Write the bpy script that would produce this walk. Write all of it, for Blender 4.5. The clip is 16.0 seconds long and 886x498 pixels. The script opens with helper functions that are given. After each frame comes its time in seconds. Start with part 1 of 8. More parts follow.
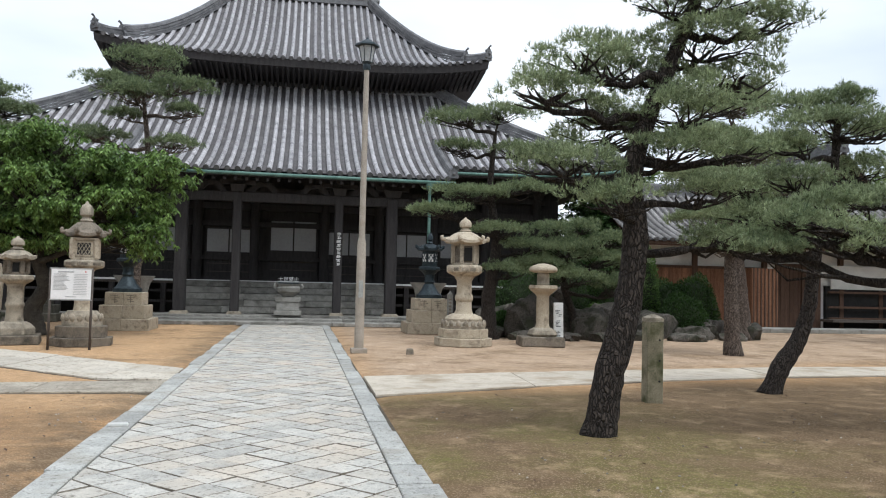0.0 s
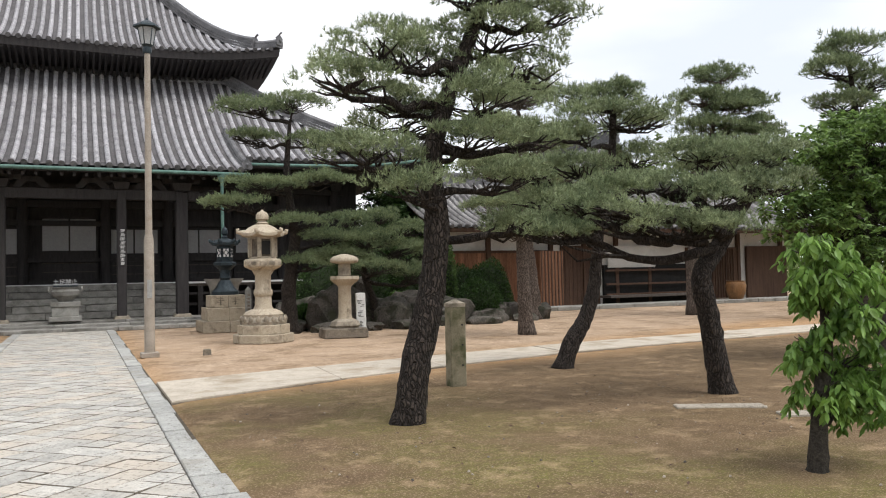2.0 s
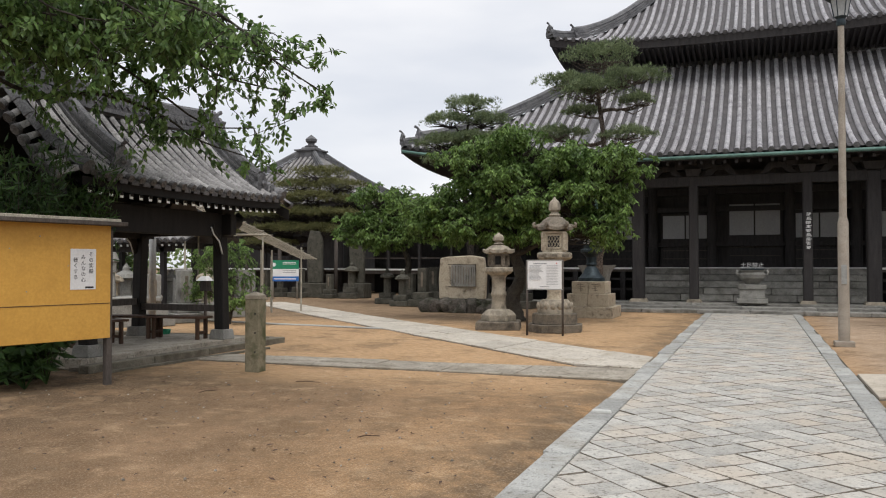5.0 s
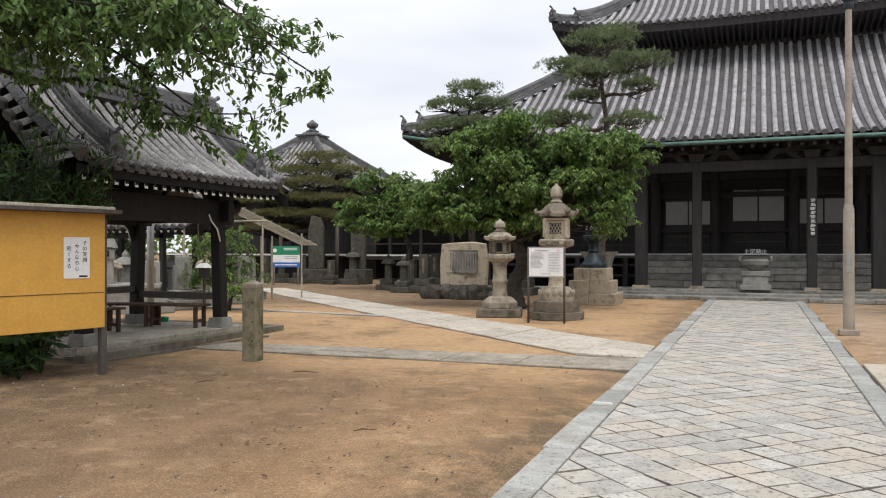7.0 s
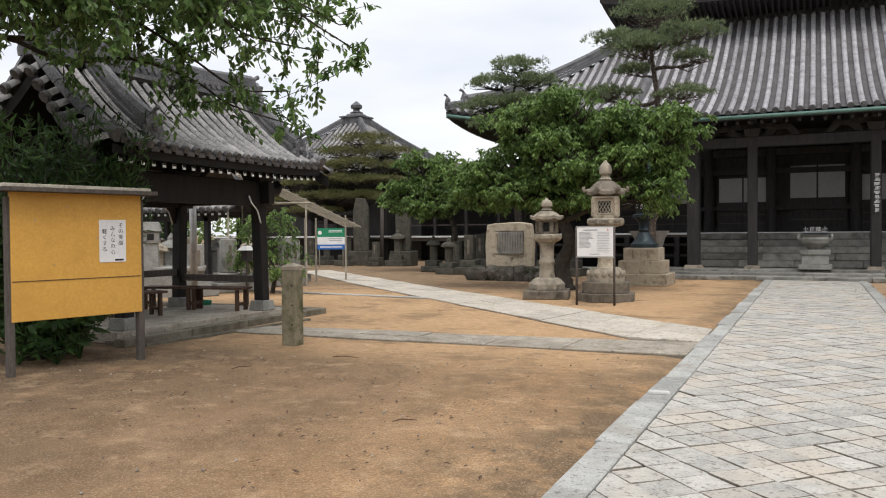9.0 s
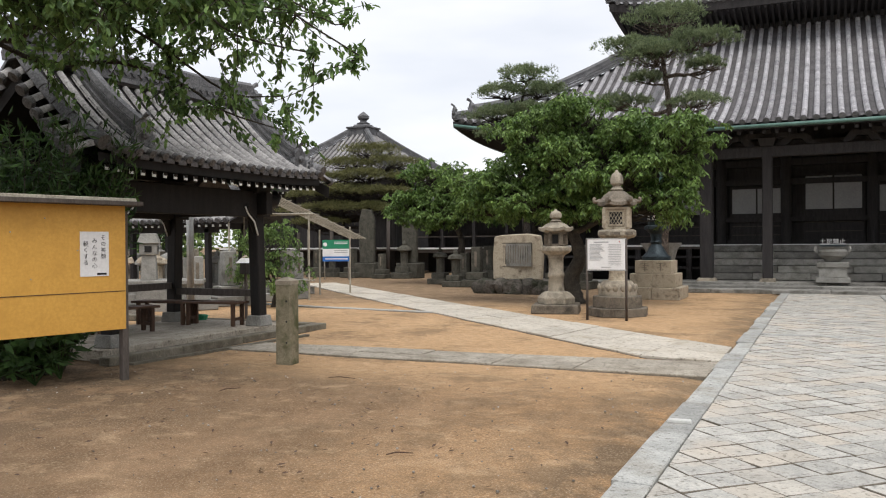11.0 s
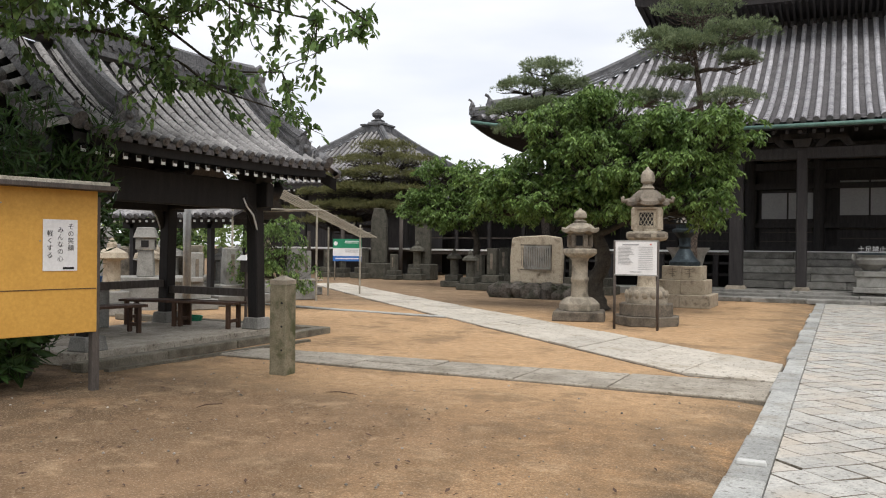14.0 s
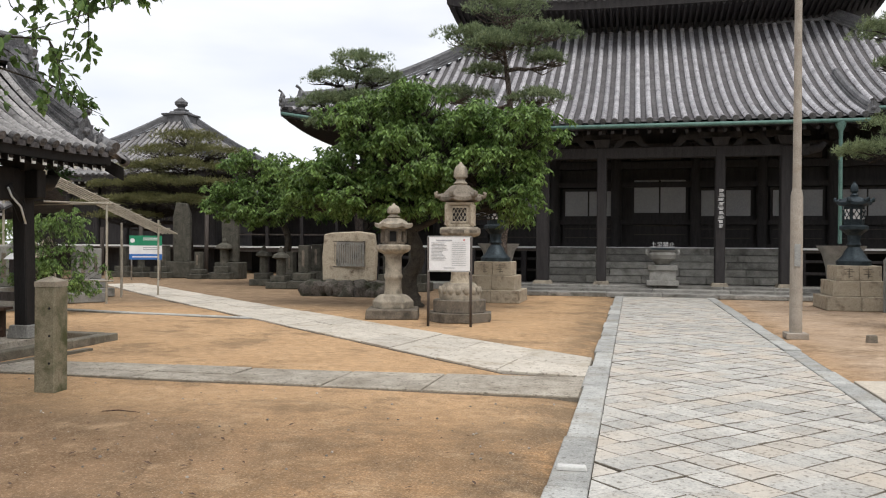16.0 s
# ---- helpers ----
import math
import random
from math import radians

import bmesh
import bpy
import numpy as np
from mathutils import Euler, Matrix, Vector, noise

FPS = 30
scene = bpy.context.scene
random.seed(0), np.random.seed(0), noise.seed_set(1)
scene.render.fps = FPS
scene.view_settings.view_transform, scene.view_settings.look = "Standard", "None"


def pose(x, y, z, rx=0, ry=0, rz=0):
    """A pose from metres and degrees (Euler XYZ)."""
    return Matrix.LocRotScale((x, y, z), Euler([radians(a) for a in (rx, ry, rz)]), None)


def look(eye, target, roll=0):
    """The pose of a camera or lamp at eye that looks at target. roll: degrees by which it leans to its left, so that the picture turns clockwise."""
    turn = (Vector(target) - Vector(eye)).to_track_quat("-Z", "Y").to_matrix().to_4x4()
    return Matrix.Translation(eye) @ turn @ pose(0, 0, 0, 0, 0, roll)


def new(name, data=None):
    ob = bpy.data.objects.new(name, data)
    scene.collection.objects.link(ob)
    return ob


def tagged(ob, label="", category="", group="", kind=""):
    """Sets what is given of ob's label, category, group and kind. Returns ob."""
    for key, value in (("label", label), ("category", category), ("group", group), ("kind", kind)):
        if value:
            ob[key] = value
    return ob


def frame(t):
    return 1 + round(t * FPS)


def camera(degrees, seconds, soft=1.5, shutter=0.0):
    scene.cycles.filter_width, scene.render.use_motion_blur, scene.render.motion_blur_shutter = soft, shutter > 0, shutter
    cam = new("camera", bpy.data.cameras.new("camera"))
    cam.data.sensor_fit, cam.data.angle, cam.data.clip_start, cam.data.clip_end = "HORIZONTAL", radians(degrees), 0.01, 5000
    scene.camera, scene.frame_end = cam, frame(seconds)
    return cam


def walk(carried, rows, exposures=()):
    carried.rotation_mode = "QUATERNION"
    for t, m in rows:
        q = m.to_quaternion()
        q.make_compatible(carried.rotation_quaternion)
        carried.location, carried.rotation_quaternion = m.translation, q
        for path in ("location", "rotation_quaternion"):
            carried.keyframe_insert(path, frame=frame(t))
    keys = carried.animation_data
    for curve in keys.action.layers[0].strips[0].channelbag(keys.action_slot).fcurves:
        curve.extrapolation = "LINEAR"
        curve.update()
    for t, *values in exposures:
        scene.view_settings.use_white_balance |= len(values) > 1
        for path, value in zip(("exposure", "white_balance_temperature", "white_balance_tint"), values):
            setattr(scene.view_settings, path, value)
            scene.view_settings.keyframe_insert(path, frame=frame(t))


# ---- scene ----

# ---- camera and its walk ----
cam = camera(58.7, 16.0, soft=1.1)
PATH = [
    (0, (0.000, 0.000, 1.483), (1.763, 9.833, 1.935), 1.37),
    (0.5, (0.003, 0.124, 1.487), (3.037, 9.647, 1.824), -0.31),
    (1, (0.010, 0.147, 1.490), (3.639, 9.459, 1.841), -1.77),
    (1.5, (0.017, 0.187, 1.486), (4.094, 9.310, 1.869), -1.67),
    (2, (0.006, 0.180, 1.487), (4.193, 9.255, 1.824), -1.23),
    (2.5, (-0.038, 0.163, 1.479), (3.498, 9.512, 1.786), -1.12),
    (3, (-0.107, 0.199, 1.474), (2.172, 9.931, 1.784), -0.70),
    (3.5, (-0.164, 0.182, 1.479), (0.537, 10.154, 1.758), -0.59),
    (4, (-0.210, 0.208, 1.481), (-1.489, 10.122, 1.782), -0.69),
    (4.5, (-0.244, 0.211, 1.481), (-3.349, 9.712, 1.767), -0.32),
    (4.7, (-0.245, 0.223, 1.485), (-3.877, 9.536, 1.761), -0.18),
    (6.8, (-0.253, 0.373, 1.537), (-4.077, 9.613, 1.590), 0.26),
    (7, (-0.269, 0.409, 1.541), (-4.007, 9.684, 1.572), 0.04),
    (7.5, (-0.324, 0.487, 1.528), (-3.999, 9.786, 1.368), -0.96),
    (8, (-0.345, 0.475, 1.529), (-4.186, 9.705, 1.279), -1.08),
    (8.5, (-0.406, 0.653, 1.519), (-4.543, 9.755, 1.312), -0.88),
    (9, (-0.411, 0.827, 1.523), (-4.685, 9.865, 1.320), -0.45),
    (9.5, (-0.424, 0.981, 1.526), (-4.764, 9.989, 1.350), -0.33),
    (10, (-0.491, 1.093, 1.530), (-4.844, 10.095, 1.406), -0.61),
    (10.2, (-0.501, 1.139, 1.538), (-4.873, 10.133, 1.487), -0.61),
    (12.5, (-0.930, 1.942, 1.516), (-5.291, 10.941, 1.444), -0.05),
    (13, (-1.021, 2.105, 1.501), (-5.415, 11.088, 1.408), -0.01),
    (13.5, (-1.095, 2.313, 1.490), (-5.657, 11.211, 1.472), 0.26),
    (14, (-1.165, 2.457, 1.484), (-5.690, 11.375, 1.456), 0.61),
    (14.5, (-1.285, 2.649, 1.465), (-5.633, 11.655, 1.468), 0.25),
    (15, (-1.329, 2.781, 1.452), (-5.641, 11.804, 1.379), -0.30),
    (15.5, (-1.309, 2.953, 1.459), (-4.934, 12.272, 1.424), -0.08),
    (16, (-1.335, 3.058, 1.464), (-3.668, 12.782, 1.421), 0.41),
]
walk(cam, [(t, look(eye, target, roll)) for t, eye, target, roll in PATH], exposures=[(0.0, 0.46, 6050, 7), (0.5, 0.72, 6400, 10), (1.5, 0.78, 6500, 10), (2.0, 0.55, 6500, 10), (2.5, 0.55, 6500, 10), (3.5, 0.44, 6500, 10), (4.0, 0.22, 6500, 10), (4.5, 0.14, 6500, 10), (7.0, 0.33, 6500, 10), (13.0, 0.36, 6500, 10), (16.0, 0.38, 6500, 10)])

# ---- world, sun ----
world = bpy.data.worlds.new("overcast_sky")
scene.world = world
world.use_nodes = True
wn, wl = world.node_tree.nodes, world.node_tree.links
bg = wn["Background"]
SUN_EL, SUN_AZ = 64.0, 140.0
sky = wn.new("ShaderNodeTexSky")
sky.sky_type = "NISHITA"
sky.sun_disc = False
sky.sun_elevation, sky.sun_rotation = radians(SUN_EL), radians(SUN_AZ)
dim = wn.new("ShaderNodeVectorMath")
dim.operation = "SCALE"
dim.inputs["Scale"].default_value = 0.1
wl.new(sky.outputs[0], dim.inputs[0])
tc = wn.new("ShaderNodeTexCoord")
wmap = wn.new("ShaderNodeMapping")
wmap.inputs["Scale"].default_value = (1.4, 1.4, 5.0)
wl.new(tc.outputs["Generated"], wmap.inputs[0])
cl = wn.new("ShaderNodeTexNoise")
cl.inputs["Scale"].default_value = 1.6
cl.inputs["Detail"].default_value = 5.0
cl.inputs["Roughness"].default_value = 0.45
wl.new(wmap.outputs[0], cl.inputs[0])
cr = wn.new("ShaderNodeValToRGB")
cr.color_ramp.elements[0].position, cr.color_ramp.elements[0].color = 0.32, (0.70, 0.74, 0.82, 1)
cr.color_ramp.elements[1].position, cr.color_ramp.elements[1].color = 0.62, (1.0, 1.0, 1.02, 1)
wl.new(cl.outputs[0], cr.inputs[0])
wmix = wn.new("ShaderNodeMixRGB")
wmix.inputs[0].default_value = 0.9
wl.new(dim.outputs[0], wmix.inputs[1])
wl.new(cr.outputs[0], wmix.inputs[2])
wl.new(wmix.outputs[0], bg.inputs[0])
bg.inputs[1].default_value = 0.92

sun_data = bpy.data.lights.new("sun", "SUN")
sun_data.energy, sun_data.angle, sun_data.color = 1.9, radians(35), (1.0, 0.98, 0.95)
sun = new("sun", sun_data)
az = radians(SUN_AZ)
sun_from = Vector((math.sin(az) * math.cos(radians(SUN_EL)), math.cos(az) * math.cos(radians(SUN_EL)), math.sin(radians(SUN_EL))))
sun.matrix_world = look(sun_from * 60, (0, 0, 0))


# ---- materials ----
def mat(name, dark, light, rough=0.8, scale=6.0, fine=60.0, bump=0.3, dist=0.01, metal=0.0, per_object=0.0, per_island=0.0,
        stain=None, stain_scale=0.8, stain_at=(0.52, 0.7), spec=0.3, stretch=(1, 1, 1), translucent=0.0, pits=None, tint=None):
    """A surface with broad and fine variation of colour, stains and relief."""
    m = bpy.data.materials.new(name)
    m.use_nodes = True
    n, l = m.node_tree.nodes, m.node_tree.links
    b = n["Principled BSDF"]
    co = n.new("ShaderNodeTexCoord")
    mp = n.new("ShaderNodeMapping")
    mp.inputs["Scale"].default_value = stretch
    geo = n.new("ShaderNodeNewGeometry")
    l.new(geo.outputs["Position"], mp.inputs[0])
    a = n.new("ShaderNodeTexNoise")
    a.inputs["Scale"].default_value, a.inputs["Detail"].default_value, a.inputs["Roughness"].default_value = scale, 4, 0.6
    f = n.new("ShaderNodeTexNoise")
    f.inputs["Scale"].default_value, f.inputs["Detail"].default_value, f.inputs["Roughness"].default_value = fine, 4, 0.65
    l.new(mp.outputs[0], a.inputs[0])
    l.new(mp.outputs[0], f.inputs[0])
    add = n.new("ShaderNodeMath")
    add.operation = "MULTIPLY_ADD"
    l.new(f.outputs[0], add.inputs[0])
    add.inputs[1].default_value = 0.9
    broad = n.new("ShaderNodeMath")
    broad.operation = "MULTIPLY"
    broad.inputs[1].default_value = 0.6
    l.new(a.outputs[0], broad.inputs[0])
    l.new(broad.outputs[0], add.inputs[2])
    ramp = n.new("ShaderNodeValToRGB")
    ramp.color_ramp.elements[0].position, ramp.color_ramp.elements[0].color = 0.58, (*dark, 1)
    ramp.color_ramp.elements[1].position, ramp.color_ramp.elements[1].color = 0.93, (*light, 1)
    l.new(add.outputs[0], ramp.inputs[0])
    out = ramp.outputs[0]
    if per_object or per_island:
        hs = n.new("ShaderNodeHueSaturation")
        mr = n.new("ShaderNodeMapRange")
        if per_object:
            oi = n.new("ShaderNodeObjectInfo")
            l.new(oi.outputs["Random"], mr.inputs[0])
        else:
            l.new(geo.outputs["Random Per Island"], mr.inputs[0])
        k = per_object or per_island
        mr.inputs[3].default_value, mr.inputs[4].default_value = 1 - k, 1 + k
        l.new(mr.outputs[0], hs.inputs["Value"])
        l.new(out, hs.inputs["Color"])
        out = hs.outputs[0]
    if tint:
        sp = n.new("ShaderNodeMath")
        sp.operation = "MULTIPLY"
        sp.inputs[1].default_value = 7.31
        l.new(oi.outputs["Random"] if per_object else geo.outputs["Random Per Island"], sp.inputs[0])
        fr = n.new("ShaderNodeMath")
        fr.operation = "FRACT"
        l.new(sp.outputs[0], fr.inputs[0])
        tm = n.new("ShaderNodeMapRange")
        tm.inputs[1].default_value, tm.inputs[2].default_value, tm.inputs[4].default_value = 0.6, 1.0, 0.5
        l.new(fr.outputs[0], tm.inputs[0])
        tx = n.new("ShaderNodeMixRGB")
        l.new(tm.outputs[0], tx.inputs[0])
        l.new(out, tx.inputs[1])
        tx.inputs[2].default_value = (*tint, 1)
        out = tx.outputs[0]
    if stain:
        s = n.new("ShaderNodeTexNoise")
        s.inputs["Scale"].default_value, s.inputs["Detail"].default_value, s.inputs["Roughness"].default_value = stain_scale, 5, 0.6
        l.new(geo.outputs["Position"], s.inputs[0])
        sr = n.new("ShaderNodeMapRange")
        sr.inputs[1].default_value, sr.inputs[2].default_value = stain_at
        l.new(s.outputs[0], sr.inputs[0])
        mx = n.new("ShaderNodeMixRGB")
        l.new(sr.outputs[0], mx.inputs[0])
        l.new(out, mx.inputs[1])
        mx.inputs[2].default_value = (*stain, 1)
        out = mx.outputs[0]
    if pits:
        pz = n.new("ShaderNodeTexNoise")
        pz.inputs["Scale"].default_value, pz.inputs["Detail"].default_value, pz.inputs["Roughness"].default_value = pits, 3, 0.55
        l.new(geo.outputs["Position"], pz.inputs[0])
        pr_ = n.new("ShaderNodeMapRange")
        pr_.inputs[1].default_value, pr_.inputs[2].default_value, pr_.inputs[3].default_value, pr_.inputs[4].default_value = 0.56, 0.68, 0.0, 0.75
        l.new(pz.outputs[0], pr_.inputs[0])
        px = n.new("ShaderNodeMixRGB")
        px.blend_type = "MULTIPLY"
        l.new(pr_.outputs[0], px.inputs[0])
        l.new(out, px.inputs[1])
        px.inputs[2].default_value = (0.32, 0.30, 0.27, 1)
        out = px.outputs[0]
    l.new(out, b.inputs["Base Color"])
    b.inputs["Roughness"].default_value = rough
    b.inputs["Metallic"].default_value = metal
    b.inputs["Specular IOR Level"].default_value = spec
    if bump:
        bp = n.new("ShaderNodeBump")
        bp.inputs["Strength"].default_value, bp.inputs["Distance"].default_value = bump, dist
        l.new(add.outputs[0], bp.inputs["Height"])
        l.new(bp.outputs[0], b.inputs["Normal"])
    if translucent:
        tr = n.new("ShaderNodeBsdfTranslucent")
        l.new(out, tr.inputs[0])
        ms = n.new("ShaderNodeMixShader")
        ms.inputs[0].default_value = translucent
        l.new(b.outputs[0], ms.inputs[1])
        l.new(tr.outputs[0], ms.inputs[2])
        l.new(ms.outputs[0], n["Material Output"].inputs[0])
    return m


def ground_material():
    """Trodden sandy soil: tan sand, browner damp earth, a mossy patch under the pines, pebbles."""
    m = mat("sandy_soil", (0.38, 0.212, 0.095), (0.69, 0.44, 0.24), 0.95, 0.55, 45.0, 0.9, 0.02, spec=0.1)
    n, l = m.node_tree.nodes, m.node_tree.links
    b = n["Principled BSDF"]
    base = b.inputs["Base Color"].links[0].from_socket
    geo = n.new("ShaderNodeNewGeometry")
    sep = n.new("ShaderNodeSeparateXYZ")
    l.new(geo.outputs["Position"], sep.inputs[0])

    def noise_of(scale, detail=5, rough=0.6):
        k = n.new("ShaderNodeTexNoise")
        k.inputs["Scale"].default_value, k.inputs["Detail"].default_value, k.inputs["Roughness"].default_value = scale, detail, rough
        l.new(geo.outputs["Position"], k.inputs[0])
        return k.outputs[0]

    def rng(sock, a, c, lo=0.0, hi=1.0):
        k = n.new("ShaderNodeMapRange")
        k.inputs[1].default_value, k.inputs[2].default_value, k.inputs[3].default_value, k.inputs[4].default_value = a, c, lo, hi
        l.new(sock, k.inputs[0])
        return k.outputs[0]

    def math_of(op, a, c):
        k = n.new("ShaderNodeMath")
        k.operation = op
        for i, v in enumerate((a, c)):
            if isinstance(v, (int, float)):
                k.inputs[i].default_value = v
            else:
                l.new(v, k.inputs[i])
        return k.outputs[0]

    def mix(fac, a, c):
        k = n.new("ShaderNodeMixRGB")
        l.new(fac, k.inputs[0])
        if isinstance(a, tuple):
            k.inputs[1].default_value = (*a, 1)
        else:
            l.new(a, k.inputs[1])
        if isinstance(c, tuple):
            k.inputs[2].default_value = (*c, 1)
        else:
            l.new(c, k.inputs[2])
        return k.outputs[0]

    wob = math_of("MULTIPLY", math_of("SUBTRACT", noise_of(0.5), 0.5), 3.0)
    x, y = sep.outputs[0], sep.outputs[1]
    # the unpaved garden earth east of the path and south of the cross path
    garden = math_of("MULTIPLY", rng(x, 0.6, 1.1), rng(math_of("SUBTRACT", math_of("ADD", y, math_of("MULTIPLY", wob, 0.5)), math_of("MULTIPLY", x, 0.22)), 9.6, 10.6, 1.0, 0.0))
    earth = mix(rng(noise_of(3.0), 0.35, 0.7), (0.09, 0.061, 0.034), (0.195, 0.135, 0.077))
    col = mix(garden, base, earth)
    # pinker, paler sand on the court before the hall
    pale = math_of("MULTIPLY", rng(x, 0.8, 1.6), rng(math_of("SUBTRACT", y, math_of("MULTIPLY", x, 0.3)), 11.0, 12.5))
    col = mix(math_of("MULTIPLY", pale, 0.9), col, mix(rng(noise_of(1.4), 0.35, 0.7), (0.46, 0.335, 0.235), (0.68, 0.53, 0.40)))
    # browner, trodden earth west of the path near the notice board
    damp = math_of("MULTIPLY", rng(math_of("ADD", y, wob), 8.2, 11.0, 1.0, 0.0), rng(math_of("ADD", x, math_of("MULTIPLY", wob, 0.5)), -1.8, -4.6))
    col = mix(math_of("MULTIPLY", damp, 0.82), col, mix(rng(noise_of(1.3, 7, 0.65), 0.36, 0.66), (0.10, 0.065, 0.041), (0.31, 0.20, 0.122)))
    # darker, patchy earth round the notice board
    board_earth = math_of("MULTIPLY", rng(math_of("ADD", x, wob), -5.2, -7.6), rng(noise_of(1.7, 8, 0.7), 0.36, 0.52))
    board_earth = math_of("MULTIPLY", board_earth, rng(y, 10.2, 9.2))
    col = mix(math_of("MULTIPLY", board_earth, 0.9), col, (0.062, 0.045, 0.03))
    # earth washed dark along the west kerb of the approach
    kerb_side = math_of("MULTIPLY", rng(math_of("ADD", x, math_of("MULTIPLY", wob, 0.25)), -2.9, -2.1), rng(x, -1.2, -1.6))
    col = mix(math_of("MULTIPLY", math_of("MULTIPLY", kerb_side, rng(noise_of(1.9, 8, 0.7), 0.36, 0.54)), 0.85), col, (0.115, 0.088, 0.06))
    # brighter sand between the cross path and the slab path
    wedge = math_of("MULTIPLY", rng(x, -1.6, -2.6), rng(math_of("ADD", y, math_of("MULTIPLY", wob, 0.3)), 8.6, 10.0))
    col = mix(math_of("MULTIPLY", wedge, 0.5), col, (0.76, 0.50, 0.28))
    # bare brown earth by the monument, with the trees' shade painted in
    grove_shade = math_of("MULTIPLY", rng(math_of("ADD", y, math_of("MULTIPLY", wob, 0.5)), 18.6, 21.0), rng(x, -3.8, -6.0))
    col = mix(math_of("MULTIPLY", grove_shade, 0.85), col, mix(rng(noise_of(2.0), 0.35, 0.68), (0.14, 0.10, 0.068), (0.30, 0.215, 0.145)))
    # moss
    moss_spot = math_of("MULTIPLY", garden, rng(noise_of(0.42, 6, 0.62), 0.42, 0.56))
    near = rng(math_of("ADD", x, math_of("MULTIPLY", y, 0.55)), 10.5, 6.5)
    moss = math_of("MULTIPLY", math_of("MULTIPLY", moss_spot, near), 0.85)
    col = mix(moss, col, mix(rng(noise_of(14.0), 0.3, 0.7), (0.075, 0.08, 0.018), (0.185, 0.18, 0.05)))
    # clods and scuffed patches
    scuff = rng(noise_of(7.0, 9, 0.78), 0.36, 0.66)
    col = mix(math_of("MULTIPLY", math_of("SUBTRACT", 1.0, scuff), 0.55), col, (0.15, 0.10, 0.058))
    smear = math_of("MULTIPLY", rng(noise_of(0.75, 11, 0.74), 0.50, 0.60), 0.62)
    col = mix(smear, col, (0.165, 0.112, 0.067))
    pale_scuff = math_of("MULTIPLY", rng(noise_of(2.3, 8, 0.7), 0.53, 0.68), 0.35)
    col = mix(pale_scuff, col, (0.66, 0.475, 0.295))
    # coarse grains
    grain = rng(noise_of(75.0, 3, 0.6), 0.42, 0.68)
    col = mix(math_of("MULTIPLY", grain, 0.6), col, (0.14, 0.094, 0.056))
    col = mix(math_of("MULTIPLY", rng(noise_of(60.0, 2, 0.5), 0.54, 0.68), 0.22), col, (0.74, 0.56, 0.38))
    # pebbles and grit
    vor = n.new("ShaderNodeTexVoronoi")
    vor.inputs["Scale"].default_value = 45.0
    l.new(geo.outputs["Position"], vor.inputs["Vector"])
    grit = math_of("MULTIPLY", rng(vor.outputs["Distance"], 0.24, 0.08), rng(noise_of(1.1), 0.36, 0.56))
    col = mix(math_of("MULTIPLY", grit, 0.75), col, mix(rng(vor.outputs["Color"], 0.2, 0.8), (0.13, 0.095, 0.06), (0.55, 0.46, 0.36)))
    l.new(col, b.inputs["Base Color"])
    return m


def bark_material(name, crack, dark, light):
    """Thick bark in long scaly plates with dark fissures."""
    m = mat(name, dark, light, 0.95, 9.0, 60.0, 0.0)
    n, l = m.node_tree.nodes, m.node_tree.links
    b = n["Principled BSDF"]
    base = b.inputs["Base Color"].links[0].from_socket
    geo = n.new("ShaderNodeNewGeometry")
    nz = n.new("ShaderNodeTexNoise")
    nz.inputs["Scale"].default_value = 7.0
    l.new(geo.outputs["Position"], nz.inputs[0])
    warp = n.new("ShaderNodeVectorMath")
    warp.operation = "MULTIPLY_ADD"
    l.new(nz.outputs["Color"], warp.inputs[0])
    warp.inputs[1].default_value = (0.10, 0.10, 0.2)
    l.new(geo.outputs["Position"], warp.inputs[2])
    mp = n.new("ShaderNodeMapping")
    mp.inputs["Scale"].default_value = (1.0, 1.0, 0.26)
    l.new(warp.outputs[0], mp.inputs[0])
    vo = n.new("ShaderNodeTexVoronoi")
    vo.feature = "DISTANCE_TO_EDGE"
    vo.inputs["Scale"].default_value = 33.0
    l.new(mp.outputs[0], vo.inputs["Vector"])
    mr = n.new("ShaderNodeMapRange")
    mr.inputs[1].default_value, mr.inputs[2].default_value = 0.0, 0.2
    l.new(vo.outputs["Distance"], mr.inputs[0])
    mx = n.new("ShaderNodeMixRGB")
    l.new(mr.outputs[0], mx.inputs[0])
    mx.inputs[1].default_value = (*crack, 1)
    l.new(base, mx.inputs[2])
    l.new(mx.outputs[0], b.inputs["Base Color"])
    bp = n.new("ShaderNodeBump")
    bp.inputs["Strength"].default_value, bp.inputs["Distance"].default_value = 1.0, 0.03
    l.new(mr.outputs[0], bp.inputs["Height"])
    l.new(bp.outputs[0], b.inputs["Normal"])
    return m


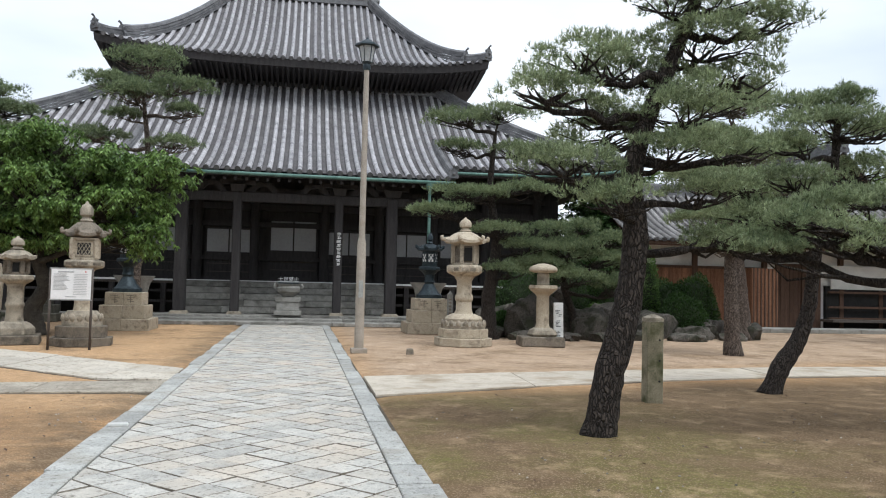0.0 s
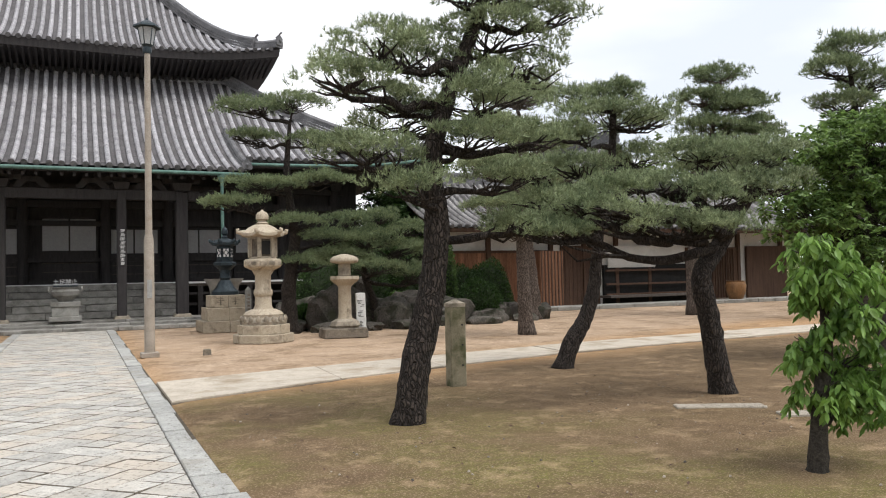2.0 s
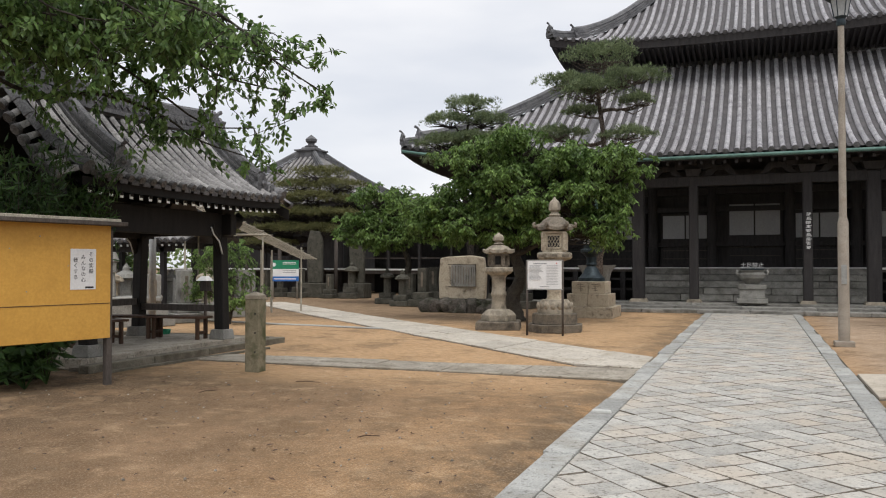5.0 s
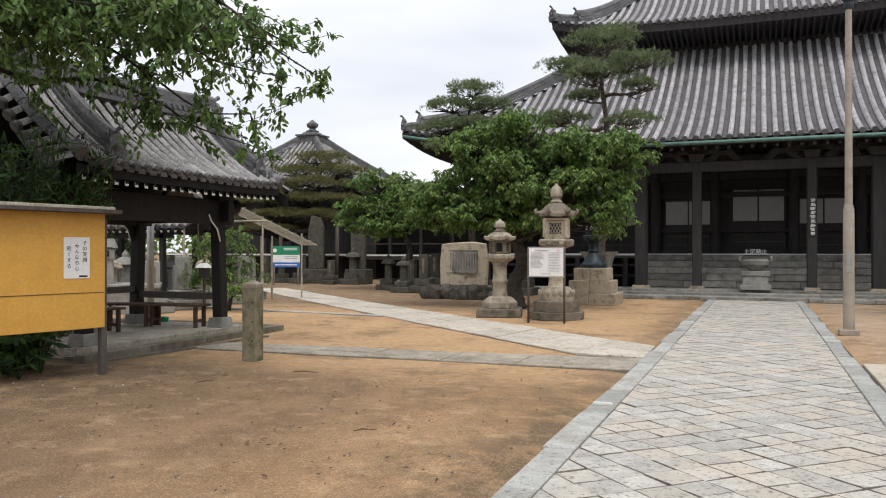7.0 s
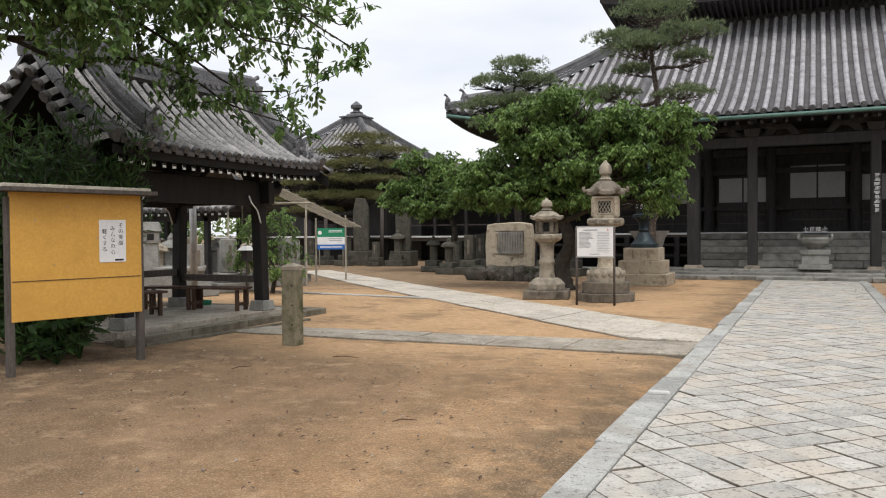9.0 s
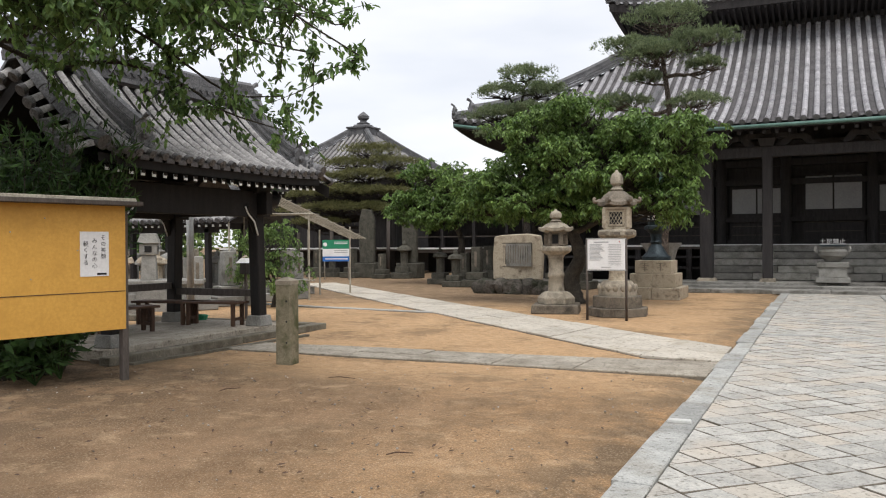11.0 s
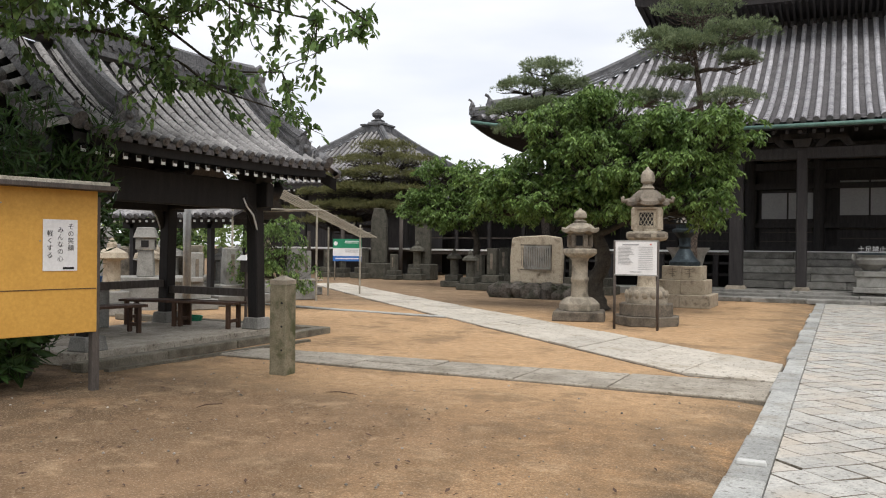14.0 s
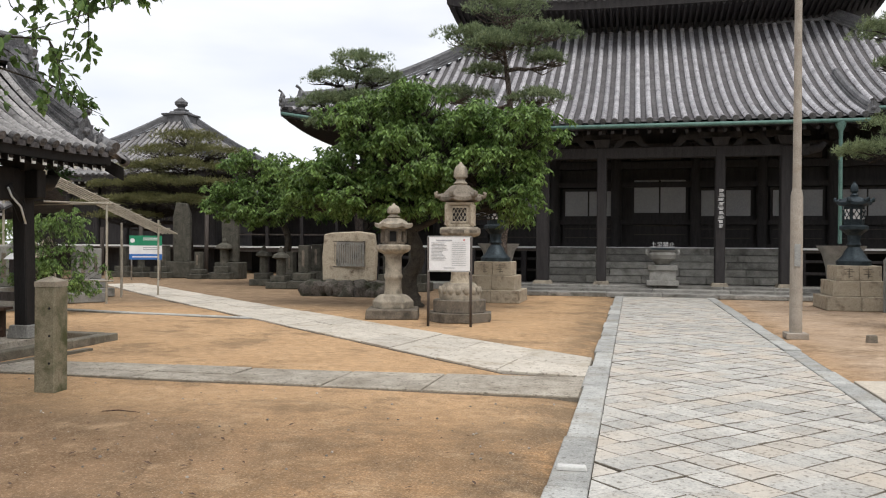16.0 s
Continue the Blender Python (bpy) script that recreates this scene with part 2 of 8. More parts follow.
M_STEP = mat("worn_step_stone", (0.135, 0.13, 0.118), (0.35, 0.335, 0.305), 0.85, 4.0, 60.0, 0.5, 0.008, per_object=0.22, stain=(0.085, 0.08, 0.066), stain_scale=1.6)
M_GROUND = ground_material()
M_FLAG = mat("flagstone", (0.335, 0.325, 0.30), (0.535, 0.512, 0.462), 0.65, 7.0, 60.0, 0.9, 0.007, per_object=0.15, stain=(0.53, 0.45, 0.36), stain_scale=1.1, stain_at=(0.5, 0.8), pits=26.0, tint=(0.52, 0.44, 0.345))
M_FLAG_FAR = mat("flagstone_far", (0.335, 0.325, 0.30), (0.535, 0.512, 0.462), 0.65, 7.0, 60.0, 0.9, 0.007, per_island=0.15, stain=(0.53, 0.45, 0.36), stain_scale=1.1, stain_at=(0.5, 0.8), pits=26.0, tint=(0.52, 0.44, 0.345))
M_EAST = mat("sandy_slab", (0.34, 0.295, 0.235), (0.56, 0.50, 0.415), 0.85, 3.0, 50.0, 0.5, 0.006, per_object=0.08, stain=(0.28, 0.22, 0.15), stain_scale=1.2)
M_CROSS = mat("worn_grey_paving", (0.23, 0.20, 0.16), (0.44, 0.395, 0.325), 0.85, 4.0, 60.0, 0.5, 0.008, per_object=0.1, stain=(0.17, 0.14, 0.10), stain_scale=1.6, stain_at=(0.5, 0.85), pits=20.0)
M_KERB = mat("granite_kerb", (0.27, 0.27, 0.255), (0.46, 0.455, 0.425), 0.75, 6.0, 70.0, 0.7, 0.009, per_object=0.18, stain=(0.25, 0.215, 0.16), stain_scale=1.7, stain_at=(0.5, 0.78), pits=24.0)
M_SLAB = mat("path_slab", (0.40, 0.36, 0.30), (0.56, 0.51, 0.435), 0.8, 3.0, 60.0, 0.4, 0.006, per_object=0.12, stain=(0.30, 0.245, 0.17), stain_scale=1.4, stain_at=(0.52, 0.85), pits=18.0)
M_SOILED = mat("soiled_stone_side", (0.13, 0.11, 0.085), (0.26, 0.23, 0.185), 0.95, 8.0, 60.0, 0.4, 0.01)
M_JOINT = mat("joint_earth", (0.05, 0.043, 0.032), (0.12, 0.10, 0.073), 0.95, 8.0, 60.0, 0.4, 0.01)
M_STONE_WARM = mat("pale_granite", (0.34, 0.285, 0.205), (0.56, 0.485, 0.38), 0.85, 5.0, 90.0, 0.5, 0.008, per_object=0.06, stain=(0.16, 0.125, 0.085), stain_scale=5.0, stain_at=(0.5, 0.72), pits=70.0)
M_STONE_OLD = mat("weathered_granite", (0.22, 0.19, 0.145), (0.42, 0.365, 0.285), 0.9, 6.0, 80.0, 0.6, 0.01, per_object=0.08, stain=(0.085, 0.073, 0.056), stain_scale=4.0, stain_at=(0.47, 0.75))
M_STONE_DARK = mat("lichened_stone", (0.10, 0.085, 0.065), (0.25, 0.21, 0.165), 0.9, 5.0, 70.0, 0.7, 0.012, per_object=0.1, stain=(0.045, 0.04, 0.032), stain_scale=2.6)
M_STONE_GREY = mat("grey_stone", (0.17, 0.165, 0.15), (0.36, 0.35, 0.32), 0.85, 4.0, 60.0, 0.5, 0.008, per_object=0.12, stain=(0.10, 0.095, 0.08), stain_scale=2.0)
M_POST = mat("mossy_stone_post", (0.125, 0.11, 0.07), (0.30, 0.265, 0.185), 0.9, 6.0, 90.0, 0.6, 0.01, stain=(0.075, 0.08, 0.035), stain_scale=3.5, stain_at=(0.46, 0.64))
M_ROCK = mat("garden_rock", (0.045, 0.041, 0.034), (0.145, 0.125, 0.107), 0.95, 2.5, 30.0, 0.9, 0.03, per_object=0.3, stain=(0.032, 0.034, 0.02), stain_scale=2.6, stain_at=(0.46, 0.62), pits=14.0)
M_WOOD = mat("dark_timber", (0.022, 0.0205, 0.021), (0.056, 0.05, 0.049), 0.75, 3.0, 40.0, 0.3, 0.004, stretch=(4, 4, 0.5))
M_WOOD_GREY = mat("weathered_timber", (0.05, 0.042, 0.036), (0.125, 0.105, 0.092), 0.85, 4.0, 40.0, 0.4, 0.004, stretch=(5, 5, 0.4))
# darker copy of dark_timber; the shade under the shelter roof is in its colour
M_WOOD_SHADED = mat("shaded_dark_timber", (0.007, 0.0062, 0.006), (0.020, 0.0172, 0.016), 0.7, 3.0, 40.0, 0.3, 0.004, stretch=(4, 4, 0.5))
M_WOOD_RED = mat("cedar_boards", (0.12, 0.05, 0.026), (0.30, 0.15, 0.085), 0.75, 3.0, 30.0, 0.4, 0.004, per_object=0.25, stretch=(4, 4, 0.3))
M_WOOD_BROWN = mat("brown_boards", (0.05, 0.028, 0.018), (0.115, 0.066, 0.044), 0.75, 3.0, 30.0, 0.4, 0.004, per_object=0.2, stretch=(4, 4, 0.3))
M_WHITE = mat("white_paint", (0.66, 0.66, 0.64), (0.80, 0.80, 0.78), 0.7, 4.0, 40.0, 0.1)
M_PLASTER = mat("white_plaster", (0.52, 0.52, 0.50), (0.74, 0.73, 0.70), 0.9, 1.5, 40.0, 0.15, stain=(0.42, 0.41, 0.38), stain_scale=0.7)
# set greyer than white paper; the porch's shade is in the colour
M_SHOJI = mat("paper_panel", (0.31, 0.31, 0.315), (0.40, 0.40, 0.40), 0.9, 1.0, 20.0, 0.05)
M_TILE_OLD = mat("weathered_roll_tile", (0.18, 0.173, 0.17), (0.38, 0.365, 0.355), 0.6, 2.6, 30.0, 0.4, 0.01, per_object=0.26, stain=(0.10, 0.094, 0.09), stain_scale=2.8, stain_at=(0.48, 0.8))
M_CAP = mat("round_end_tile", (0.055, 0.053, 0.054), (0.16, 0.152, 0.15), 0.65, 4.0, 40.0, 0.4, 0.01, per_object=0.3)
# old gravestone grey, darkened to hold the shade of trees and hall
M_STONE_SHADED = mat("shaded_old_stone", (0.035, 0.034, 0.026), (0.12, 0.112, 0.09), 0.9, 5.0, 60.0, 0.6, 0.01, per_object=0.2)
M_MOSSKERB = mat("damp_kerb_stone", (0.10, 0.09, 0.068), (0.23, 0.205, 0.16), 0.9, 5.0, 60.0, 0.6, 0.01, per_object=0.15, stain=(0.07, 0.06, 0.042), stain_scale=2.2, stain_at=(0.46, 0.75))
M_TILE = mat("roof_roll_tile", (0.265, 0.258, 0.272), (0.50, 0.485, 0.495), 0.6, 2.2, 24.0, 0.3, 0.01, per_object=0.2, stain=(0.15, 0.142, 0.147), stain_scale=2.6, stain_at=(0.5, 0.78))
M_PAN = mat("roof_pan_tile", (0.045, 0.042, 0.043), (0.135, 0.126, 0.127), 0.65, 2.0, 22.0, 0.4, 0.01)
M_RIDGE = mat("ridge_tile", (0.06, 0.06, 0.064), (0.2, 0.197, 0.2), 0.6, 2.5, 30.0, 0.4, 0.01, per_object=0.15)
M_COPPER = mat("green_copper", (0.055, 0.12, 0.10), (0.15, 0.25, 0.215), 0.6, 4.0, 50.0, 0.2)
M_BRONZE = mat("dark_bronze", (0.018, 0.026, 0.032), (0.055, 0.072, 0.08), 0.5, 8.0, 60.0, 0.3, metal=0.5)
M_POLE = mat("grey_painted_steel", (0.26, 0.225, 0.185), (0.42, 0.37, 0.31), 0.55, 5.0, 60.0, 0.1, stain=(0.19, 0.145, 0.10), stain_scale=2.5, stain_at=(0.55, 0.75))
M_STEEL = mat("dull_steel", (0.30, 0.30, 0.29), (0.48, 0.48, 0.46), 0.45, 5.0, 60.0, 0.1, metal=0.6)
M_LAMPGLASS = mat("frosted_lamp_pane", (0.28, 0.29, 0.29), (0.42, 0.43, 0.43), 0.3, 3.0, 30.0, 0.05)
M_YELLOW = mat("ochre_board", (0.60, 0.32, 0.065), (0.70, 0.39, 0.085), 0.5, 1.0, 30.0, 0.05, stain=(0.54, 0.29, 0.06), stain_scale=1.3)
M_PAPER = mat("paper", (0.72, 0.71, 0.70), (0.84, 0.83, 0.82), 0.9, 3.0, 40.0, 0.1)
M_INK = mat("ink", (0.015, 0.015, 0.015), (0.03, 0.03, 0.03), 0.8, 10.0, 60.0, 0.0)
M_GREYINK = mat("grey_print", (0.30, 0.30, 0.30), (0.45, 0.45, 0.45), 0.8, 20.0, 90.0, 0.0)
M_RED = mat("red_print", (0.45, 0.05, 0.04), (0.6, 0.08, 0.06), 0.7, 10.0, 60.0, 0.0)
M_SIGNGREEN = mat("green_panel", (0.02, 0.20, 0.10), (0.03, 0.27, 0.14), 0.5, 3.0, 40.0, 0.05)
M_SIGNBLUE = mat("blue_panel", (0.03, 0.13, 0.42), (0.05, 0.18, 0.52), 0.5, 3.0, 40.0, 0.05)
M_BAMBOO = mat("dry_bamboo", (0.25, 0.22, 0.17), (0.47, 0.43, 0.35), 0.6, 4.0, 50.0, 0.2, per_object=0.22)
M_BARK = bark_material("pine_bark", (0.016, 0.013, 0.011), (0.036, 0.028, 0.023), (0.088, 0.07, 0.058))
M_BARK_PALE = bark_material("pale_pine_bark", (0.04, 0.03, 0.024), (0.14, 0.11, 0.09), (0.26, 0.205, 0.17))
M_BARK_GREY = mat("grey_bark", (0.022, 0.019, 0.015), (0.075, 0.064, 0.05), 0.9, 8.0, 50.0, 0.8, 0.03)
M_NEEDLE = mat("pine_needles", (0.115, 0.155, 0.08), (0.39, 0.45, 0.255), 0.6, 1.6, 14.0, 0.0, per_island=0.4, translucent=0.3)
M_NEEDLE_DARK = mat("dark_pine_needles", (0.09, 0.125, 0.06), (0.30, 0.36, 0.195), 0.6, 1.6, 14.0, 0.0, per_island=0.35, translucent=0.3)
M_NEEDLE_OLIVE = mat("olive_pine_needles", (0.08, 0.085, 0.03), (0.22, 0.215, 0.085), 0.6, 1.2, 14.0, 0.0, per_island=0.35, translucent=0.2)
M_LEAF = mat("fresh_leaves", (0.05, 0.10, 0.025), (0.24, 0.355, 0.10), 0.4, 1.3, 12.0, 0.0, per_island=0.5, translucent=0.4)
M_LEAF_BRIGHT = mat("bright_leaves", (0.085, 0.175, 0.035), (0.22, 0.35, 0.08), 0.45, 2.0, 12.0, 0.0, per_island=0.4, translucent=0.4)
M_CHERRY = mat("cherry_leaves", (0.06, 0.115, 0.034), (0.18, 0.275, 0.085), 0.4, 1.5, 12.0, 0.0, per_island=0.45, translucent=0.45)
M_SHRUB_CORE = mat("shaded_shrub_core", (0.012, 0.02, 0.008), (0.03, 0.042, 0.016), 0.9, 8.0, 40.0, 0.5)
M_LETTER = mat("dull_white_letter", (0.36, 0.36, 0.36), (0.48, 0.48, 0.48), 0.7, 6.0, 40.0, 0.0)
M_LEAF_DARK = mat("dark_leaves", (0.022, 0.05, 0.014), (0.065, 0.12, 0.03), 0.45, 1.5, 12.0, 0.0, per_island=0.35, translucent=0.25)
M_LEAF_FAR = mat("far_foliage", (0.075, 0.125, 0.035), (0.21, 0.28, 0.09), 0.6, 0.6, 6.0, 0.0, per_island=0.3, translucent=0.3)
M_PLASTIC_BLUE = mat("blue_plastic", (0.02, 0.12, 0.36), (0.04, 0.18, 0.46), 0.4, 4.0, 40.0, 0.05)
M_BARREL = mat("glazed_pot", (0.12, 0.06, 0.025), (0.30, 0.16, 0.07), 0.4, 5.0, 40.0, 0.2)
# near-black for flat plates that stand for the shade inside openings and hollows
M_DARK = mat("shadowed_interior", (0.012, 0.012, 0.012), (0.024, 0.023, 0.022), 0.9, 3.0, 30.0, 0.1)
M_PEBBLE = mat("pebble", (0.10, 0.085, 0.068), (0.36, 0.32, 0.27), 0.85, 8.0, 60.0, 0.2, per_island=0.6)


# ---- mesh building ----
class MB:
    """Collects vertices and faces of one mesh."""
    cap_start = None

    def __init__(self):
        self.v, self.f = [], []

    def add(self, verts, faces, m=None):
        k = len(self.v)
        self.v += [tuple(m @ Vector(p)) for p in verts] if m is not None else [tuple(p) for p in verts]
        self.f += [tuple(i + k for i in q) for q in faces]
        return self

    def box(self, c, s, rz=0.0, top=1.0, m=None):
        """A box round the centre c, its upper face scaled by top."""
        hx, hy, hz = s[0] / 2, s[1] / 2, s[2] / 2
        p = [(-hx, -hy, -hz), (hx, -hy, -hz), (hx, hy, -hz), (-hx, hy, -hz)]
        p += [(x * top, y * top, hz) for x, y, _ in p]
        k = (m if m is not None else Matrix()) @ Matrix.Translation(c) @ Matrix.Rotation(rz, 4, "Z")
        return self.add(p, [(3, 2, 1, 0), (4, 5, 6, 7), (0, 1, 5, 4), (1, 2, 6, 5), (2, 3, 7, 6), (3, 0, 4, 7)], k)

    def lathe(self, prof, n=12, c=(0, 0, 0), turn=0.0, scale=(1, 1), m=None):
        """A turned body: prof is (radius, height) from the foot up."""
        v, f = [], []
        for r, z in prof:
            for i in range(n):
                a = turn + 2 * math.pi * i / n
                v.append((c[0] + r * scale[0] * math.cos(a), c[1] + r * scale[1] * math.sin(a), c[2] + z))
        for j in range(len(prof) - 1):
            for i in range(n):
                a, b = j * n + i, j * n + (i + 1) % n
                f.append((a, b, b + n, a + n))
        f.append(tuple(range(n - 1, -1, -1)))
        f.append(tuple(range((len(prof) - 1) * n, len(prof) * n)))
        return self.add(v, f, m)

    def tube(self, pts, radii, n=8, rough=0.0, rng=None):
        pts = [Vector(p) for p in pts]
        if isinstance(radii, (int, float)):
            radii = [radii] * len(pts)
        v, f = [], []
        ref = Vector((0.31, 0.95, 0.1)).normalized()
        for i, p in enumerate(pts):
            d = (pts[min(i + 1, len(pts) - 1)] - pts[max(i - 1, 0)]).normalized()
            s = d.cross(ref)
            s = s.normalized() if s.length > 1e-4 else Vector((1, 0, 0))
            u = s.cross(d)
            for k in range(n):
                a = 2 * math.pi * k / n
                r = radii[i] * (1 + (rng.uniform(-rough, rough) if rng else 0))
                v.append(p + (s * math.cos(a) + u * math.sin(a)) * r)
        for i in range(len(pts) - 1):
            for k in range(n):
                a, b = i * n + k, i * n + (k + 1) % n
                f.append((a, b, b + n, a + n))
        f.append(tuple(range(n - 1, -1, -1)))
        f.append(tuple(range((len(pts) - 1) * n, len(pts) * n)))
        return self.add(v, f)

    def prism(self, poly, z0, z1):
        k = len(poly)
        return self.add([(x, y, z0) for x, y in poly] + [(x, y, z1) for x, y in poly],
                        [tuple(range(k - 1, -1, -1)), tuple(range(k, 2 * k))] + [(i, (i + 1) % k, (i + 1) % k + k, i + k) for i in range(k)])

    def mesh(self, name, material, bevel=0.0, smooth=False):
        me = bpy.data.meshes.new(name)
        me.from_pydata(self.v, [], self.f)
        if bevel:
            b = bmesh.new()
            b.from_mesh(me)
            bmesh.ops.bevel(b, geom=b.edges[:], offset=bevel, segments=1, affect="EDGES", profile=0.6)
            b.to_mesh(me)
            b.free()
        me.materials.append(material)
        if smooth:
            me.polygons.foreach_set("use_smooth", [True] * len(me.polygons))
            if smooth is not True:
                me.set_sharp_from_angle(angle=radians(smooth))
        me.update()
        return me


def part(name, mb, material, parent=None, label="", bevel=0.0, smooth=False, at=None):
    ob = new(name, mb.mesh(name, material, bevel, smooth))
    if mb.cap_start is not None:
        ob.data.materials.append(M_CAP)
        for p in ob.data.polygons[mb.cap_start:]:
            p.material_index = 1
    if parent is not None:
        ob.parent = parent
    if at is not None:
        ob.matrix_basis = at
    if label:
        ob["label"] = label
    return ob


def thing(name, at, label, category, group="", kind=""):
    e = new(name)
    e.empty_display_size = 0.2
    e.matrix_basis = at if isinstance(at, Matrix) else pose(*at)
    return tagged(e, label, category, group, kind)


def solo(name, mb, material, at, label, category, group="", kind="", bevel=0.0, smooth=False):
    ob = new(name, mb.mesh(name, material, bevel, smooth))
    ob.matrix_basis = at if isinstance(at, Matrix) else pose(*at)
    return tagged(ob, label, category, group, kind)


def letters(text, size, material, parent, at, name="lettering", spread=0.0):
    """Raised flat writing in the built-in font; at places its plane (x along the line, y up)."""
    cu = bpy.data.curves.new(name, "FONT")
    cu.body, cu.size, cu.align_x, cu.align_y, cu.extrude = text, size, "CENTER", "CENTER", 0.001
    cu.offset = spread
    tmp = bpy.data.objects.new(name, cu)
    scene.collection.objects.link(tmp)
    me = bpy.data.meshes.new_from_object(tmp.evaluated_get(bpy.context.evaluated_depsgraph_get()))
    bpy.data.objects.remove(tmp)
    me.materials.clear()
    me.materials.append(material)
    ob = new(name, me)
    ob.parent, ob.matrix_basis = parent, at
    return ob


def clip_poly(poly, axis, limit, keep_less):
    out = []
    for i, p in enumerate(poly):
        q = poly[(i + 1) % len(poly)]
        a, b = (p[axis] <= limit) == keep_less, (q[axis] <= limit) == keep_less
        if a:
            out.append(p)
        if a != b:
            t = (limit - p[axis]) / (q[axis] - p[axis])
            out.append((p[0] + t * (q[0] - p[0]), p[1] + t * (q[1] - p[1])))
    return out


def shrink(poly, gap):
    cx, cy = sum(p[0] for p in poly) / len(poly), sum(p[1] for p in poly) / len(poly)
    out = []
    for x, y in poly:
        d = math.hypot(x - cx, y - cy)
        k = max(0.0, 1 - gap / d) if d > 1e-6 else 1
        out.append((cx + (x - cx) * k, cy + (y - cy) * k))
    return out


def catmull(pts, n=6):
    """A smooth line through pts."""
    p = [Vector(q) for q in pts]
    p = [p[0] * 2 - p[1]] + p + [p[-1] * 2 - p[-2]]
    out = []
    for i in range(1, len(p) - 2):
        for k in range(n):
            t = k / n
            out.append(0.5 * ((2 * p[i]) + (p[i + 1] - p[i - 1]) * t + (2 * p[i - 1] - 5 * p[i] + 4 * p[i + 1] - p[i + 2]) * t * t
                              + (3 * p[i] - p[i - 1] - 3 * p[i + 1] + p[i + 2]) * t ** 3))
    out.append(p[-2])
    return out


# ---- ground and distance ----
def build_ground():
    near = np.arange(-24, 30.01, 0.3)
    far = np.array([32, 36, 42, 50, 65, 90, 140, 240, 420, 700.0])
    xs = np.unique(np.concatenate([-far + 4, near, far]))
    ys = np.unique(np.concatenate([-far + 20, np.arange(-6, 36.01, 0.3), far + 6]))
    v, f = [], []
    for y in ys:
        for x in xs:
            z = 0.0
            if -24 < x < 30 and -6 < y < 36:
                z = 0.016 * noise.noise((x * 0.7, y * 0.7, 0)) + 0.008 * noise.noise((x * 2.3, y * 2.3, 5)) - 0.004
                if -2.0 < x < 1.2:
                    z -= 0.03
            v.append((x, y, z))
    k = len(xs)
    for j in range(len(ys) - 1):
        for i in range(k - 1):
            a = j * k + i
            f.append((a, a + 1, a + 1 + k, a + k))
    mb = MB()
    mb.v, mb.f = v, f
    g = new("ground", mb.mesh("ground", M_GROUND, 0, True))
    tagged(g, "trodden tan sandy soil with a mossy patch under pines", "ground", kind="structure")


build_ground()

# ---- the hall ----
CX = -0.5
KOHAI_Y, KOHAI_Z, KOHAI_W = 27.4, 5.22, 5.75
EAVE_Y, EAVE_W, TOP_Y, BACK_Y = 29.3, 13.2, 36.2, 56.0


def lower_z(d):
    """Height of the lower roof at d metres behind the porch eave line."""
    return KOHAI_Z + 0.30 * d + 0.0322 * d * d


def eave_lift(u, half, amount, power=5):
    return amount * abs(u / half) ** power


def roll_row(pts, r=0.085, n=5, cap=True, tile=0.31):
    """A row of half-round roof tiles along pts, each tile overlapping the next, with a round end tile."""
    mb = MB()
    pts = [Vector(p) for p in pts]
    run = [0.0]
    for p, q in zip(pts, pts[1:]):
        run.append(run[-1] + (q - p).length)

    def at(d):
        i = 0
        while i < len(pts) - 2 and run[i + 1] < d:
            i += 1
        return pts[i].lerp(pts[i + 1], (d - run[i]) / (run[i + 1] - run[i])), (pts[i + 1] - pts[i]).normalized()

    side = Vector((0, 0, 1)).cross(pts[-1] - pts[0]).normalized()
    count = max(1, round(run[-1] / tile))
    v, rings = [], 0
    for j in range(count):
        for d, k in ((run[-1] * j / count, 1.07), (run[-1] * (j + 1) / count - 0.004, 0.95)):
            p, t = at(d)
            up = t.cross(side) if t.cross(side).z > 0 else side.cross(t)
            for i in range(n):
                a = math.pi * i / (n - 1)
                v.append(p + side * math.cos(a) * r * k + up * (math.sin(a) * r * 1.15 * k))
            rings += 1
    mb.add(v, [(q * n + i, q * n + i + 1, q * n + i + 1 + n, q * n + i + n) for q in range(rings - 1) for i in range(n - 1)] + [tuple(range(n))])
    if cap:
        d = (pts[0] - pts[1]).normalized()
        up = d.cross(side) if d.cross(side).z > 0 else side.cross(d)
        c = pts[0] + up * r * 0.25
        ring = [c + d * 0.03 + (side * math.cos(2 * math.pi * k / 10) + up * math.sin(2 * math.pi * k / 10)) * r * 1.12 for k in range(10)]
        ring += [q - d * 0.08 for q in ring]
        boss = [c + d * 0.034 + (side * math.cos(2 * math.pi * k / 6) + up * math.sin(2 * math.pi * k / 6)) * r * 0.5 for k in range(6)]
        boss += [c + d * 0.05]
        mb.cap_start = len(mb.f)
        mb.add(ring, [tuple(range(10))] + [(k, (k + 1) % 10, (k + 1) % 10 + 10, k + 10) for k in range(10)])
        mb.add(boss, [(k, (k + 1) % 6, 6) for k in range(6)])
    return mb


def grid_mesh(fn, us, vs):
    mb = MB()
    k = len(us)
    mb.v = [tuple(fn(u, w)) for w in vs for u in us]
    mb.f = [(j * k + i, j * k + i + 1, (j + 1) * k + i + 1, (j + 1) * k + i) for j in range(len(vs) - 1) for i in range(k - 1)]
    return mb


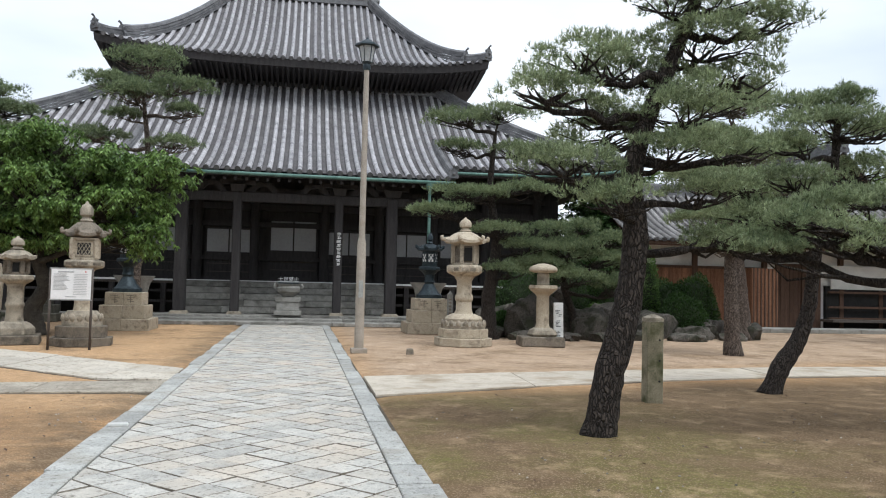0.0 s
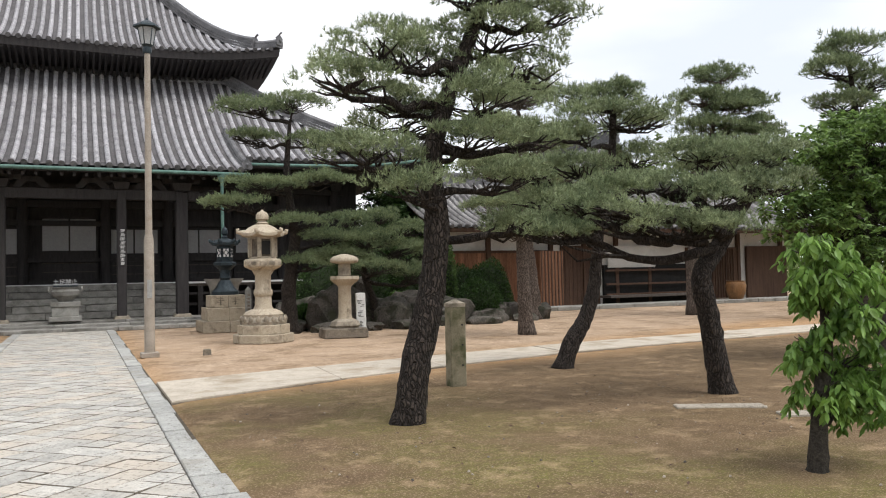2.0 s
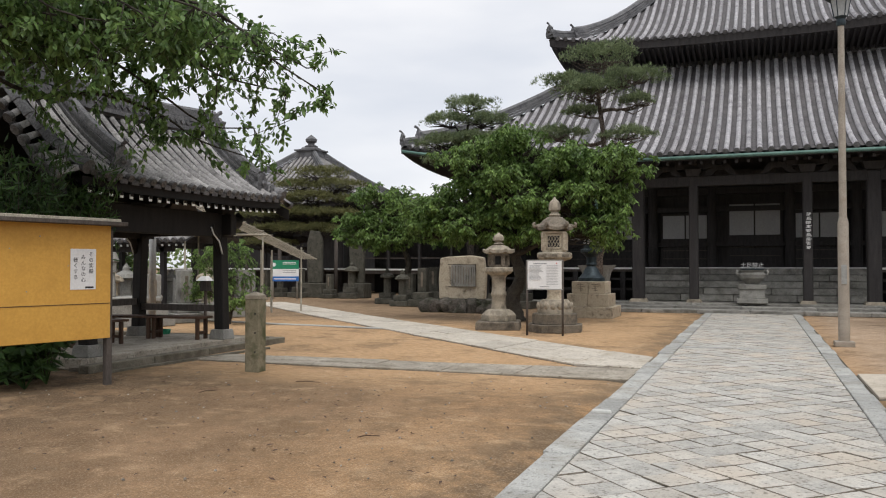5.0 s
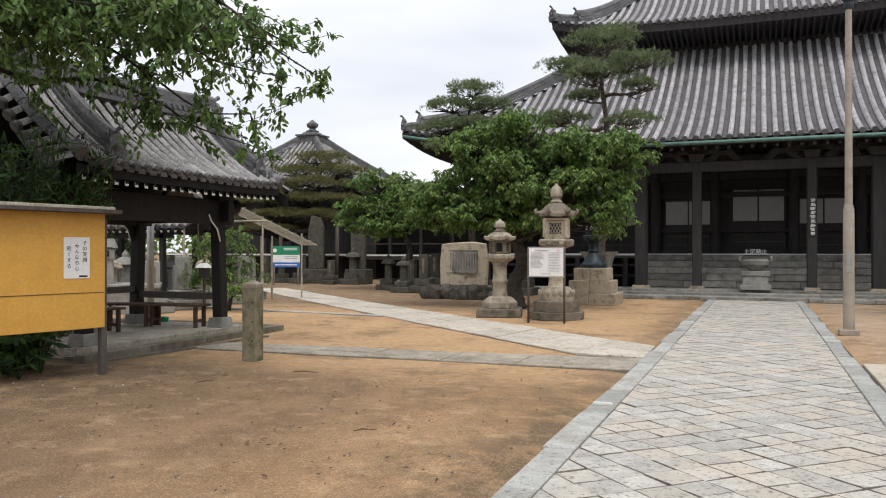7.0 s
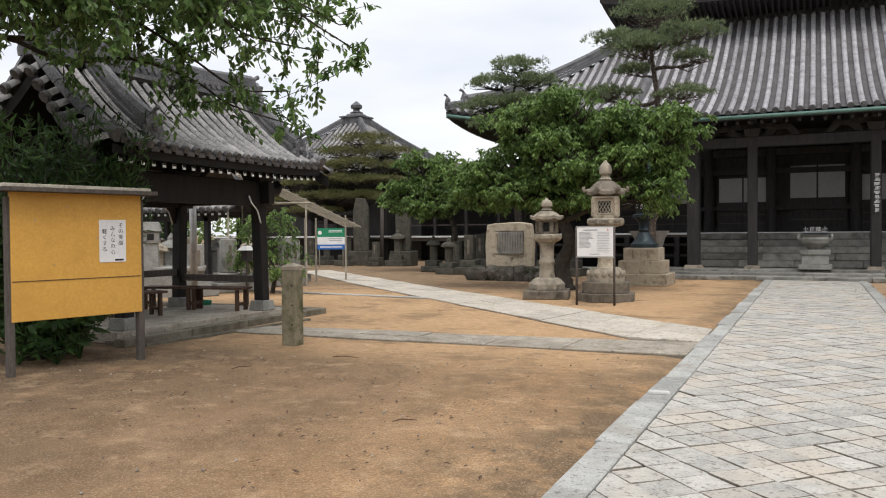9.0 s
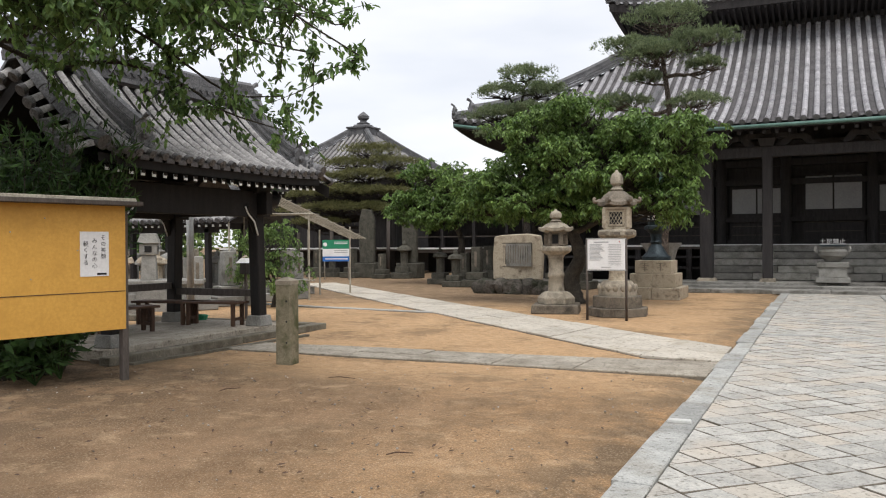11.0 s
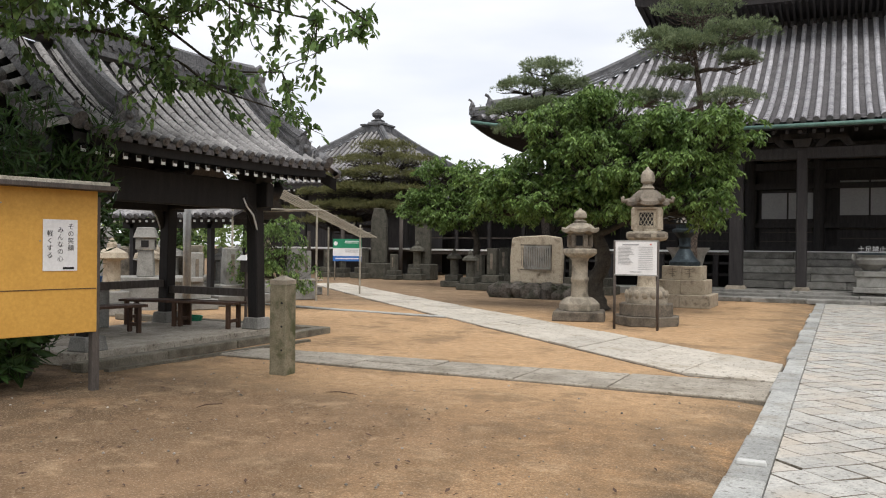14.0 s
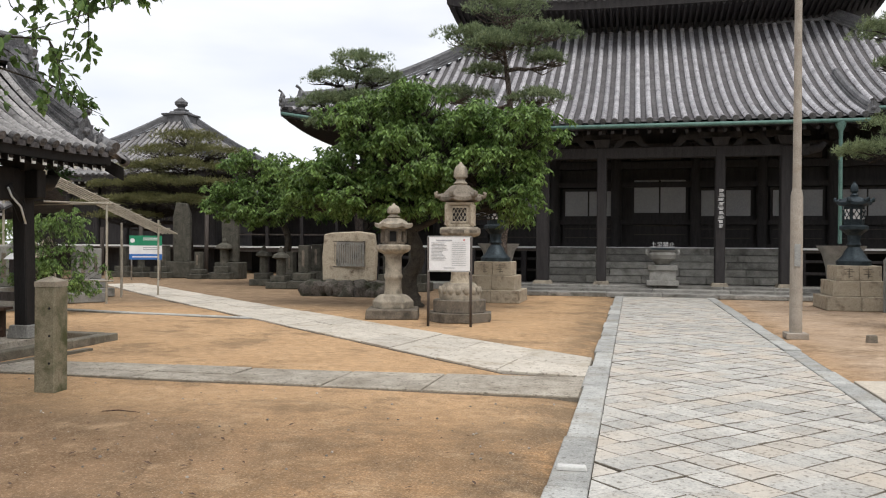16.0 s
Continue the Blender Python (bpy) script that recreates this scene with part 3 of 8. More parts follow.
def ridge_bar(pts, w, h, layers=3):
    """A ridge of stacked tiles with a rounded cap along pts."""
    mb = MB()
    pts = [Vector(p) for p in pts]
    for j in range(layers):
        ww = w * (1.0 - 0.10 * j) + (0.05 if j % 2 == 0 else 0)
        z0, z1 = h * j / (layers + 0.6), h * (j + 0.85) / (layers + 0.6)
        v, f = [], []
        for i, p in enumerate(pts):
            d = (pts[min(i + 1, len(pts) - 1)] - pts[max(i - 1, 0)])
            s = Vector((d.y, -d.x, 0)).normalized() * ww / 2
            v += [p + s + Vector((0, 0, z0)), p - s + Vector((0, 0, z0)), p - s + Vector((0, 0, z1)), p + s + Vector((0, 0, z1))]
        for i in range(len(pts) - 1):
            for a in range(4):
                b = (a + 1) % 4
                f.append((i * 4 + a, i * 4 + b, i * 4 + 4 + b, i * 4 + 4 + a))
        f += [(3, 2, 1, 0), tuple(len(pts) * 4 - 4 + q for q in range(4))]
        mb.add(v, f)
    mb.tube([p + Vector((0, 0, h * 0.93)) for p in pts], w * 0.36, 7)
    return mb


def ogre_tile(h):
    """A ridge-end ornament: a stepped shield with horns and a nose roll."""
    mb = MB()
    prof = [(-0.5, 0), (0.5, 0), (0.55, 0.25), (0.42, 0.55), (0.5, 0.8), (0.34, 0.78), (0.2, 1.0), (0, 1.08), (-0.2, 1.0), (-0.34, 0.78), (-0.5, 0.8), (-0.42, 0.55), (-0.55, 0.25)]
    k = len(prof)
    mb.add([(x * h, -0.1 * h, z * h) for x, z in prof] + [(x * h, 0.12 * h, z * h) for x, z in prof],
           [tuple(range(k)), tuple(range(2 * k - 1, k - 1, -1))] + [(i, i + k, (i + 1) % k + k, (i + 1) % k) for i in range(k)])
    mb.lathe([(0.02 * h, 0), (0.2 * h, 0.04 * h), (0.17 * h, 0.12 * h), (0.05 * h, 0.18 * h)], 8, m=pose(0, -0.1 * h, 0.45 * h, 90, 0, 0))
    mb.tube([(0, 0.05 * h, 1.0 * h), (0, -0.1 * h, 1.2 * h), (0, -0.32 * h, 1.32 * h)], [0.1 * h, 0.09 * h, 0.11 * h], 7)
    return mb


hall = thing("temple_hall", (CX, 0, 0), "large dark timber temple hall with two-tiered grey tiled roof", "temple")
lower = part("lower_roof", MB(), M_PAN, hall)


def lower_front(x, y):
    """Front face of the lower roof, porch included; x from the centre line."""
    z = lower_z(y - KOHAI_Y)
    up = max(0.0, 1 - (y - EAVE_Y) / 5.0)
    return Vector((x, y, z + eave_lift(x, EAVE_W, 0.48, 6) * min(1.0, up) ** 1.5))


def lower_side(s, d, y):
    """Side faces: d metres in from the side eave."""
    z = lower_z(d + EAVE_Y - KOHAI_Y)
    mid, half = (EAVE_Y + BACK_Y) / 2, (BACK_Y - EAVE_Y) / 2
    up = max(0.0, 1 - d / 5.0)
    return Vector((s * (EAVE_W - d), y, z + eave_lift(y - mid, half, 0.48, 6) * up ** 1.5))


DEPTH = TOP_Y - EAVE_Y
TOP_W = EAVE_W - DEPTH


def face_grid(n_u, n_d, side):
    """Pans of a hipped face, from eave to top, narrowing along the hips."""
    if side == 0:
        return grid_mesh(lambda u, w: lower_front(u * (EAVE_W - w * DEPTH), EAVE_Y + w * DEPTH), np.linspace(-1, 1, n_u), np.linspace(0, 1, n_d))
    mid, half = (EAVE_Y + BACK_Y) / 2, (BACK_Y - EAVE_Y) / 2
    return grid_mesh(lambda u, w: lower_side(side, w * DEPTH, mid + u * (half - w * DEPTH)), np.linspace(-side, side, n_u), np.linspace(0, 1, n_d))


pan = face_grid(60, 14, 0)
for s in (-1, 1):
    g = face_grid(30, 14, s)
    pan.add(g.v, g.f)
g = grid_mesh(lambda x, y: lower_front(x, y) - Vector((0, 0, 0.004)), np.linspace(-KOHAI_W, KOHAI_W, 24), np.linspace(KOHAI_Y, EAVE_Y + 0.2, 5))
pan.add(g.v, g.f)
mid, half = (EAVE_Y + BACK_Y) / 2, (BACK_Y - EAVE_Y) / 2
pan.add([(-EAVE_W, BACK_Y, lower_z(1.9)), (EAVE_W, BACK_Y, lower_z(1.9)), (TOP_W, BACK_Y - DEPTH, lower_z(TOP_Y - KOHAI_Y)), (-TOP_W, BACK_Y - DEPTH, lower_z(TOP_Y - KOHAI_Y))], [(1, 0, 3, 2)])
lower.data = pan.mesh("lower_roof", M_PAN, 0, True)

# rows of round tiles, and low lips of the pan tiles between them
STEP = 0.345
lips = MB()
for i in range(-38, 39):
    x = i * STEP
    if abs(x) > EAVE_W - 0.1:
        continue
    y0 = KOHAI_Y if abs(x) < KOHAI_W + 0.05 else EAVE_Y
    y1 = min(TOP_Y, EAVE_Y + EAVE_W - abs(x))
    if y1 - y0 < 0.3:
        continue
    k = max(2, int((y1 - y0) / 0.7))
    part("roof_roll", roll_row([lower_front(x, y0 - 0.06 + (y1 - y0) * q / k) + Vector((0, 0, 0.02)) for q in range(k + 1)]), M_TILE, lower, smooth=50)
    y = y0 + 0.02
    while y < y1:
        c = lower_front(x + STEP / 2, y)
        e = lower_front(x + STEP / 2, y + 0.05)
        lips.add([c + Vector((-STEP / 2, 0, 0.035)), c + Vector((0, 0, 0.0)), c + Vector((STEP / 2, 0, 0.035)), e + Vector((STEP / 2, 0.1, 0.004)), e + Vector((0, 0.1, -0.02)), e + Vector((-STEP / 2, 0.1, 0.004))],
                 [(0, 1, 4, 5), (1, 2, 3, 4)])
        y += 0.27
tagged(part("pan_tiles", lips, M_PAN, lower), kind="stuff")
for s in (-1, 1):
    for i in range(0, 76):
        y = EAVE_Y + 0.25 + i * STEP
        if y > BACK_Y - 0.3:
            break
        d1 = min(DEPTH, min(y - EAVE_Y, BACK_Y - y))
        if d1 < 0.3:
            continue
        k = max(2, int(d1 / 0.9))
        part("roof_roll", roll_row([lower_side(s, -0.06 + d1 * q / k, y) + Vector((0, 0, 0.02)) for q in range(k + 1)]), M_TILE, lower, smooth=50)
    hip = [lower_front(s * (EAVE_W - d), EAVE_Y + d) + Vector((0, 0, 0.05)) for d in np.linspace(0.55, DEPTH, 12)]
    part("hip_ridge", ridge_bar(hip, 0.42, 0.42), M_RIDGE, lower, smooth=40)
    o = part("ridge_end_tile", ogre_tile(0.55), M_RIDGE, lower, at=Matrix.Translation(hip[0] + Vector((0, 0, 0.02))) @ Matrix.Rotation(radians(45 * s), 4, "Z"))
    tip = lower_front(s * (EAVE_W - 0.05), EAVE_Y + 0.05)
    part("corner_tile", ogre_tile(0.42), M_RIDGE, lower, at=Matrix.Translation(tip + Vector((0, 0, 0.08))) @ Matrix.Rotation(radians(45 * s), 4, "Z"))
    part("hip_ridge", ridge_bar([tip + (hip[0] - tip) * q for q in (0, 0.5, 1)], 0.3, 0.25, 2), M_RIDGE, lower, smooth=40)
    # sloping edge of the porch roof
    edge = [lower_front(s * KOHAI_W, y) + Vector((0, 0, 0.03)) for y in np.linspace(KOHAI_Y + 0.1, EAVE_Y + 2.5, 7)]
    part("porch_ridge", ridge_bar(edge, 0.3, 0.22, 2), M_RIDGE, lower, smooth=40)
    part("ridge_end_tile", ogre_tile(0.34), M_RIDGE, lower, at=Matrix.Translation(edge[0]))

# eave boards, soffits, rafters, gutters
g = grid_mesh(lambda x, q: lower_front(x, KOHAI_Y + 0.02) + Vector((0, 0.05 * q, -0.06 - 0.16 * q)), np.linspace(-KOHAI_W, KOHAI_W, 12), (0, 1))
part("eave_board", g, M_WOOD, hall)
g = grid_mesh(lambda x, y: lower_front(x, y) + Vector((0, 0, -0.22)), np.linspace(-KOHAI_W, KOHAI_W, 12), np.linspace(KOHAI_Y + 0.05, 31.0, 4))
part("eave_board", g, M_WOOD, hall)
g = grid_mesh(lambda u, q: lower_front(u * EAVE_W, EAVE_Y) + Vector((0, 0.05 * q, -0.04 - 0.26 * q)), np.linspace(-1, 1, 60), (0, 1))
part("eave_board", g, M_WOOD, hall)
g = grid_mesh(lambda u, q: lower_front(u * EAVE_W * (1 - 0.3 * q), EAVE_Y) + Vector((0, 0.05 + 4.4 * q, -0.30 + 0.55 * q)), np.linspace(-1, 1, 60), (0, 0.5, 1))
part("eave_board", g, M_WOOD, hall)
for s in (-1, 1):
    g = grid_mesh(lambda u, q: lower_side(s, 0, mid + u * half) + Vector((-s * 0.05 * q, 0, -0.04 - 0.26 * q)), np.linspace(-1, 1, 40), (0, 1))
    part("eave_board", g, M_WOOD, hall)
    g = grid_mesh(lambda u, q: lower_side(s, 0, mid + u * half) + Vector((-s * (0.05 + 3.6 * q), 0, -0.30 + 0.5 * q)), np.linspace(-1, 1, 40), (0, 1))
    part("eave_board", g, M_WOOD, hall)
    part("eave_board", MB().add([lower_front(s * KOHAI_W, y) + Vector((0, 0, z)) for y, z in ((KOHAI_Y, 0.0), (EAVE_Y, 0.0), (EAVE_Y, -0.3), (KOHAI_Y, -0.24))], [(0, 1, 2, 3)]), M_WOOD, hall)
rafter = MB().box((0, 0.9, 0), (0.09, 1.9, 0.11)).mesh("rafter", M_WOOD)
for i in range(-36, 37):
    x = i * 0.36
    ob = new("rafter", rafter)
    ob.parent = hall
    y0 = KOHAI_Y + 0.15 if abs(x) < KOHAI_W - 0.1 else EAVE_Y + 0.15
    ob.matrix_basis = Matrix.Translation(lower_front(x, y0) + Vector((0, 0, -0.32))) @ Matrix.Rotation(radians(16), 4, "X")
gut = MB().tube([(-KOHAI_W - 0.05, KOHAI_Y - 0.13, KOHAI_Z - 0.13), (KOHAI_W + 0.05, KOHAI_Y - 0.13, KOHAI_Z - 0.15)], 0.06, 8)
part("gutter", gut, M_COPPER, hall, "green copper gutter", smooth=True)
for s in (-1, 1):
    sp = MB()
    x = s * 4.88
    sp.lathe([(0.05, 0), (0.06, 0.3), (0.15, 0.5), (0.15, 0.58)], 8, (x, KOHAI_Y - 0.05, KOHAI_Z - 0.75))
    sp.tube([(x, KOHAI_Y - 0.05, KOHAI_Z - 0.7), (x, KOHAI_Y - 0.05, 1.6)], 0.055, 8)
    part("downpipe", sp, M_COPPER, hall, "green copper downpipe with a funnel head", smooth=40)
    g = MB().tube([(s * KOHAI_W, EAVE_Y - 0.12, lower_z(1.9) - 0.2)] + [lower_front(s * q, EAVE_Y) + Vector((0, -0.12, -0.2)) for q in np.linspace(KOHAI_W + 1, EAVE_W - 0.1, 8)], 0.06, 8)
    part("gutter", g, M_COPPER, hall, "green copper gutter", smooth=True)

# upper body and upper roof
upper_body = MB().box((0, (TOP_Y + BACK_Y - DEPTH) / 2, 10.7), (TOP_W * 2 + 0.1, BACK_Y - DEPTH - TOP_Y + 0.1, 1.9))
part("upper_wall", upper_body, M_WOOD, hall)
part("head_ridge", ridge_bar([(-TOP_W - 0.1, TOP_Y - 0.12, 10.22), (0, TOP_Y - 0.12, 10.22), (TOP_W + 0.1, TOP_Y - 0.12, 10.22)], 0.3, 0.3, 2), M_RIDGE, hall, smooth=40)
U_W, U_Y0, U_YM, U_Z0, U_RIDGE, U_H = 8.32, 34.0, 42.6, 10.98, 3.55, 5.6
upper = part("upper_roof", MB(), M_PAN, hall)


def up_z(s):
    return U_Z0 + U_H * (0.52 * s + 0.48 * s * s)


def up_front(x, s):
    lift = eave_lift(x, U_W, 0.55, 3.4) * max(0.0, 1 - s * 1.9) ** 1.6
    return Vector((x, U_Y0 + (U_YM - U_Y0) * s, up_z(s) + lift))


def up_side(e, y, s):
    hy = U_YM - U_Y0
    lift = eave_lift(y - U_YM, hy, 0.55, 3.4) * max(0.0, 1 - s * 1.9) ** 1.6
    return Vector((e * (U_W - (U_W - U_RIDGE) * s), y, up_z(s) + lift))


pan = grid_mesh(lambda u, s: up_front(u * (U_W - (U_W - U_RIDGE) * s), s), np.linspace(-1, 1, 50), np.linspace(0, 1, 16))
g = grid_mesh(lambda u, s: up_front(u * (U_W - (U_W - U_RIDGE) * s), s) * 1.0, np.linspace(1, -1, 50), np.linspace(0, 1, 16))
pan.add([(x, 2 * U_YM - y, z) for x, y, z in g.v], g.f)
for e in (-1, 1):
    g = grid_mesh(lambda u, s: up_side(e, U_YM + u * (U_YM - U_Y0) * (1 - s), s), np.linspace(-e, e, 30), np.linspace(0, 1, 16))
    pan.add(g.v, g.f)
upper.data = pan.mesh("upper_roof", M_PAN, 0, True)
upper.location.x = 0.14
lips = MB()
for i in range(-24, 25):
    x = i * STEP
    s1 = 1.0 if abs(x) <= U_RIDGE else (U_W - abs(x)) / (U_W - U_RIDGE)
    if s1 < 0.03:
        continue
    k = max(2, int(s1 * 13))
    part("roof_roll", roll_row([up_front(x, -0.008 + s1 * q / k) + Vector((0, 0, 0.02)) for q in range(k + 1)]), M_TILE, upper, smooth=50)
    s = 0.0
    while s < s1:
        c, d = up_front(x + STEP / 2, s), up_front(x + STEP / 2, s + 0.018)
        lips.add([c + Vector((-STEP / 2, 0, 0.035)), c, c + Vector((STEP / 2, 0, 0.035)), d + Vector((STEP / 2, 0, 0.004)), d + Vector((0, 0, -0.02)), d + Vector((-STEP / 2, 0, 0.004))], [(0, 1, 4, 5), (1, 2, 3, 4)])
        s += 0.033
tagged(part("pan_tiles", lips, M_PAN, upper), kind="stuff")
for e in (-1, 1):
    for i in range(-24, 25):
        y = U_YM + i * STEP
        s1 = 1 - abs(y - U_YM) / (U_YM - U_Y0)
        if s1 > 0.03:
            k = max(2, int(s1 * 10))
            part("roof_roll", roll_row([up_side(e, y, -0.008 + s1 * q / k) + Vector((0, 0, 0.02)) for q in range(k + 1)]), M_TILE, upper, smooth=50)
    hip = [up_front(e * (U_W - (U_W - U_RIDGE) * s), s) + Vector((0, 0, 0.04)) for s in np.linspace(0.16, 1, 14)]
    part("hip_ridge", ridge_bar(hip, 0.42, 0.45), M_RIDGE, upper, smooth=40)
    part("ridge_end_tile", ogre_tile(0.5), M_RIDGE, upper, at=Matrix.Translation(hip[0]) @ Matrix.Rotation(radians(40 * e), 4, "Z"))
    low = [up_front(e * (U_W - (U_W - U_RIDGE) * s), s) + Vector((0, 0, 0.04)) for s in np.linspace(0.0, 0.16, 4)]
    part("hip_ridge", ridge_bar(low, 0.34, 0.3, 2), M_RIDGE, upper, smooth=40)
    part("corner_tile", ogre_tile(0.42), M_RIDGE, upper, at=Matrix.Translation(low[0] + Vector((0, 0, 0.1))) @ Matrix.Rotation(radians(40 * e), 4, "Z"))
part("main_ridge", ridge_bar([(-U_RIDGE - 0.3, U_YM, up_z(1) - 0.05), (0, U_YM, up_z(1) - 0.1), (U_RIDGE + 0.3, U_YM, up_z(1) - 0.05)], 0.55, 0.8, 5), M_RIDGE, upper, smooth=40)
for e in (-1, 1):
    part("ridge_end_tile", ogre_tile(0.9), M_RIDGE, upper, at=Matrix.Translation((e * (U_RIDGE + 0.35), U_YM, up_z(1) - 0.1)) @ Matrix.Rotation(radians(90 * e), 4, "Z"))
g = grid_mesh(lambda u, q: up_front(u * U_W, 0) + Vector((0, 0.04 * q, -0.03 - 0.3 * q)), np.linspace(-1, 1, 40), (0, 1))
part("upper_eave_board", g, M_WOOD, upper)
g = grid_mesh(lambda u, q: Vector((u * (U_W - (U_W - TOP_W) * q), U_Y0 + 0.04 + (TOP_Y - U_Y0) * q, (up_front(u * U_W, 0).z - 0.33) * (1 - q) + 10.4 * q)), np.linspace(-1, 1, 40), (0, 0.4, 1))
part("upper_eave_board", g, M_WOOD, upper)
for e in (-1, 1):
    g = grid_mesh(lambda u, q: up_side(e, U_YM + u * (U_YM - U_Y0), 0) + Vector((-e * 0.04 * q, 0, -0.03 - 0.3 * q)), np.linspace(-1, 1, 40), (0, 1))
    part("upper_eave_board", g, M_WOOD, upper)
    g = grid_mesh(lambda u, q: Vector((e * (U_W - 0.04 - (U_W - TOP_W) * q), U_YM + u * ((U_YM - U_Y0) * (1 - q) + (BACK_Y - DEPTH - TOP_Y) / 2 * q), (up_side(e, U_YM + u * (U_YM - U_Y0), 0).z - 0.33) * (1 - q) + 10.4 * q)), np.linspace(-1, 1, 40), (0, 0.4, 1))
    part("upper_eave_board", g, M_WOOD, upper)
raf2 = MB().box((0, 1.0, 0), (0.09, 2.0, 0.11)).mesh("upper_rafter", M_WOOD)
for i in range(-35, 36):
    ob = new("upper_rafter", raf2)
    ob.parent = upper
    ob.matrix_basis = Matrix.Translation(up_front(i * 0.23, 0) + Vector((0, 0.12, -0.345))) @ Matrix.Rotation(radians(-12), 4, "X")

# ---- the hall's body ----
WALL_Y, FLOOR_Z = 33.5, 1.46
body = MB()
body.box((0, 43.0, 3.7), (23.4, 18.8, 5.0))
part("wall", body, M_WOOD, hall)
ver = MB().box((0, 32.3, FLOOR_Z - 0.08), (24.4, 2.4, 0.16))
part("veranda", ver, M_WOOD_GREY, hall)
part("veranda_edge", MB().box((0, 31.07, FLOOR_Z - 0.03), (24.4, 0.05, 0.07)), M_WHITE, hall, "white-painted board along the veranda edge")
# dark sheet that stands for the shade beneath the veranda floor
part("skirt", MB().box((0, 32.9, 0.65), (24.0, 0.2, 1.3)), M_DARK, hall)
post = MB().box((0, 0, 0.62), (0.18, 0.18, 1.24)).mesh("veranda_post", M_WOOD)
for i in range(14):
    x = -12 + i * 1.85
    if abs(x) < 4:
        continue
    ob = new("veranda_post", post)
    ob.parent, ob.location = hall, (x, 31.2, 0.06)
for q in (0.62, 1.02):
    part("veranda_rail", MB().box((-8.2, 31.2, q), (8.2, 0.06, 0.09)), M_WOOD, hall)
    part("veranda_rail", MB().box((8.2, 31.2, q), (8.2, 0.06, 0.09)), M_WOOD, hall)
# columns of the front wall and beams
for x in (-10.6, -8.3, -6.05, -3.7, -1.42, 1.42, 3.7, 6.05, 8.3, 10.6):
    part("column", MB().lathe([(0.2, 0), (0.2, 4.0), (0.17, 4.1)], 14, (x, WALL_Y - 0.15, FLOOR_Z)), M_WOOD, hall, smooth=40)
    part("bracket", MB().box((x, WALL_Y - 0.3, 5.62), (0.8, 0.5, 0.2)).box((x, WALL_Y - 0.3, 5.4), (0.4, 0.4, 0.24), 0, 1.3), M_WOOD, hall)
for z, h in ((2.38, 0.16), (3.78, 0.2), (4.5, 0.26), (5.2, 0.22)):
    part("beam", MB().box((0, WALL_Y - 0.12, z), (22, 0.3, h)), M_WOOD, hall)
part("sill_beam", MB().box((0, WALL_Y - 0.05, FLOOR_Z + 0.08), (22, 0.3, 0.16)), M_WOOD, hall)


def lattice_door(x0, x1, z0, z1, leaves):
    """Sliding paper panels in dark timber, a few thin bars across the lower part."""
    d = part("paper_door", MB().box(((x0 + x1) / 2, WALL_Y - 0.08, (z0 + z1) / 2 - 0.5), (x1 - x0 + 0.1, 0.06, z1 - z0 + 1.2)), M_WOOD, hall)
    w = (x1 - x0) / leaves
    for i in range(leaves):
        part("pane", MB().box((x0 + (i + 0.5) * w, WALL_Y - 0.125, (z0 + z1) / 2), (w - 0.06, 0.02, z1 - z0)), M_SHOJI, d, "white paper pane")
        for q in (0.33, 0.66):
            part("bar", MB().box((x0 + (i + 0.5) * w, WALL_Y - 0.13, z0 - 0.15 - q), (w - 0.06, 0.04, 0.03)), M_WOOD_GREY, d)


lattice_door(-0.8, 1.1, 2.74, 3.95, 2)
lattice_door(-3.35, -1.55, 2.62, 3.55, 2)
lattice_door(1.55, 3.35, 2.62, 3.55, 2)
lattice_door(-5.75, -4.05, 2.62, 3.55, 2)
lattice_door(4.05, 5.75, 2.62, 3.55, 2)
lattice_door(-8.0, -6.35, 2.62, 3.55, 2)
lattice_door(6.35, 8.0, 2.62, 3.55, 2)
for x0, x1 in ((-3.3, -1.7), (1.7, 3.3), (-0.9, 0.9), (-5.7, -4.2), (4.2, 5.7)):
    part("transom", MB().box(((x0 + x1) / 2, WALL_Y - 0.06, 4.86), (x1 - x0, 0.1, 0.34)), M_WOOD_GREY, hall)

# porch: pillars, beams, brackets
for x, w in ((-3.64, 0.40), (-1.78, 0.30), (1.78, 0.30), (3.70, 0.40)):
    base = part("pillar_stone", MB().box((x, 28.6, 0.32), (w + 0.22, w + 0.22, 0.12), 0, 0.82), M_STONE_OLD, hall, bevel=0.015)
    part("pillar", MB().box((x, 28.6, 2.45), (w, w, 4.2)), M_WOOD, hall, bevel=0.03)
    part("pillar_bracket", MB().box((x, 28.6, 4.72), (w + 0.1, w + 0.1, 0.26), 0, 1.4).box((x, 28.6, 4.93), (1.25, 0.26, 0.18)).box((x, 28.6, 5.06), (0.26, 1.2, 0.14)), M_WOOD, hall, bevel=0.012)
part("porch_beam", MB().box((0, 28.6, 4.42), (8.6, 0.28, 0.34)), M_WOOD, hall, bevel=0.02)
for s in (-1, 1):
    part("porch_nose", MB().tube([(s * 4.2, 28.6, 4.42), (s * 4.6, 28.6, 4.48), (s * 4.75, 28.6, 4.62)], [0.16, 0.14, 0.06], 8), M_WOOD, hall, smooth=True)
    part("tie_beam", MB().tube([(s * 3.66, 28.7, 4.5), (s * 3.66, 30.5, 4.95), (s * 3.66, 33.3, 5.0)], 0.16, 8), M_WOOD, hall, smooth=True)
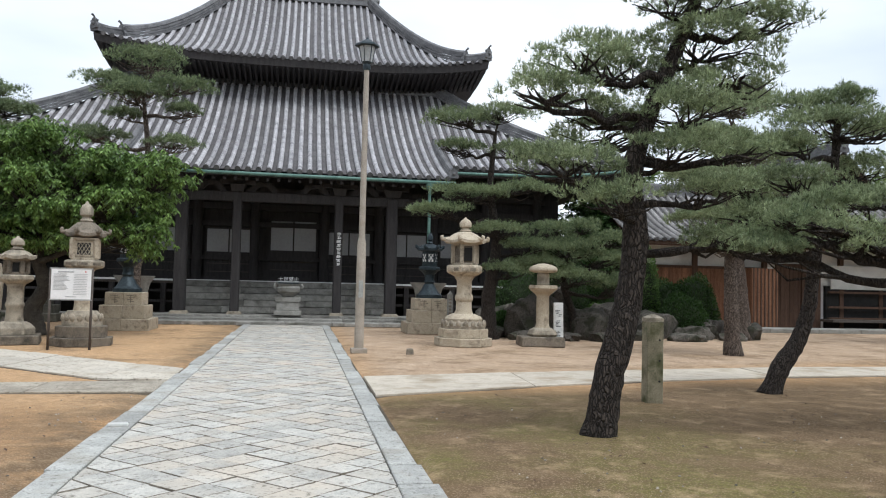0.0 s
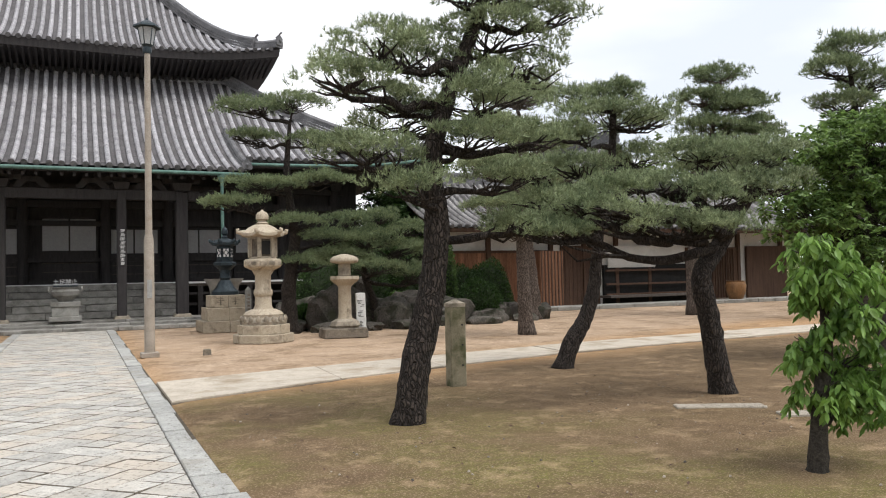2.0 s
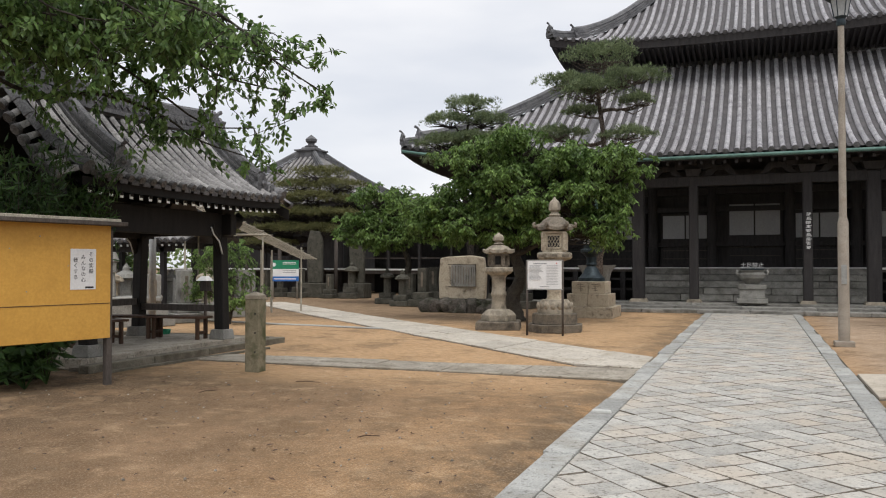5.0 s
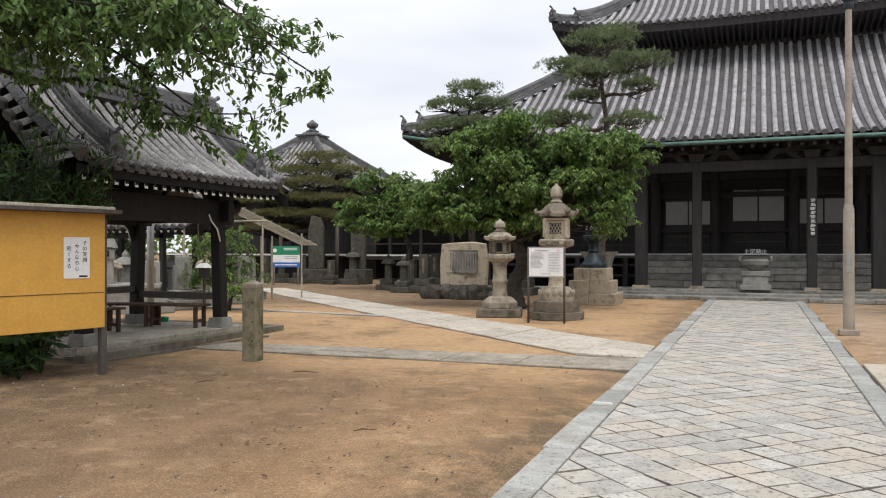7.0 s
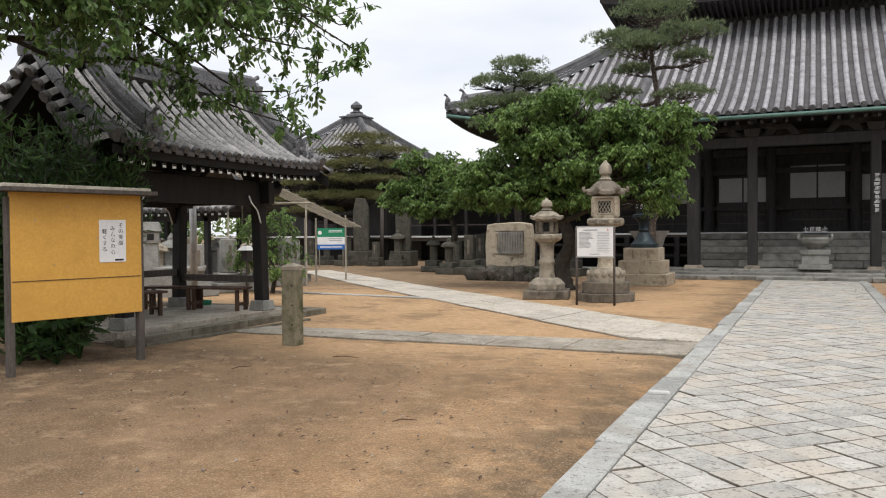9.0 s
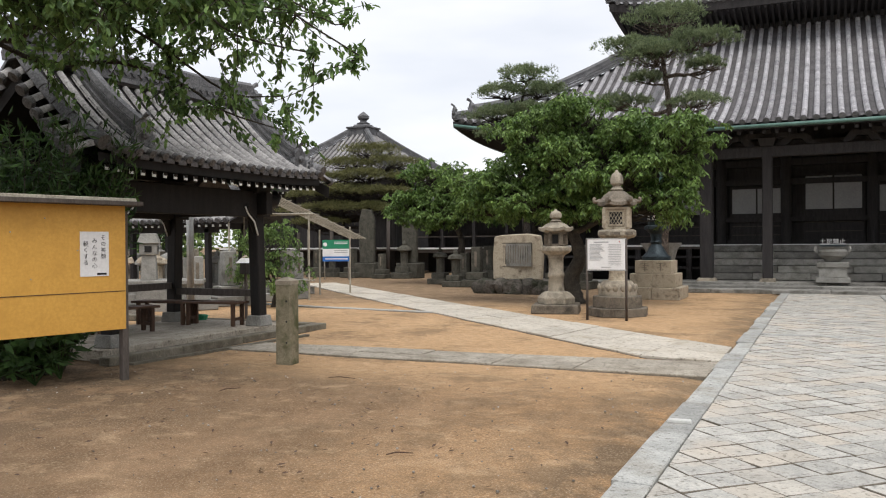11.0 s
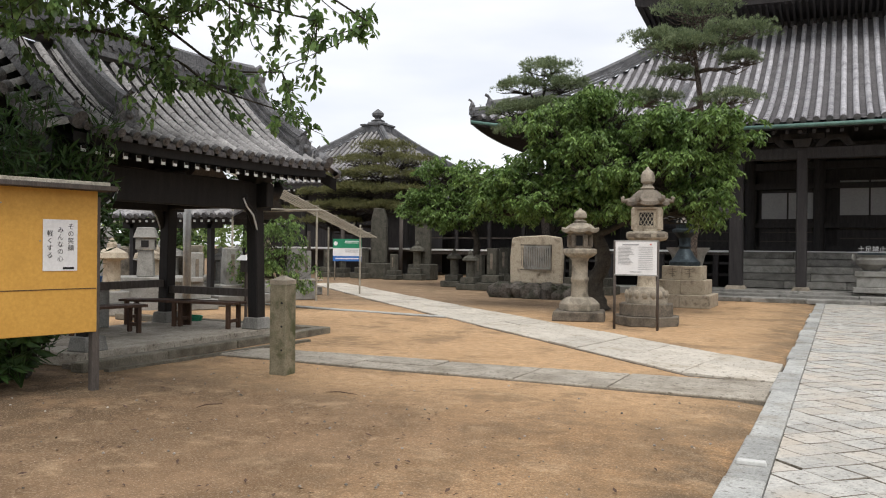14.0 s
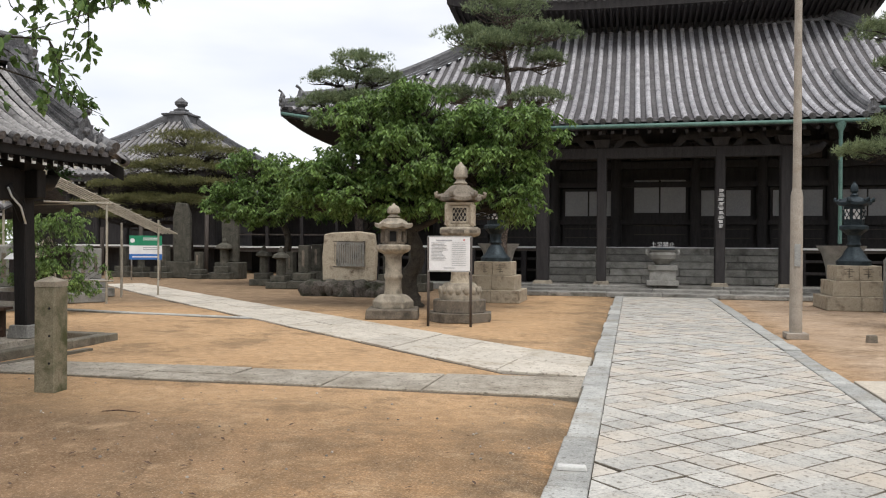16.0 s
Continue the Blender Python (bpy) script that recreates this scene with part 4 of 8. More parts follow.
for x in (-2.7, -0.9, 0.9, 2.7):
    part("frog_leg_strut", MB().prism([(-0.55, 0), (-0.3, 0.02), (-0.12, 0.2), (0.12, 0.2), (0.3, 0.02), (0.55, 0), (0.3, 0.36), (-0.3, 0.36)], -0.08, 0.08), M_WOOD, hall, at=pose(x, 28.6, 4.59, 90, 0, 0))

# stone steps up to the veranda, each block its own
rng = random.Random(3)
steps = thing("stone_steps", (CX, 0, 0), "grey granite steps rising to the hall veranda", "steps", kind="")
for i in range(5):
    z0 = 0.28 + i * 0.232
    x = -3.95
    while x < 3.9:
        w = min(rng.uniform(1.4, 2.4), 3.95 - x)
        part("step_stone", MB().box((x + w / 2, 29.55 + i * 0.3 + 0.5 + rng.uniform(-0.012, 0.012), z0 + 0.115), (w - 0.012, 1.0, 0.22)), M_STEP, steps, bevel=0.012)
        x += w
# low stone terrace before the hall
terr = thing("terrace", (CX, 0, 0), "low terrace of long grey stone slabs before the hall", "terrace", kind="structure")
for z0, z1, y0, y1, a, b in ((0.0, 0.12, 26.5, 27.35, -6.6, 6.2), (0.0, 0.2, 27.35, 28.05, -6.3, 5.9), (0.0, 0.27, 28.05, 29.55, -6.1, 5.7)):
    x = a
    while x < b:
        w = min(rng.uniform(1.2, 2.2), b - x)
        part("slab", MB().box((x + w / 2, (y0 + y1) / 2, (z0 + z1) / 2), (w - 0.014, y1 - y0 - 0.014, z1 - z0)), M_STEP, terr, bevel=0.012)
        x += w
for s in (-1, 1):
    x = 6.2
    while x < 13.5:
        w = rng.uniform(1.2, 2.0)
        part("slab", MB().box((s * (x + w / 2), 29.6, 0.1), (w - 0.014, 1.6, 0.2)), M_STONE_GREY, terr, bevel=0.012)
        x += w


# ---- stone lanterns ----
def stone(parent, name, mb, material=None, bevel=0.012, smooth=False, label=""):
    return part(name, mb, material or M_STONE_WARM, parent, label, bevel, smooth)


def curl_roof(n, r, z0, z1, r_top, turn, parent, material, curl=0.0):
    """A lantern roof with swept corners; n sides."""
    mb = MB()
    rings = [(0.55, z0 + 0.02), (1.0, z0 + 0.05), (1.0, z0 + 0.12), (0.80, z0 + (z1 - z0) * 0.55), (0.58, z0 + (z1 - z0) * 0.82), (r_top / r, z1)]
    v, f = [], []
    m = n * 4
    for k, z in rings:
        for i in range(m):
            a = turn + 2 * math.pi * i / m
            rel = (i % 4) / 4.0
            corner = abs(rel - 0.0) if rel <= 0.5 else 1 - rel
            flat = math.cos(math.pi / n) / math.cos(((i % 4) / 4.0 - 0.5) * 2 * math.pi / n)
            lift = (0.5 - corner) * 2
            rr = k * r * flat
            v.append((rr * math.cos(a), rr * math.sin(a), z + (0.05 * r / 0.5 * lift ** 3 if k == 1.0 else 0)))
    for j in range(len(rings) - 1):
        for i in range(m):
            a, b = j * m + i, j * m + (i + 1) % m
            f.append((a, b, b + m, a + m))
    f.append(tuple(range(m - 1, -1, -1)))
    f.append(tuple(range((len(rings) - 1) * m, len(rings) * m)))
    mb.add(v, f)
    roof = part("roof", mb, material, parent, smooth=35)
    if curl:
        for i in range(n):
            a = turn + 2 * math.pi * i / n
            c, s = math.cos(a), math.sin(a)
            part("roof_curl", MB().tube([(c * r * 0.8, s * r * 0.8, z0 + 0.17), (c * r * 0.96, s * r * 0.96, z0 + 0.14), (c * (r + curl * 0.6), s * (r + curl * 0.6), z0 + 0.15), (c * (r + curl * 0.65), s * (r + curl * 0.65), z0 + 0.205), (c * (r + curl * 0.2), s * (r + curl * 0.2), z0 + 0.22)],
                    [0.04, 0.05, 0.045, 0.04, 0.03], 7), material, roof, smooth=True)
    return roof


def fire_box(parent, n, r, z0, z1, turn, material, lattice=False):
    """Corner posts, slabs between them, two with square openings or stone lattice."""
    box = stone(parent, "fire_box", MB().lathe([(r * 0.80, z0 + 0.03), (r * 0.80, z1 - 0.03)], n, turn=turn), M_STONE_DARK if not lattice else material, 0)
    stone(box, "rim", MB().lathe([(r, z0), (r, z0 + 0.05)], n, turn=turn), material, 0.006)
    stone(box, "rim", MB().lathe([(r * 1.04, z1 - 0.05), (r * 1.04, z1)], n, turn=turn), material, 0.006)
    for i in range(n):
        a = turn + 2 * math.pi * i / n
        stone(box, "corner_post", MB().box((r * 0.9 * math.cos(a), r * 0.9 * math.sin(a), (z0 + z1) / 2), (0.09, 0.09, z1 - z0 - 0.06), a), material, 0.008)
        b = a + math.pi / n
        d = r * math.cos(math.pi / n) * 0.84
        w = r * math.sin(math.pi / n) * 1.2
        if lattice:
            mb = MB()
            for q in np.linspace(-0.4, 0.4, 5):
                for e in (-1, 1):
                    mb.box((0.012, q * w, 0), (0.02, 0.014, (z1 - z0) * 0.55), 0, m=pose(0, 0, 0, 45 * e if False else 0, 0, 0) @ Matrix.Rotation(radians(28 * e), 4, "X"))
            stone(box, "lattice", mb, M_STONE_OLD, 0).matrix_basis = Matrix.Translation((d * math.cos(b), d * math.sin(b), (z0 + z1) / 2)) @ Matrix.Rotation(b, 4, "Z")
            fr = MB()
            h = (z1 - z0) * 0.62
            for q in (-1, 1):
                fr.box((0.014, q * w * 0.5, 0), (0.03, 0.04, h)).box((0.014, 0, q * h / 2), (0.03, w, 0.04))
            stone(box, "opening_rim", fr, material, 0).matrix_basis = Matrix.Translation((d * math.cos(b), d * math.sin(b), (z0 + z1) / 2)) @ Matrix.Rotation(b, 4, "Z")
            # no hole is cut: a dark plate paints the chamber's shade
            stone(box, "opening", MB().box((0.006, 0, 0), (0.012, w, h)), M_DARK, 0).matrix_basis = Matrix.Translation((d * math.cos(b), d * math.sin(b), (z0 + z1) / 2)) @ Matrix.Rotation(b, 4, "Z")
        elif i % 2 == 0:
            # plate in the shade colour, set on the slab as a window
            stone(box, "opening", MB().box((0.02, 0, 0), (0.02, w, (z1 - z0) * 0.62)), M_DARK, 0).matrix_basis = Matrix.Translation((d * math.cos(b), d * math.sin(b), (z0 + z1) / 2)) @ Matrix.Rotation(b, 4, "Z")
    return box


def jewel(z0, z1, r):
    h = z1 - z0
    return MB().lathe([(r * 0.75, z0), (r * 1.05, z0 + h * 0.12), (r * 0.7, z0 + h * 0.22), (r * 0.62, z0 + h * 0.28), (r, z0 + h * 0.38), (r * 1.02, z0 + h * 0.62), (r * 0.75, z0 + h * 0.8), (r * 0.3, z0 + h * 0.9), (0.02, z1)], 14)


def lotus(parent, material, z0, z1, r0, r1, n=16):
    """A ring of carved petals on a rounded foot."""
    mb = MB().lathe([(r0, z0), (r0 * 1.02, z0 + (z1 - z0) * 0.4), (r0 * 0.9, z0 + (z1 - z0) * 0.75), (r1, z1)], 24)
    foot = part("lotus_base", mb, material, parent, smooth=40)
    for i in range(n):
        a = 2 * math.pi * i / n
        part("petal", MB().lathe([(0.01, -0.03), (0.06, 0.02), (0.065, 0.08), (0.03, 0.14), (0.01, 0.15)], 7, m=Matrix.Translation((r0 * 0.98 * math.cos(a), r0 * 0.98 * math.sin(a), z0 + (z1 - z0) * 0.35)) @ Matrix.Rotation(a, 4, "Z") @ Matrix.Scale(0.5, 4, (1, 0, 0))), material, foot, smooth=True)
    return foot


def octagon_base(parent, tiers, material):
    for r, z0, z1 in tiers:
        n = 4
        for i in range(n):
            a0, a1 = math.pi / 8 + i * math.pi / 2, math.pi / 8 + (i + 1) * math.pi / 2
            am = (a0 + a1) / 2
            pts = [(0.02 * math.cos(am), 0.02 * math.sin(am))] + [(r * math.cos(a), r * math.sin(a)) for a in (a0 + 0.004, am, a1 - 0.004)]
            stone(parent, "base_stone", MB().prism(pts, z0, z1), material, 0.012)


# tall granite lantern by the notice sign
L = thing("stone_lantern", (-4.6, 18.1, 0, 0, 0, 8), "tall weathered granite lantern with latticed fire box on octagonal steps", "stone lantern", "stone lanterns")
octagon_base(L, ((0.66, 0, 0.18), (0.54, 0.18, 0.42)), M_STONE_DARK)
lotus(L, M_STONE_OLD, 0.42, 0.74, 0.40, 0.3)
stone(L, "shaft", MB().lathe([(0.2, 0.74), (0.18, 0.8), (0.165, 1.1), (0.19, 1.14), (0.19, 1.2), (0.165, 1.24), (0.17, 1.55), (0.22, 1.62)], 20), M_STONE_WARM, 0, 40)
stone(L, "platform", MB().lathe([(0.22, 1.62), (0.38, 1.66), (0.42, 1.70), (0.42, 1.80), (0.36, 1.83)], 8, turn=math.pi / 8), M_STONE_OLD, 0.01)
for i in range(8):
    a = i * math.pi / 4
    stone(L, "carved_panel", MB().box((0.385 * math.cos(a), 0.385 * math.sin(a), 1.745), (0.02, 0.2, 0.06), a), M_STONE_DARK, 0.006)
fire_box(L, 4, 0.36, 1.83, 2.30, math.pi / 4, M_STONE_WARM, True)
curl_roof(6, 0.43, 2.28, 2.64, 0.17, 0.2, L, M_STONE_DARK, 0.08)
stone(L, "jewel", jewel(2.62, 3.1, 0.135), M_STONE_OLD, 0, 40)

# shorter lantern with a ringed shaft
L = thing("stone_lantern", (-6.02, 18.3, 0, 0, 0, 14), "short brown weathered granite lantern with ringed shaft", "stone lantern", "stone lanterns")
stone(L, "base_stone", MB().box((0, 0, 0.1), (1.05, 1.0, 0.2), 0, 0.97), M_STONE_DARK, 0.02)
stone(L, "carved_base", MB().lathe([(0.42, 0.2), (0.42, 0.34), (0.32, 0.44), (0.24, 0.48)], 6), M_STONE_OLD, 0.012)
stone(L, "shaft", MB().lathe([(0.19, 0.47), (0.175, 0.55), (0.165, 0.78), (0.185, 0.81), (0.185, 0.87), (0.165, 0.9), (0.165, 1.22), (0.2, 1.28)], 18), M_STONE_OLD, 0, 40)
stone(L, "platform", MB().lathe([(0.2, 1.28), (0.3, 1.33), (0.35, 1.38), (0.35, 1.46), (0.3, 1.48)], 6), M_STONE_OLD, 0.01)
fire_box(L, 6, 0.24, 1.48, 1.80, 0, M_STONE_DARK)
curl_roof(6, 0.385, 1.76, 2.02, 0.11, 0, L, M_STONE_OLD)
stone(L, "jewel", jewel(2.0, 2.31, 0.13), M_STONE_OLD, 0, 40)

# pale lantern with curled roof corners east of the path
L = thing("stone_lantern", (3.98, 19.1, 0, 0, 0, 5), "tall pale granite lantern with curled roof corners on stepped base", "stone lantern", "stone lanterns")
octagon_base(L, ((0.72, 0, 0.2), (0.62, 0.2, 0.42)), M_STONE_WARM)
lotus(L, M_STONE_OLD, 0.42, 0.6, 0.54, 0.46, 18)
stone(L, "shaft_foot", MB().lathe([(0.46, 0.6), (0.47, 0.66), (0.42, 0.72), (0.28, 0.78)], 20), M_STONE_WARM, 0, 40)
stone(L, "shaft", MB().lathe([(0.24, 0.78), (0.2, 0.86), (0.19, 1.08), (0.215, 1.11), (0.225, 1.17), (0.215, 1.23), (0.185, 1.27), (0.185, 1.58), (0.26, 1.7)], 20), M_STONE_WARM, 0, 40)
stone(L, "platform", MB().lathe([(0.26, 1.7), (0.4, 1.76), (0.46, 1.80), (0.46, 1.94), (0.4, 1.98)], 6), M_STONE_WARM, 0.01)
for i in range(6):
    a = (i + 0.5) * math.pi / 3
    for q in (-0.1, 0.1):
        c = (0.4 * math.cos(a) - q * math.sin(a), 0.4 * math.sin(a) + q * math.cos(a), 1.87)
        stone(L, "carved_panel", MB().box(c, (0.02, 0.16, 0.08), a), M_STONE_OLD, 0.006)
fire_box(L, 6, 0.34, 1.98, 2.5, 0, M_STONE_OLD)
curl_roof(6, 0.54, 2.46, 2.80, 0.17, 0, L, M_STONE_WARM, 0.1)
stone(L, "jewel", jewel(2.78, 3.16, 0.15), M_STONE_WARM, 0, 40)

# small lantern with a rough natural cap
L = thing("stone_lantern", (6.04, 19.2, 0, 0, 0, -6), "small granite lantern with rough rounded cap on dark plinth", "stone lantern", "stone lanterns")
stone(L, "base_stone", MB().box((-0.05, 0, 0.12), (1.1, 0.9, 0.24), 0, 0.97), M_STONE_DARK, 0.02)
stone(L, "carved_base", MB().lathe([(0.34, 0.24), (0.38, 0.3), (0.34, 0.4), (0.22, 0.46)], 16), M_STONE_OLD, 0, 40)
stone(L, "shaft", MB().lathe([(0.19, 0.46), (0.165, 0.55), (0.16, 1.25), (0.2, 1.3)], 18), M_STONE_WARM, 0, 40)
stone(L, "platform", MB().lathe([(0.2, 1.3), (0.33, 1.4), (0.37, 1.45), (0.36, 1.53)], 16), M_STONE_WARM, 0, 40)
stone(L, "fire_box", MB().lathe([(0.17, 1.53), (0.16, 1.84)], 6), M_STONE_OLD, 0.02)
stone(L, "cap", MB().lathe([(0.22, 1.84), (0.35, 1.87), (0.38, 1.92), (0.33, 2.0), (0.2, 2.05), (0.06, 2.08)], 9, scale=(1, 0.85)), M_STONE_WARM, 0.02, 50)

# pale stone tablet with brushed characters, beside the small lantern
T = thing("stone_tablet", (6.42, 19.05, 0, -6, 0, -6), "slender pale stone tablet with dark brushed characters", "stone tablet")
part("slab", MB().box((0, 0, 0.55), (0.24, 0.1, 1.1)), M_PLASTER, T, bevel=0.012)
rr = random.Random(8)
for j in range(3):
    for k in range(5):
        part("brush_stroke", MB().box((rr.uniform(-0.05, 0.05), -0.053, 0.9 - j * 0.26 - k * 0.035), (rr.uniform(0.05, 0.13), 0.006, 0.014)), M_INK, T)


def bronze_lantern(x, y, label):
    L = thing("bronze_lantern", (x, y, 0), label, "bronze lantern", "bronze lanterns")
    for w, z0, z1 in ((1.50, 0.0, 0.33), (1.22, 0.33, 0.70), (0.98, 0.70, 1.06)):
        for s in (-1, 1):
            k = 0.52 if s < 0 else 0.48
            stone(L, "base_stone", MB().box(((s * w / 4), 0, (z0 + z1) / 2), (w / 2 - 0.006, w, z1 - z0 - 0.004)), M_STONE_WARM, 0.012)
    for q in (-0.22, 0.2):
        for k in range(4):
            part("carved_stroke", MB().box((q + (0.03 if k % 2 else -0.02), -0.492, 0.97 - k * 0.055), (0.2 - 0.03 * k, 0.008, 0.018)), M_STONE_DARK, L)
        part("carved_stroke", MB().box((q, -0.493, 0.88), (0.02, 0.008, 0.24)), M_STONE_DARK, L)
    part("foot", MB().lathe([(0.40, 1.06), (0.40, 1.16), (0.34, 1.2), (0.26, 1.3), (0.2, 1.42), (0.14, 1.5)], 12), M_BRONZE, L, smooth=35)
    part("shaft", MB().lathe([(0.14, 1.5), (0.17, 1.56), (0.14, 1.62), (0.16, 1.78), (0.26, 1.88)], 12), M_BRONZE, L, smooth=35)
    part("platform", MB().lathe([(0.26, 1.88), (0.33, 1.92), (0.33, 2.0), (0.28, 2.03)], 6), M_BRONZE, L, bevel=0.006)
    box = part("fire_box", MB().lathe([(0.235, 2.03), (0.235, 2.5)], 6), M_BRONZE, L)
    for i in range(6):
        b = (i + 0.5) * math.pi / 3
        d = 0.235 * math.cos(math.pi / 6)
        m = Matrix.Translation((d * math.cos(b), d * math.sin(b), 2.29)) @ Matrix.Rotation(b, 4, "Z")
        part("pale_pane", MB().box((0.004, 0, 0), (0.01, 0.15, 0.24)), M_PAPER, box, "pale pane behind the lattice", at=m)
        lat = MB()
        for e in (-1, 1):
            for q in (-0.05, 0.05):
                lat.box((0.014, q, 0), (0.012, 0.018, 0.3), 0, m=Matrix.Rotation(radians(32 * e), 4, "X"))
        part("lattice", lat, M_BRONZE, box, at=m)
    curl_roof(6, 0.40, 2.46, 2.72, 0.1, 0, L, M_BRONZE, 0.03)
    part("jewel", jewel(2.7, 3.08, 0.09), M_BRONZE, L, smooth=40)
    return L


bronze_lantern(3.88, 23.9, "dark bronze lantern with latticed panes on pale granite plinth")
bronze_lantern(-4.85, 23.7, "dark bronze lantern on three weathered granite steps")

for x, y in ((4.36, 22.95), (-5.75, 23.0)):
    p = thing("marker_stone", (x, y, 0), "small square marker stone with pointed top", "marker stone", "marker stones")
    part("shaft", MB().box((0, 0, 0.6), (0.15, 0.15, 1.2)).lathe([(0.105, 1.2), (0.01, 1.3)], 4, turn=math.pi / 4), M_STONE_GREY, p)
    for k in range(6):
        part("carved_stroke", MB().box((0.0, -0.077, 1.05 - k * 0.1), (0.07, 0.006, 0.05)), M_STONE_DARK, p)

# rain basins under the downpipes
for x in (4.36, -5.34):
    b = thing("rain_basin", (x, 27.1, 0.12), "flared grey bronze rain basin beneath the downpipe", "rain basin", "rain basins")
    part("stone_foot", MB().box((0, 0, 0.16), (0.9, 0.7, 0.32)), M_STONE_GREY, b, bevel=0.02)
    part("bowl", MB().lathe([(0.34, 0.32), (0.36, 0.38), (0.40, 0.8), (0.50, 1.2), (0.63, 1.38), (0.64, 1.42), (0.58, 1.42), (0.46, 1.2), (0.36, 0.8), (0.3, 0.5), (0.02, 0.48)], 24), M_STONE_GREY, b, smooth=40)

# incense burner at the foot of the steps, with cut-out letters on its rim
b = thing("incense_burner", (CX + 0.08, 28.25, 0.29), "round stone incense burner on stepped pedestal bearing white letters", "incense burner")
for w, z0, z1 in ((0.95, 0.0, 0.16), (0.78, 0.16, 0.46), (0.88, 0.46, 0.62)):
    part("pedestal_stone", MB().box((0, 0, (z0 + z1) / 2), (w, w * 0.8, z1 - z0)), M_STONE_GREY, b, bevel=0.015)
part("bowl", MB().lathe([(0.2, 0.62), (0.24, 0.7), (0.4, 0.82), (0.42, 0.95), (0.36, 1.02), (0.4, 1.08), (0.34, 1.08), (0.3, 1.0), (0.02, 0.98)], 24), M_STONE_GREY, b, smooth=40)
for s in (-1, 1):
    part("handle", MB().tube([(s * 0.38, 0, 0.9), (s * 0.5, 0, 0.98), (s * 0.46, 0, 1.1)], 0.04, 7), M_STONE_GREY, b, smooth=True)
sg = part("letter_bar", MB().box((0, -0.1, 1.12), (0.72, 0.02, 0.04)), M_BRONZE, b)
letters("土足禁止", 0.18, M_LETTER, sg, pose(0, -0.112, 1.24, 90, 0, 0), "lettering", 0.002)

# vertical board hung on a porch pillar
b = thing("pillar_sign", (CX + 1.80, 28.43, 2.05), "dark vertical board with white brushed characters on a pillar", "sign")
part("board", MB().box((0, 0, 0.63), (0.22, 0.025, 1.28)), M_WOOD, b)
for k in range(9):
    for j in range(3):
        part("white_stroke", MB().box((rr.uniform(-0.015, 0.015), -0.016, 1.19 - k * 0.135 - j * 0.035), (rr.uniform(0.09, 0.16), 0.008, 0.022)), M_WHITE, b)
    part("white_stroke", MB().box((rr.uniform(-0.03, 0.03), -0.016, 1.155 - k * 0.135), (0.016, 0.008, 0.09)), M_WHITE, b)

# ---- explanatory sign ----
b = thing("notice_sign", (-4.55, 16.98, 0), "white explanatory sign with printed text on two dark posts", "sign")
for s in (-1, 1):
    part("post", MB().tube([(s * 0.395, 0, -0.1), (s * 0.395, 0, 1.63)], 0.026, 8), M_WOOD_GREY, b, smooth=True)
panel = part("panel", MB().box((0, -0.012, 1.315), (0.76, 0.02, 0.61)), M_PAPER, b, bevel=0.004)
part("panel_edge", MB().box((0, -0.01, 1.63), (0.8, 0.03, 0.025)), M_STEEL, panel)
part("panel_edge", MB().box((0, -0.01, 1.0), (0.8, 0.03, 0.025)), M_STEEL, panel)
part("title_bar", MB().box((-0.1, -0.025, 1.56), (0.3, 0.004, 0.022)), M_GREYINK, panel)
part("red_mark", MB().box((0.27, -0.025, 1.565), (0.025, 0.004, 0.025)), M_RED, panel)
for k in range(13):
    w = rr.uniform(0.2, 0.31)
    part("text_line", MB().box((-0.335 + w / 2, -0.0245, 1.515 - k * 0.026), (w, 0.004, 0.009)), M_GREYINK, panel)
    part("text_line", MB().box((0.045 + 0.13, -0.0245, 1.515 - k * 0.034), (0.26, 0.004, 0.007)), M_GREYINK, panel)
part("text_line", MB().box((0.0, -0.0245, 1.06), (0.2, 0.004, 0.014)), M_GREYINK, panel)

# ---- inscribed monument on dark rocks ----
b = thing("stone_monument", (-9.3, 24.7, 0), "pale upright stone monument with inset dark inscribed plaque", "monument")
part("slab", MB().prism([(-0.78, 0.0), (-0.8, 0.7), (-0.74, 1.35), (-0.5, 1.40), (0.3, 1.44), (0.72, 1.38), (0.8, 0.8), (0.76, 0.0)], -0.16, 0.16), M_STONE_WARM, b, at=pose(0, 0, 0.42, 90, 0, 4), bevel=0.03)
part("plaque", MB().box((0, -0.17, 1.2), (0.98, 0.03, 0.7)), M_STONE_GREY, b, bevel=0.006)
part("plaque_rim", MB().box((0, -0.178, 1.565), (1.04, 0.03, 0.03)).box((0, -0.178, 0.835), (1.04, 0.03, 0.03)).box((-0.505, -0.178, 1.2), (0.03, 0.03, 0.7)).box((0.505, -0.178, 1.2), (0.03, 0.03, 0.7)), M_STONE_DARK, b)
for k in range(16):
    part("text_column", MB().box((-0.42 + k * 0.056, -0.188, 1.2 + rr.uniform(-0.02, 0.03)), (0.02, 0.004, 0.56)), M_STONE_DARK, b)


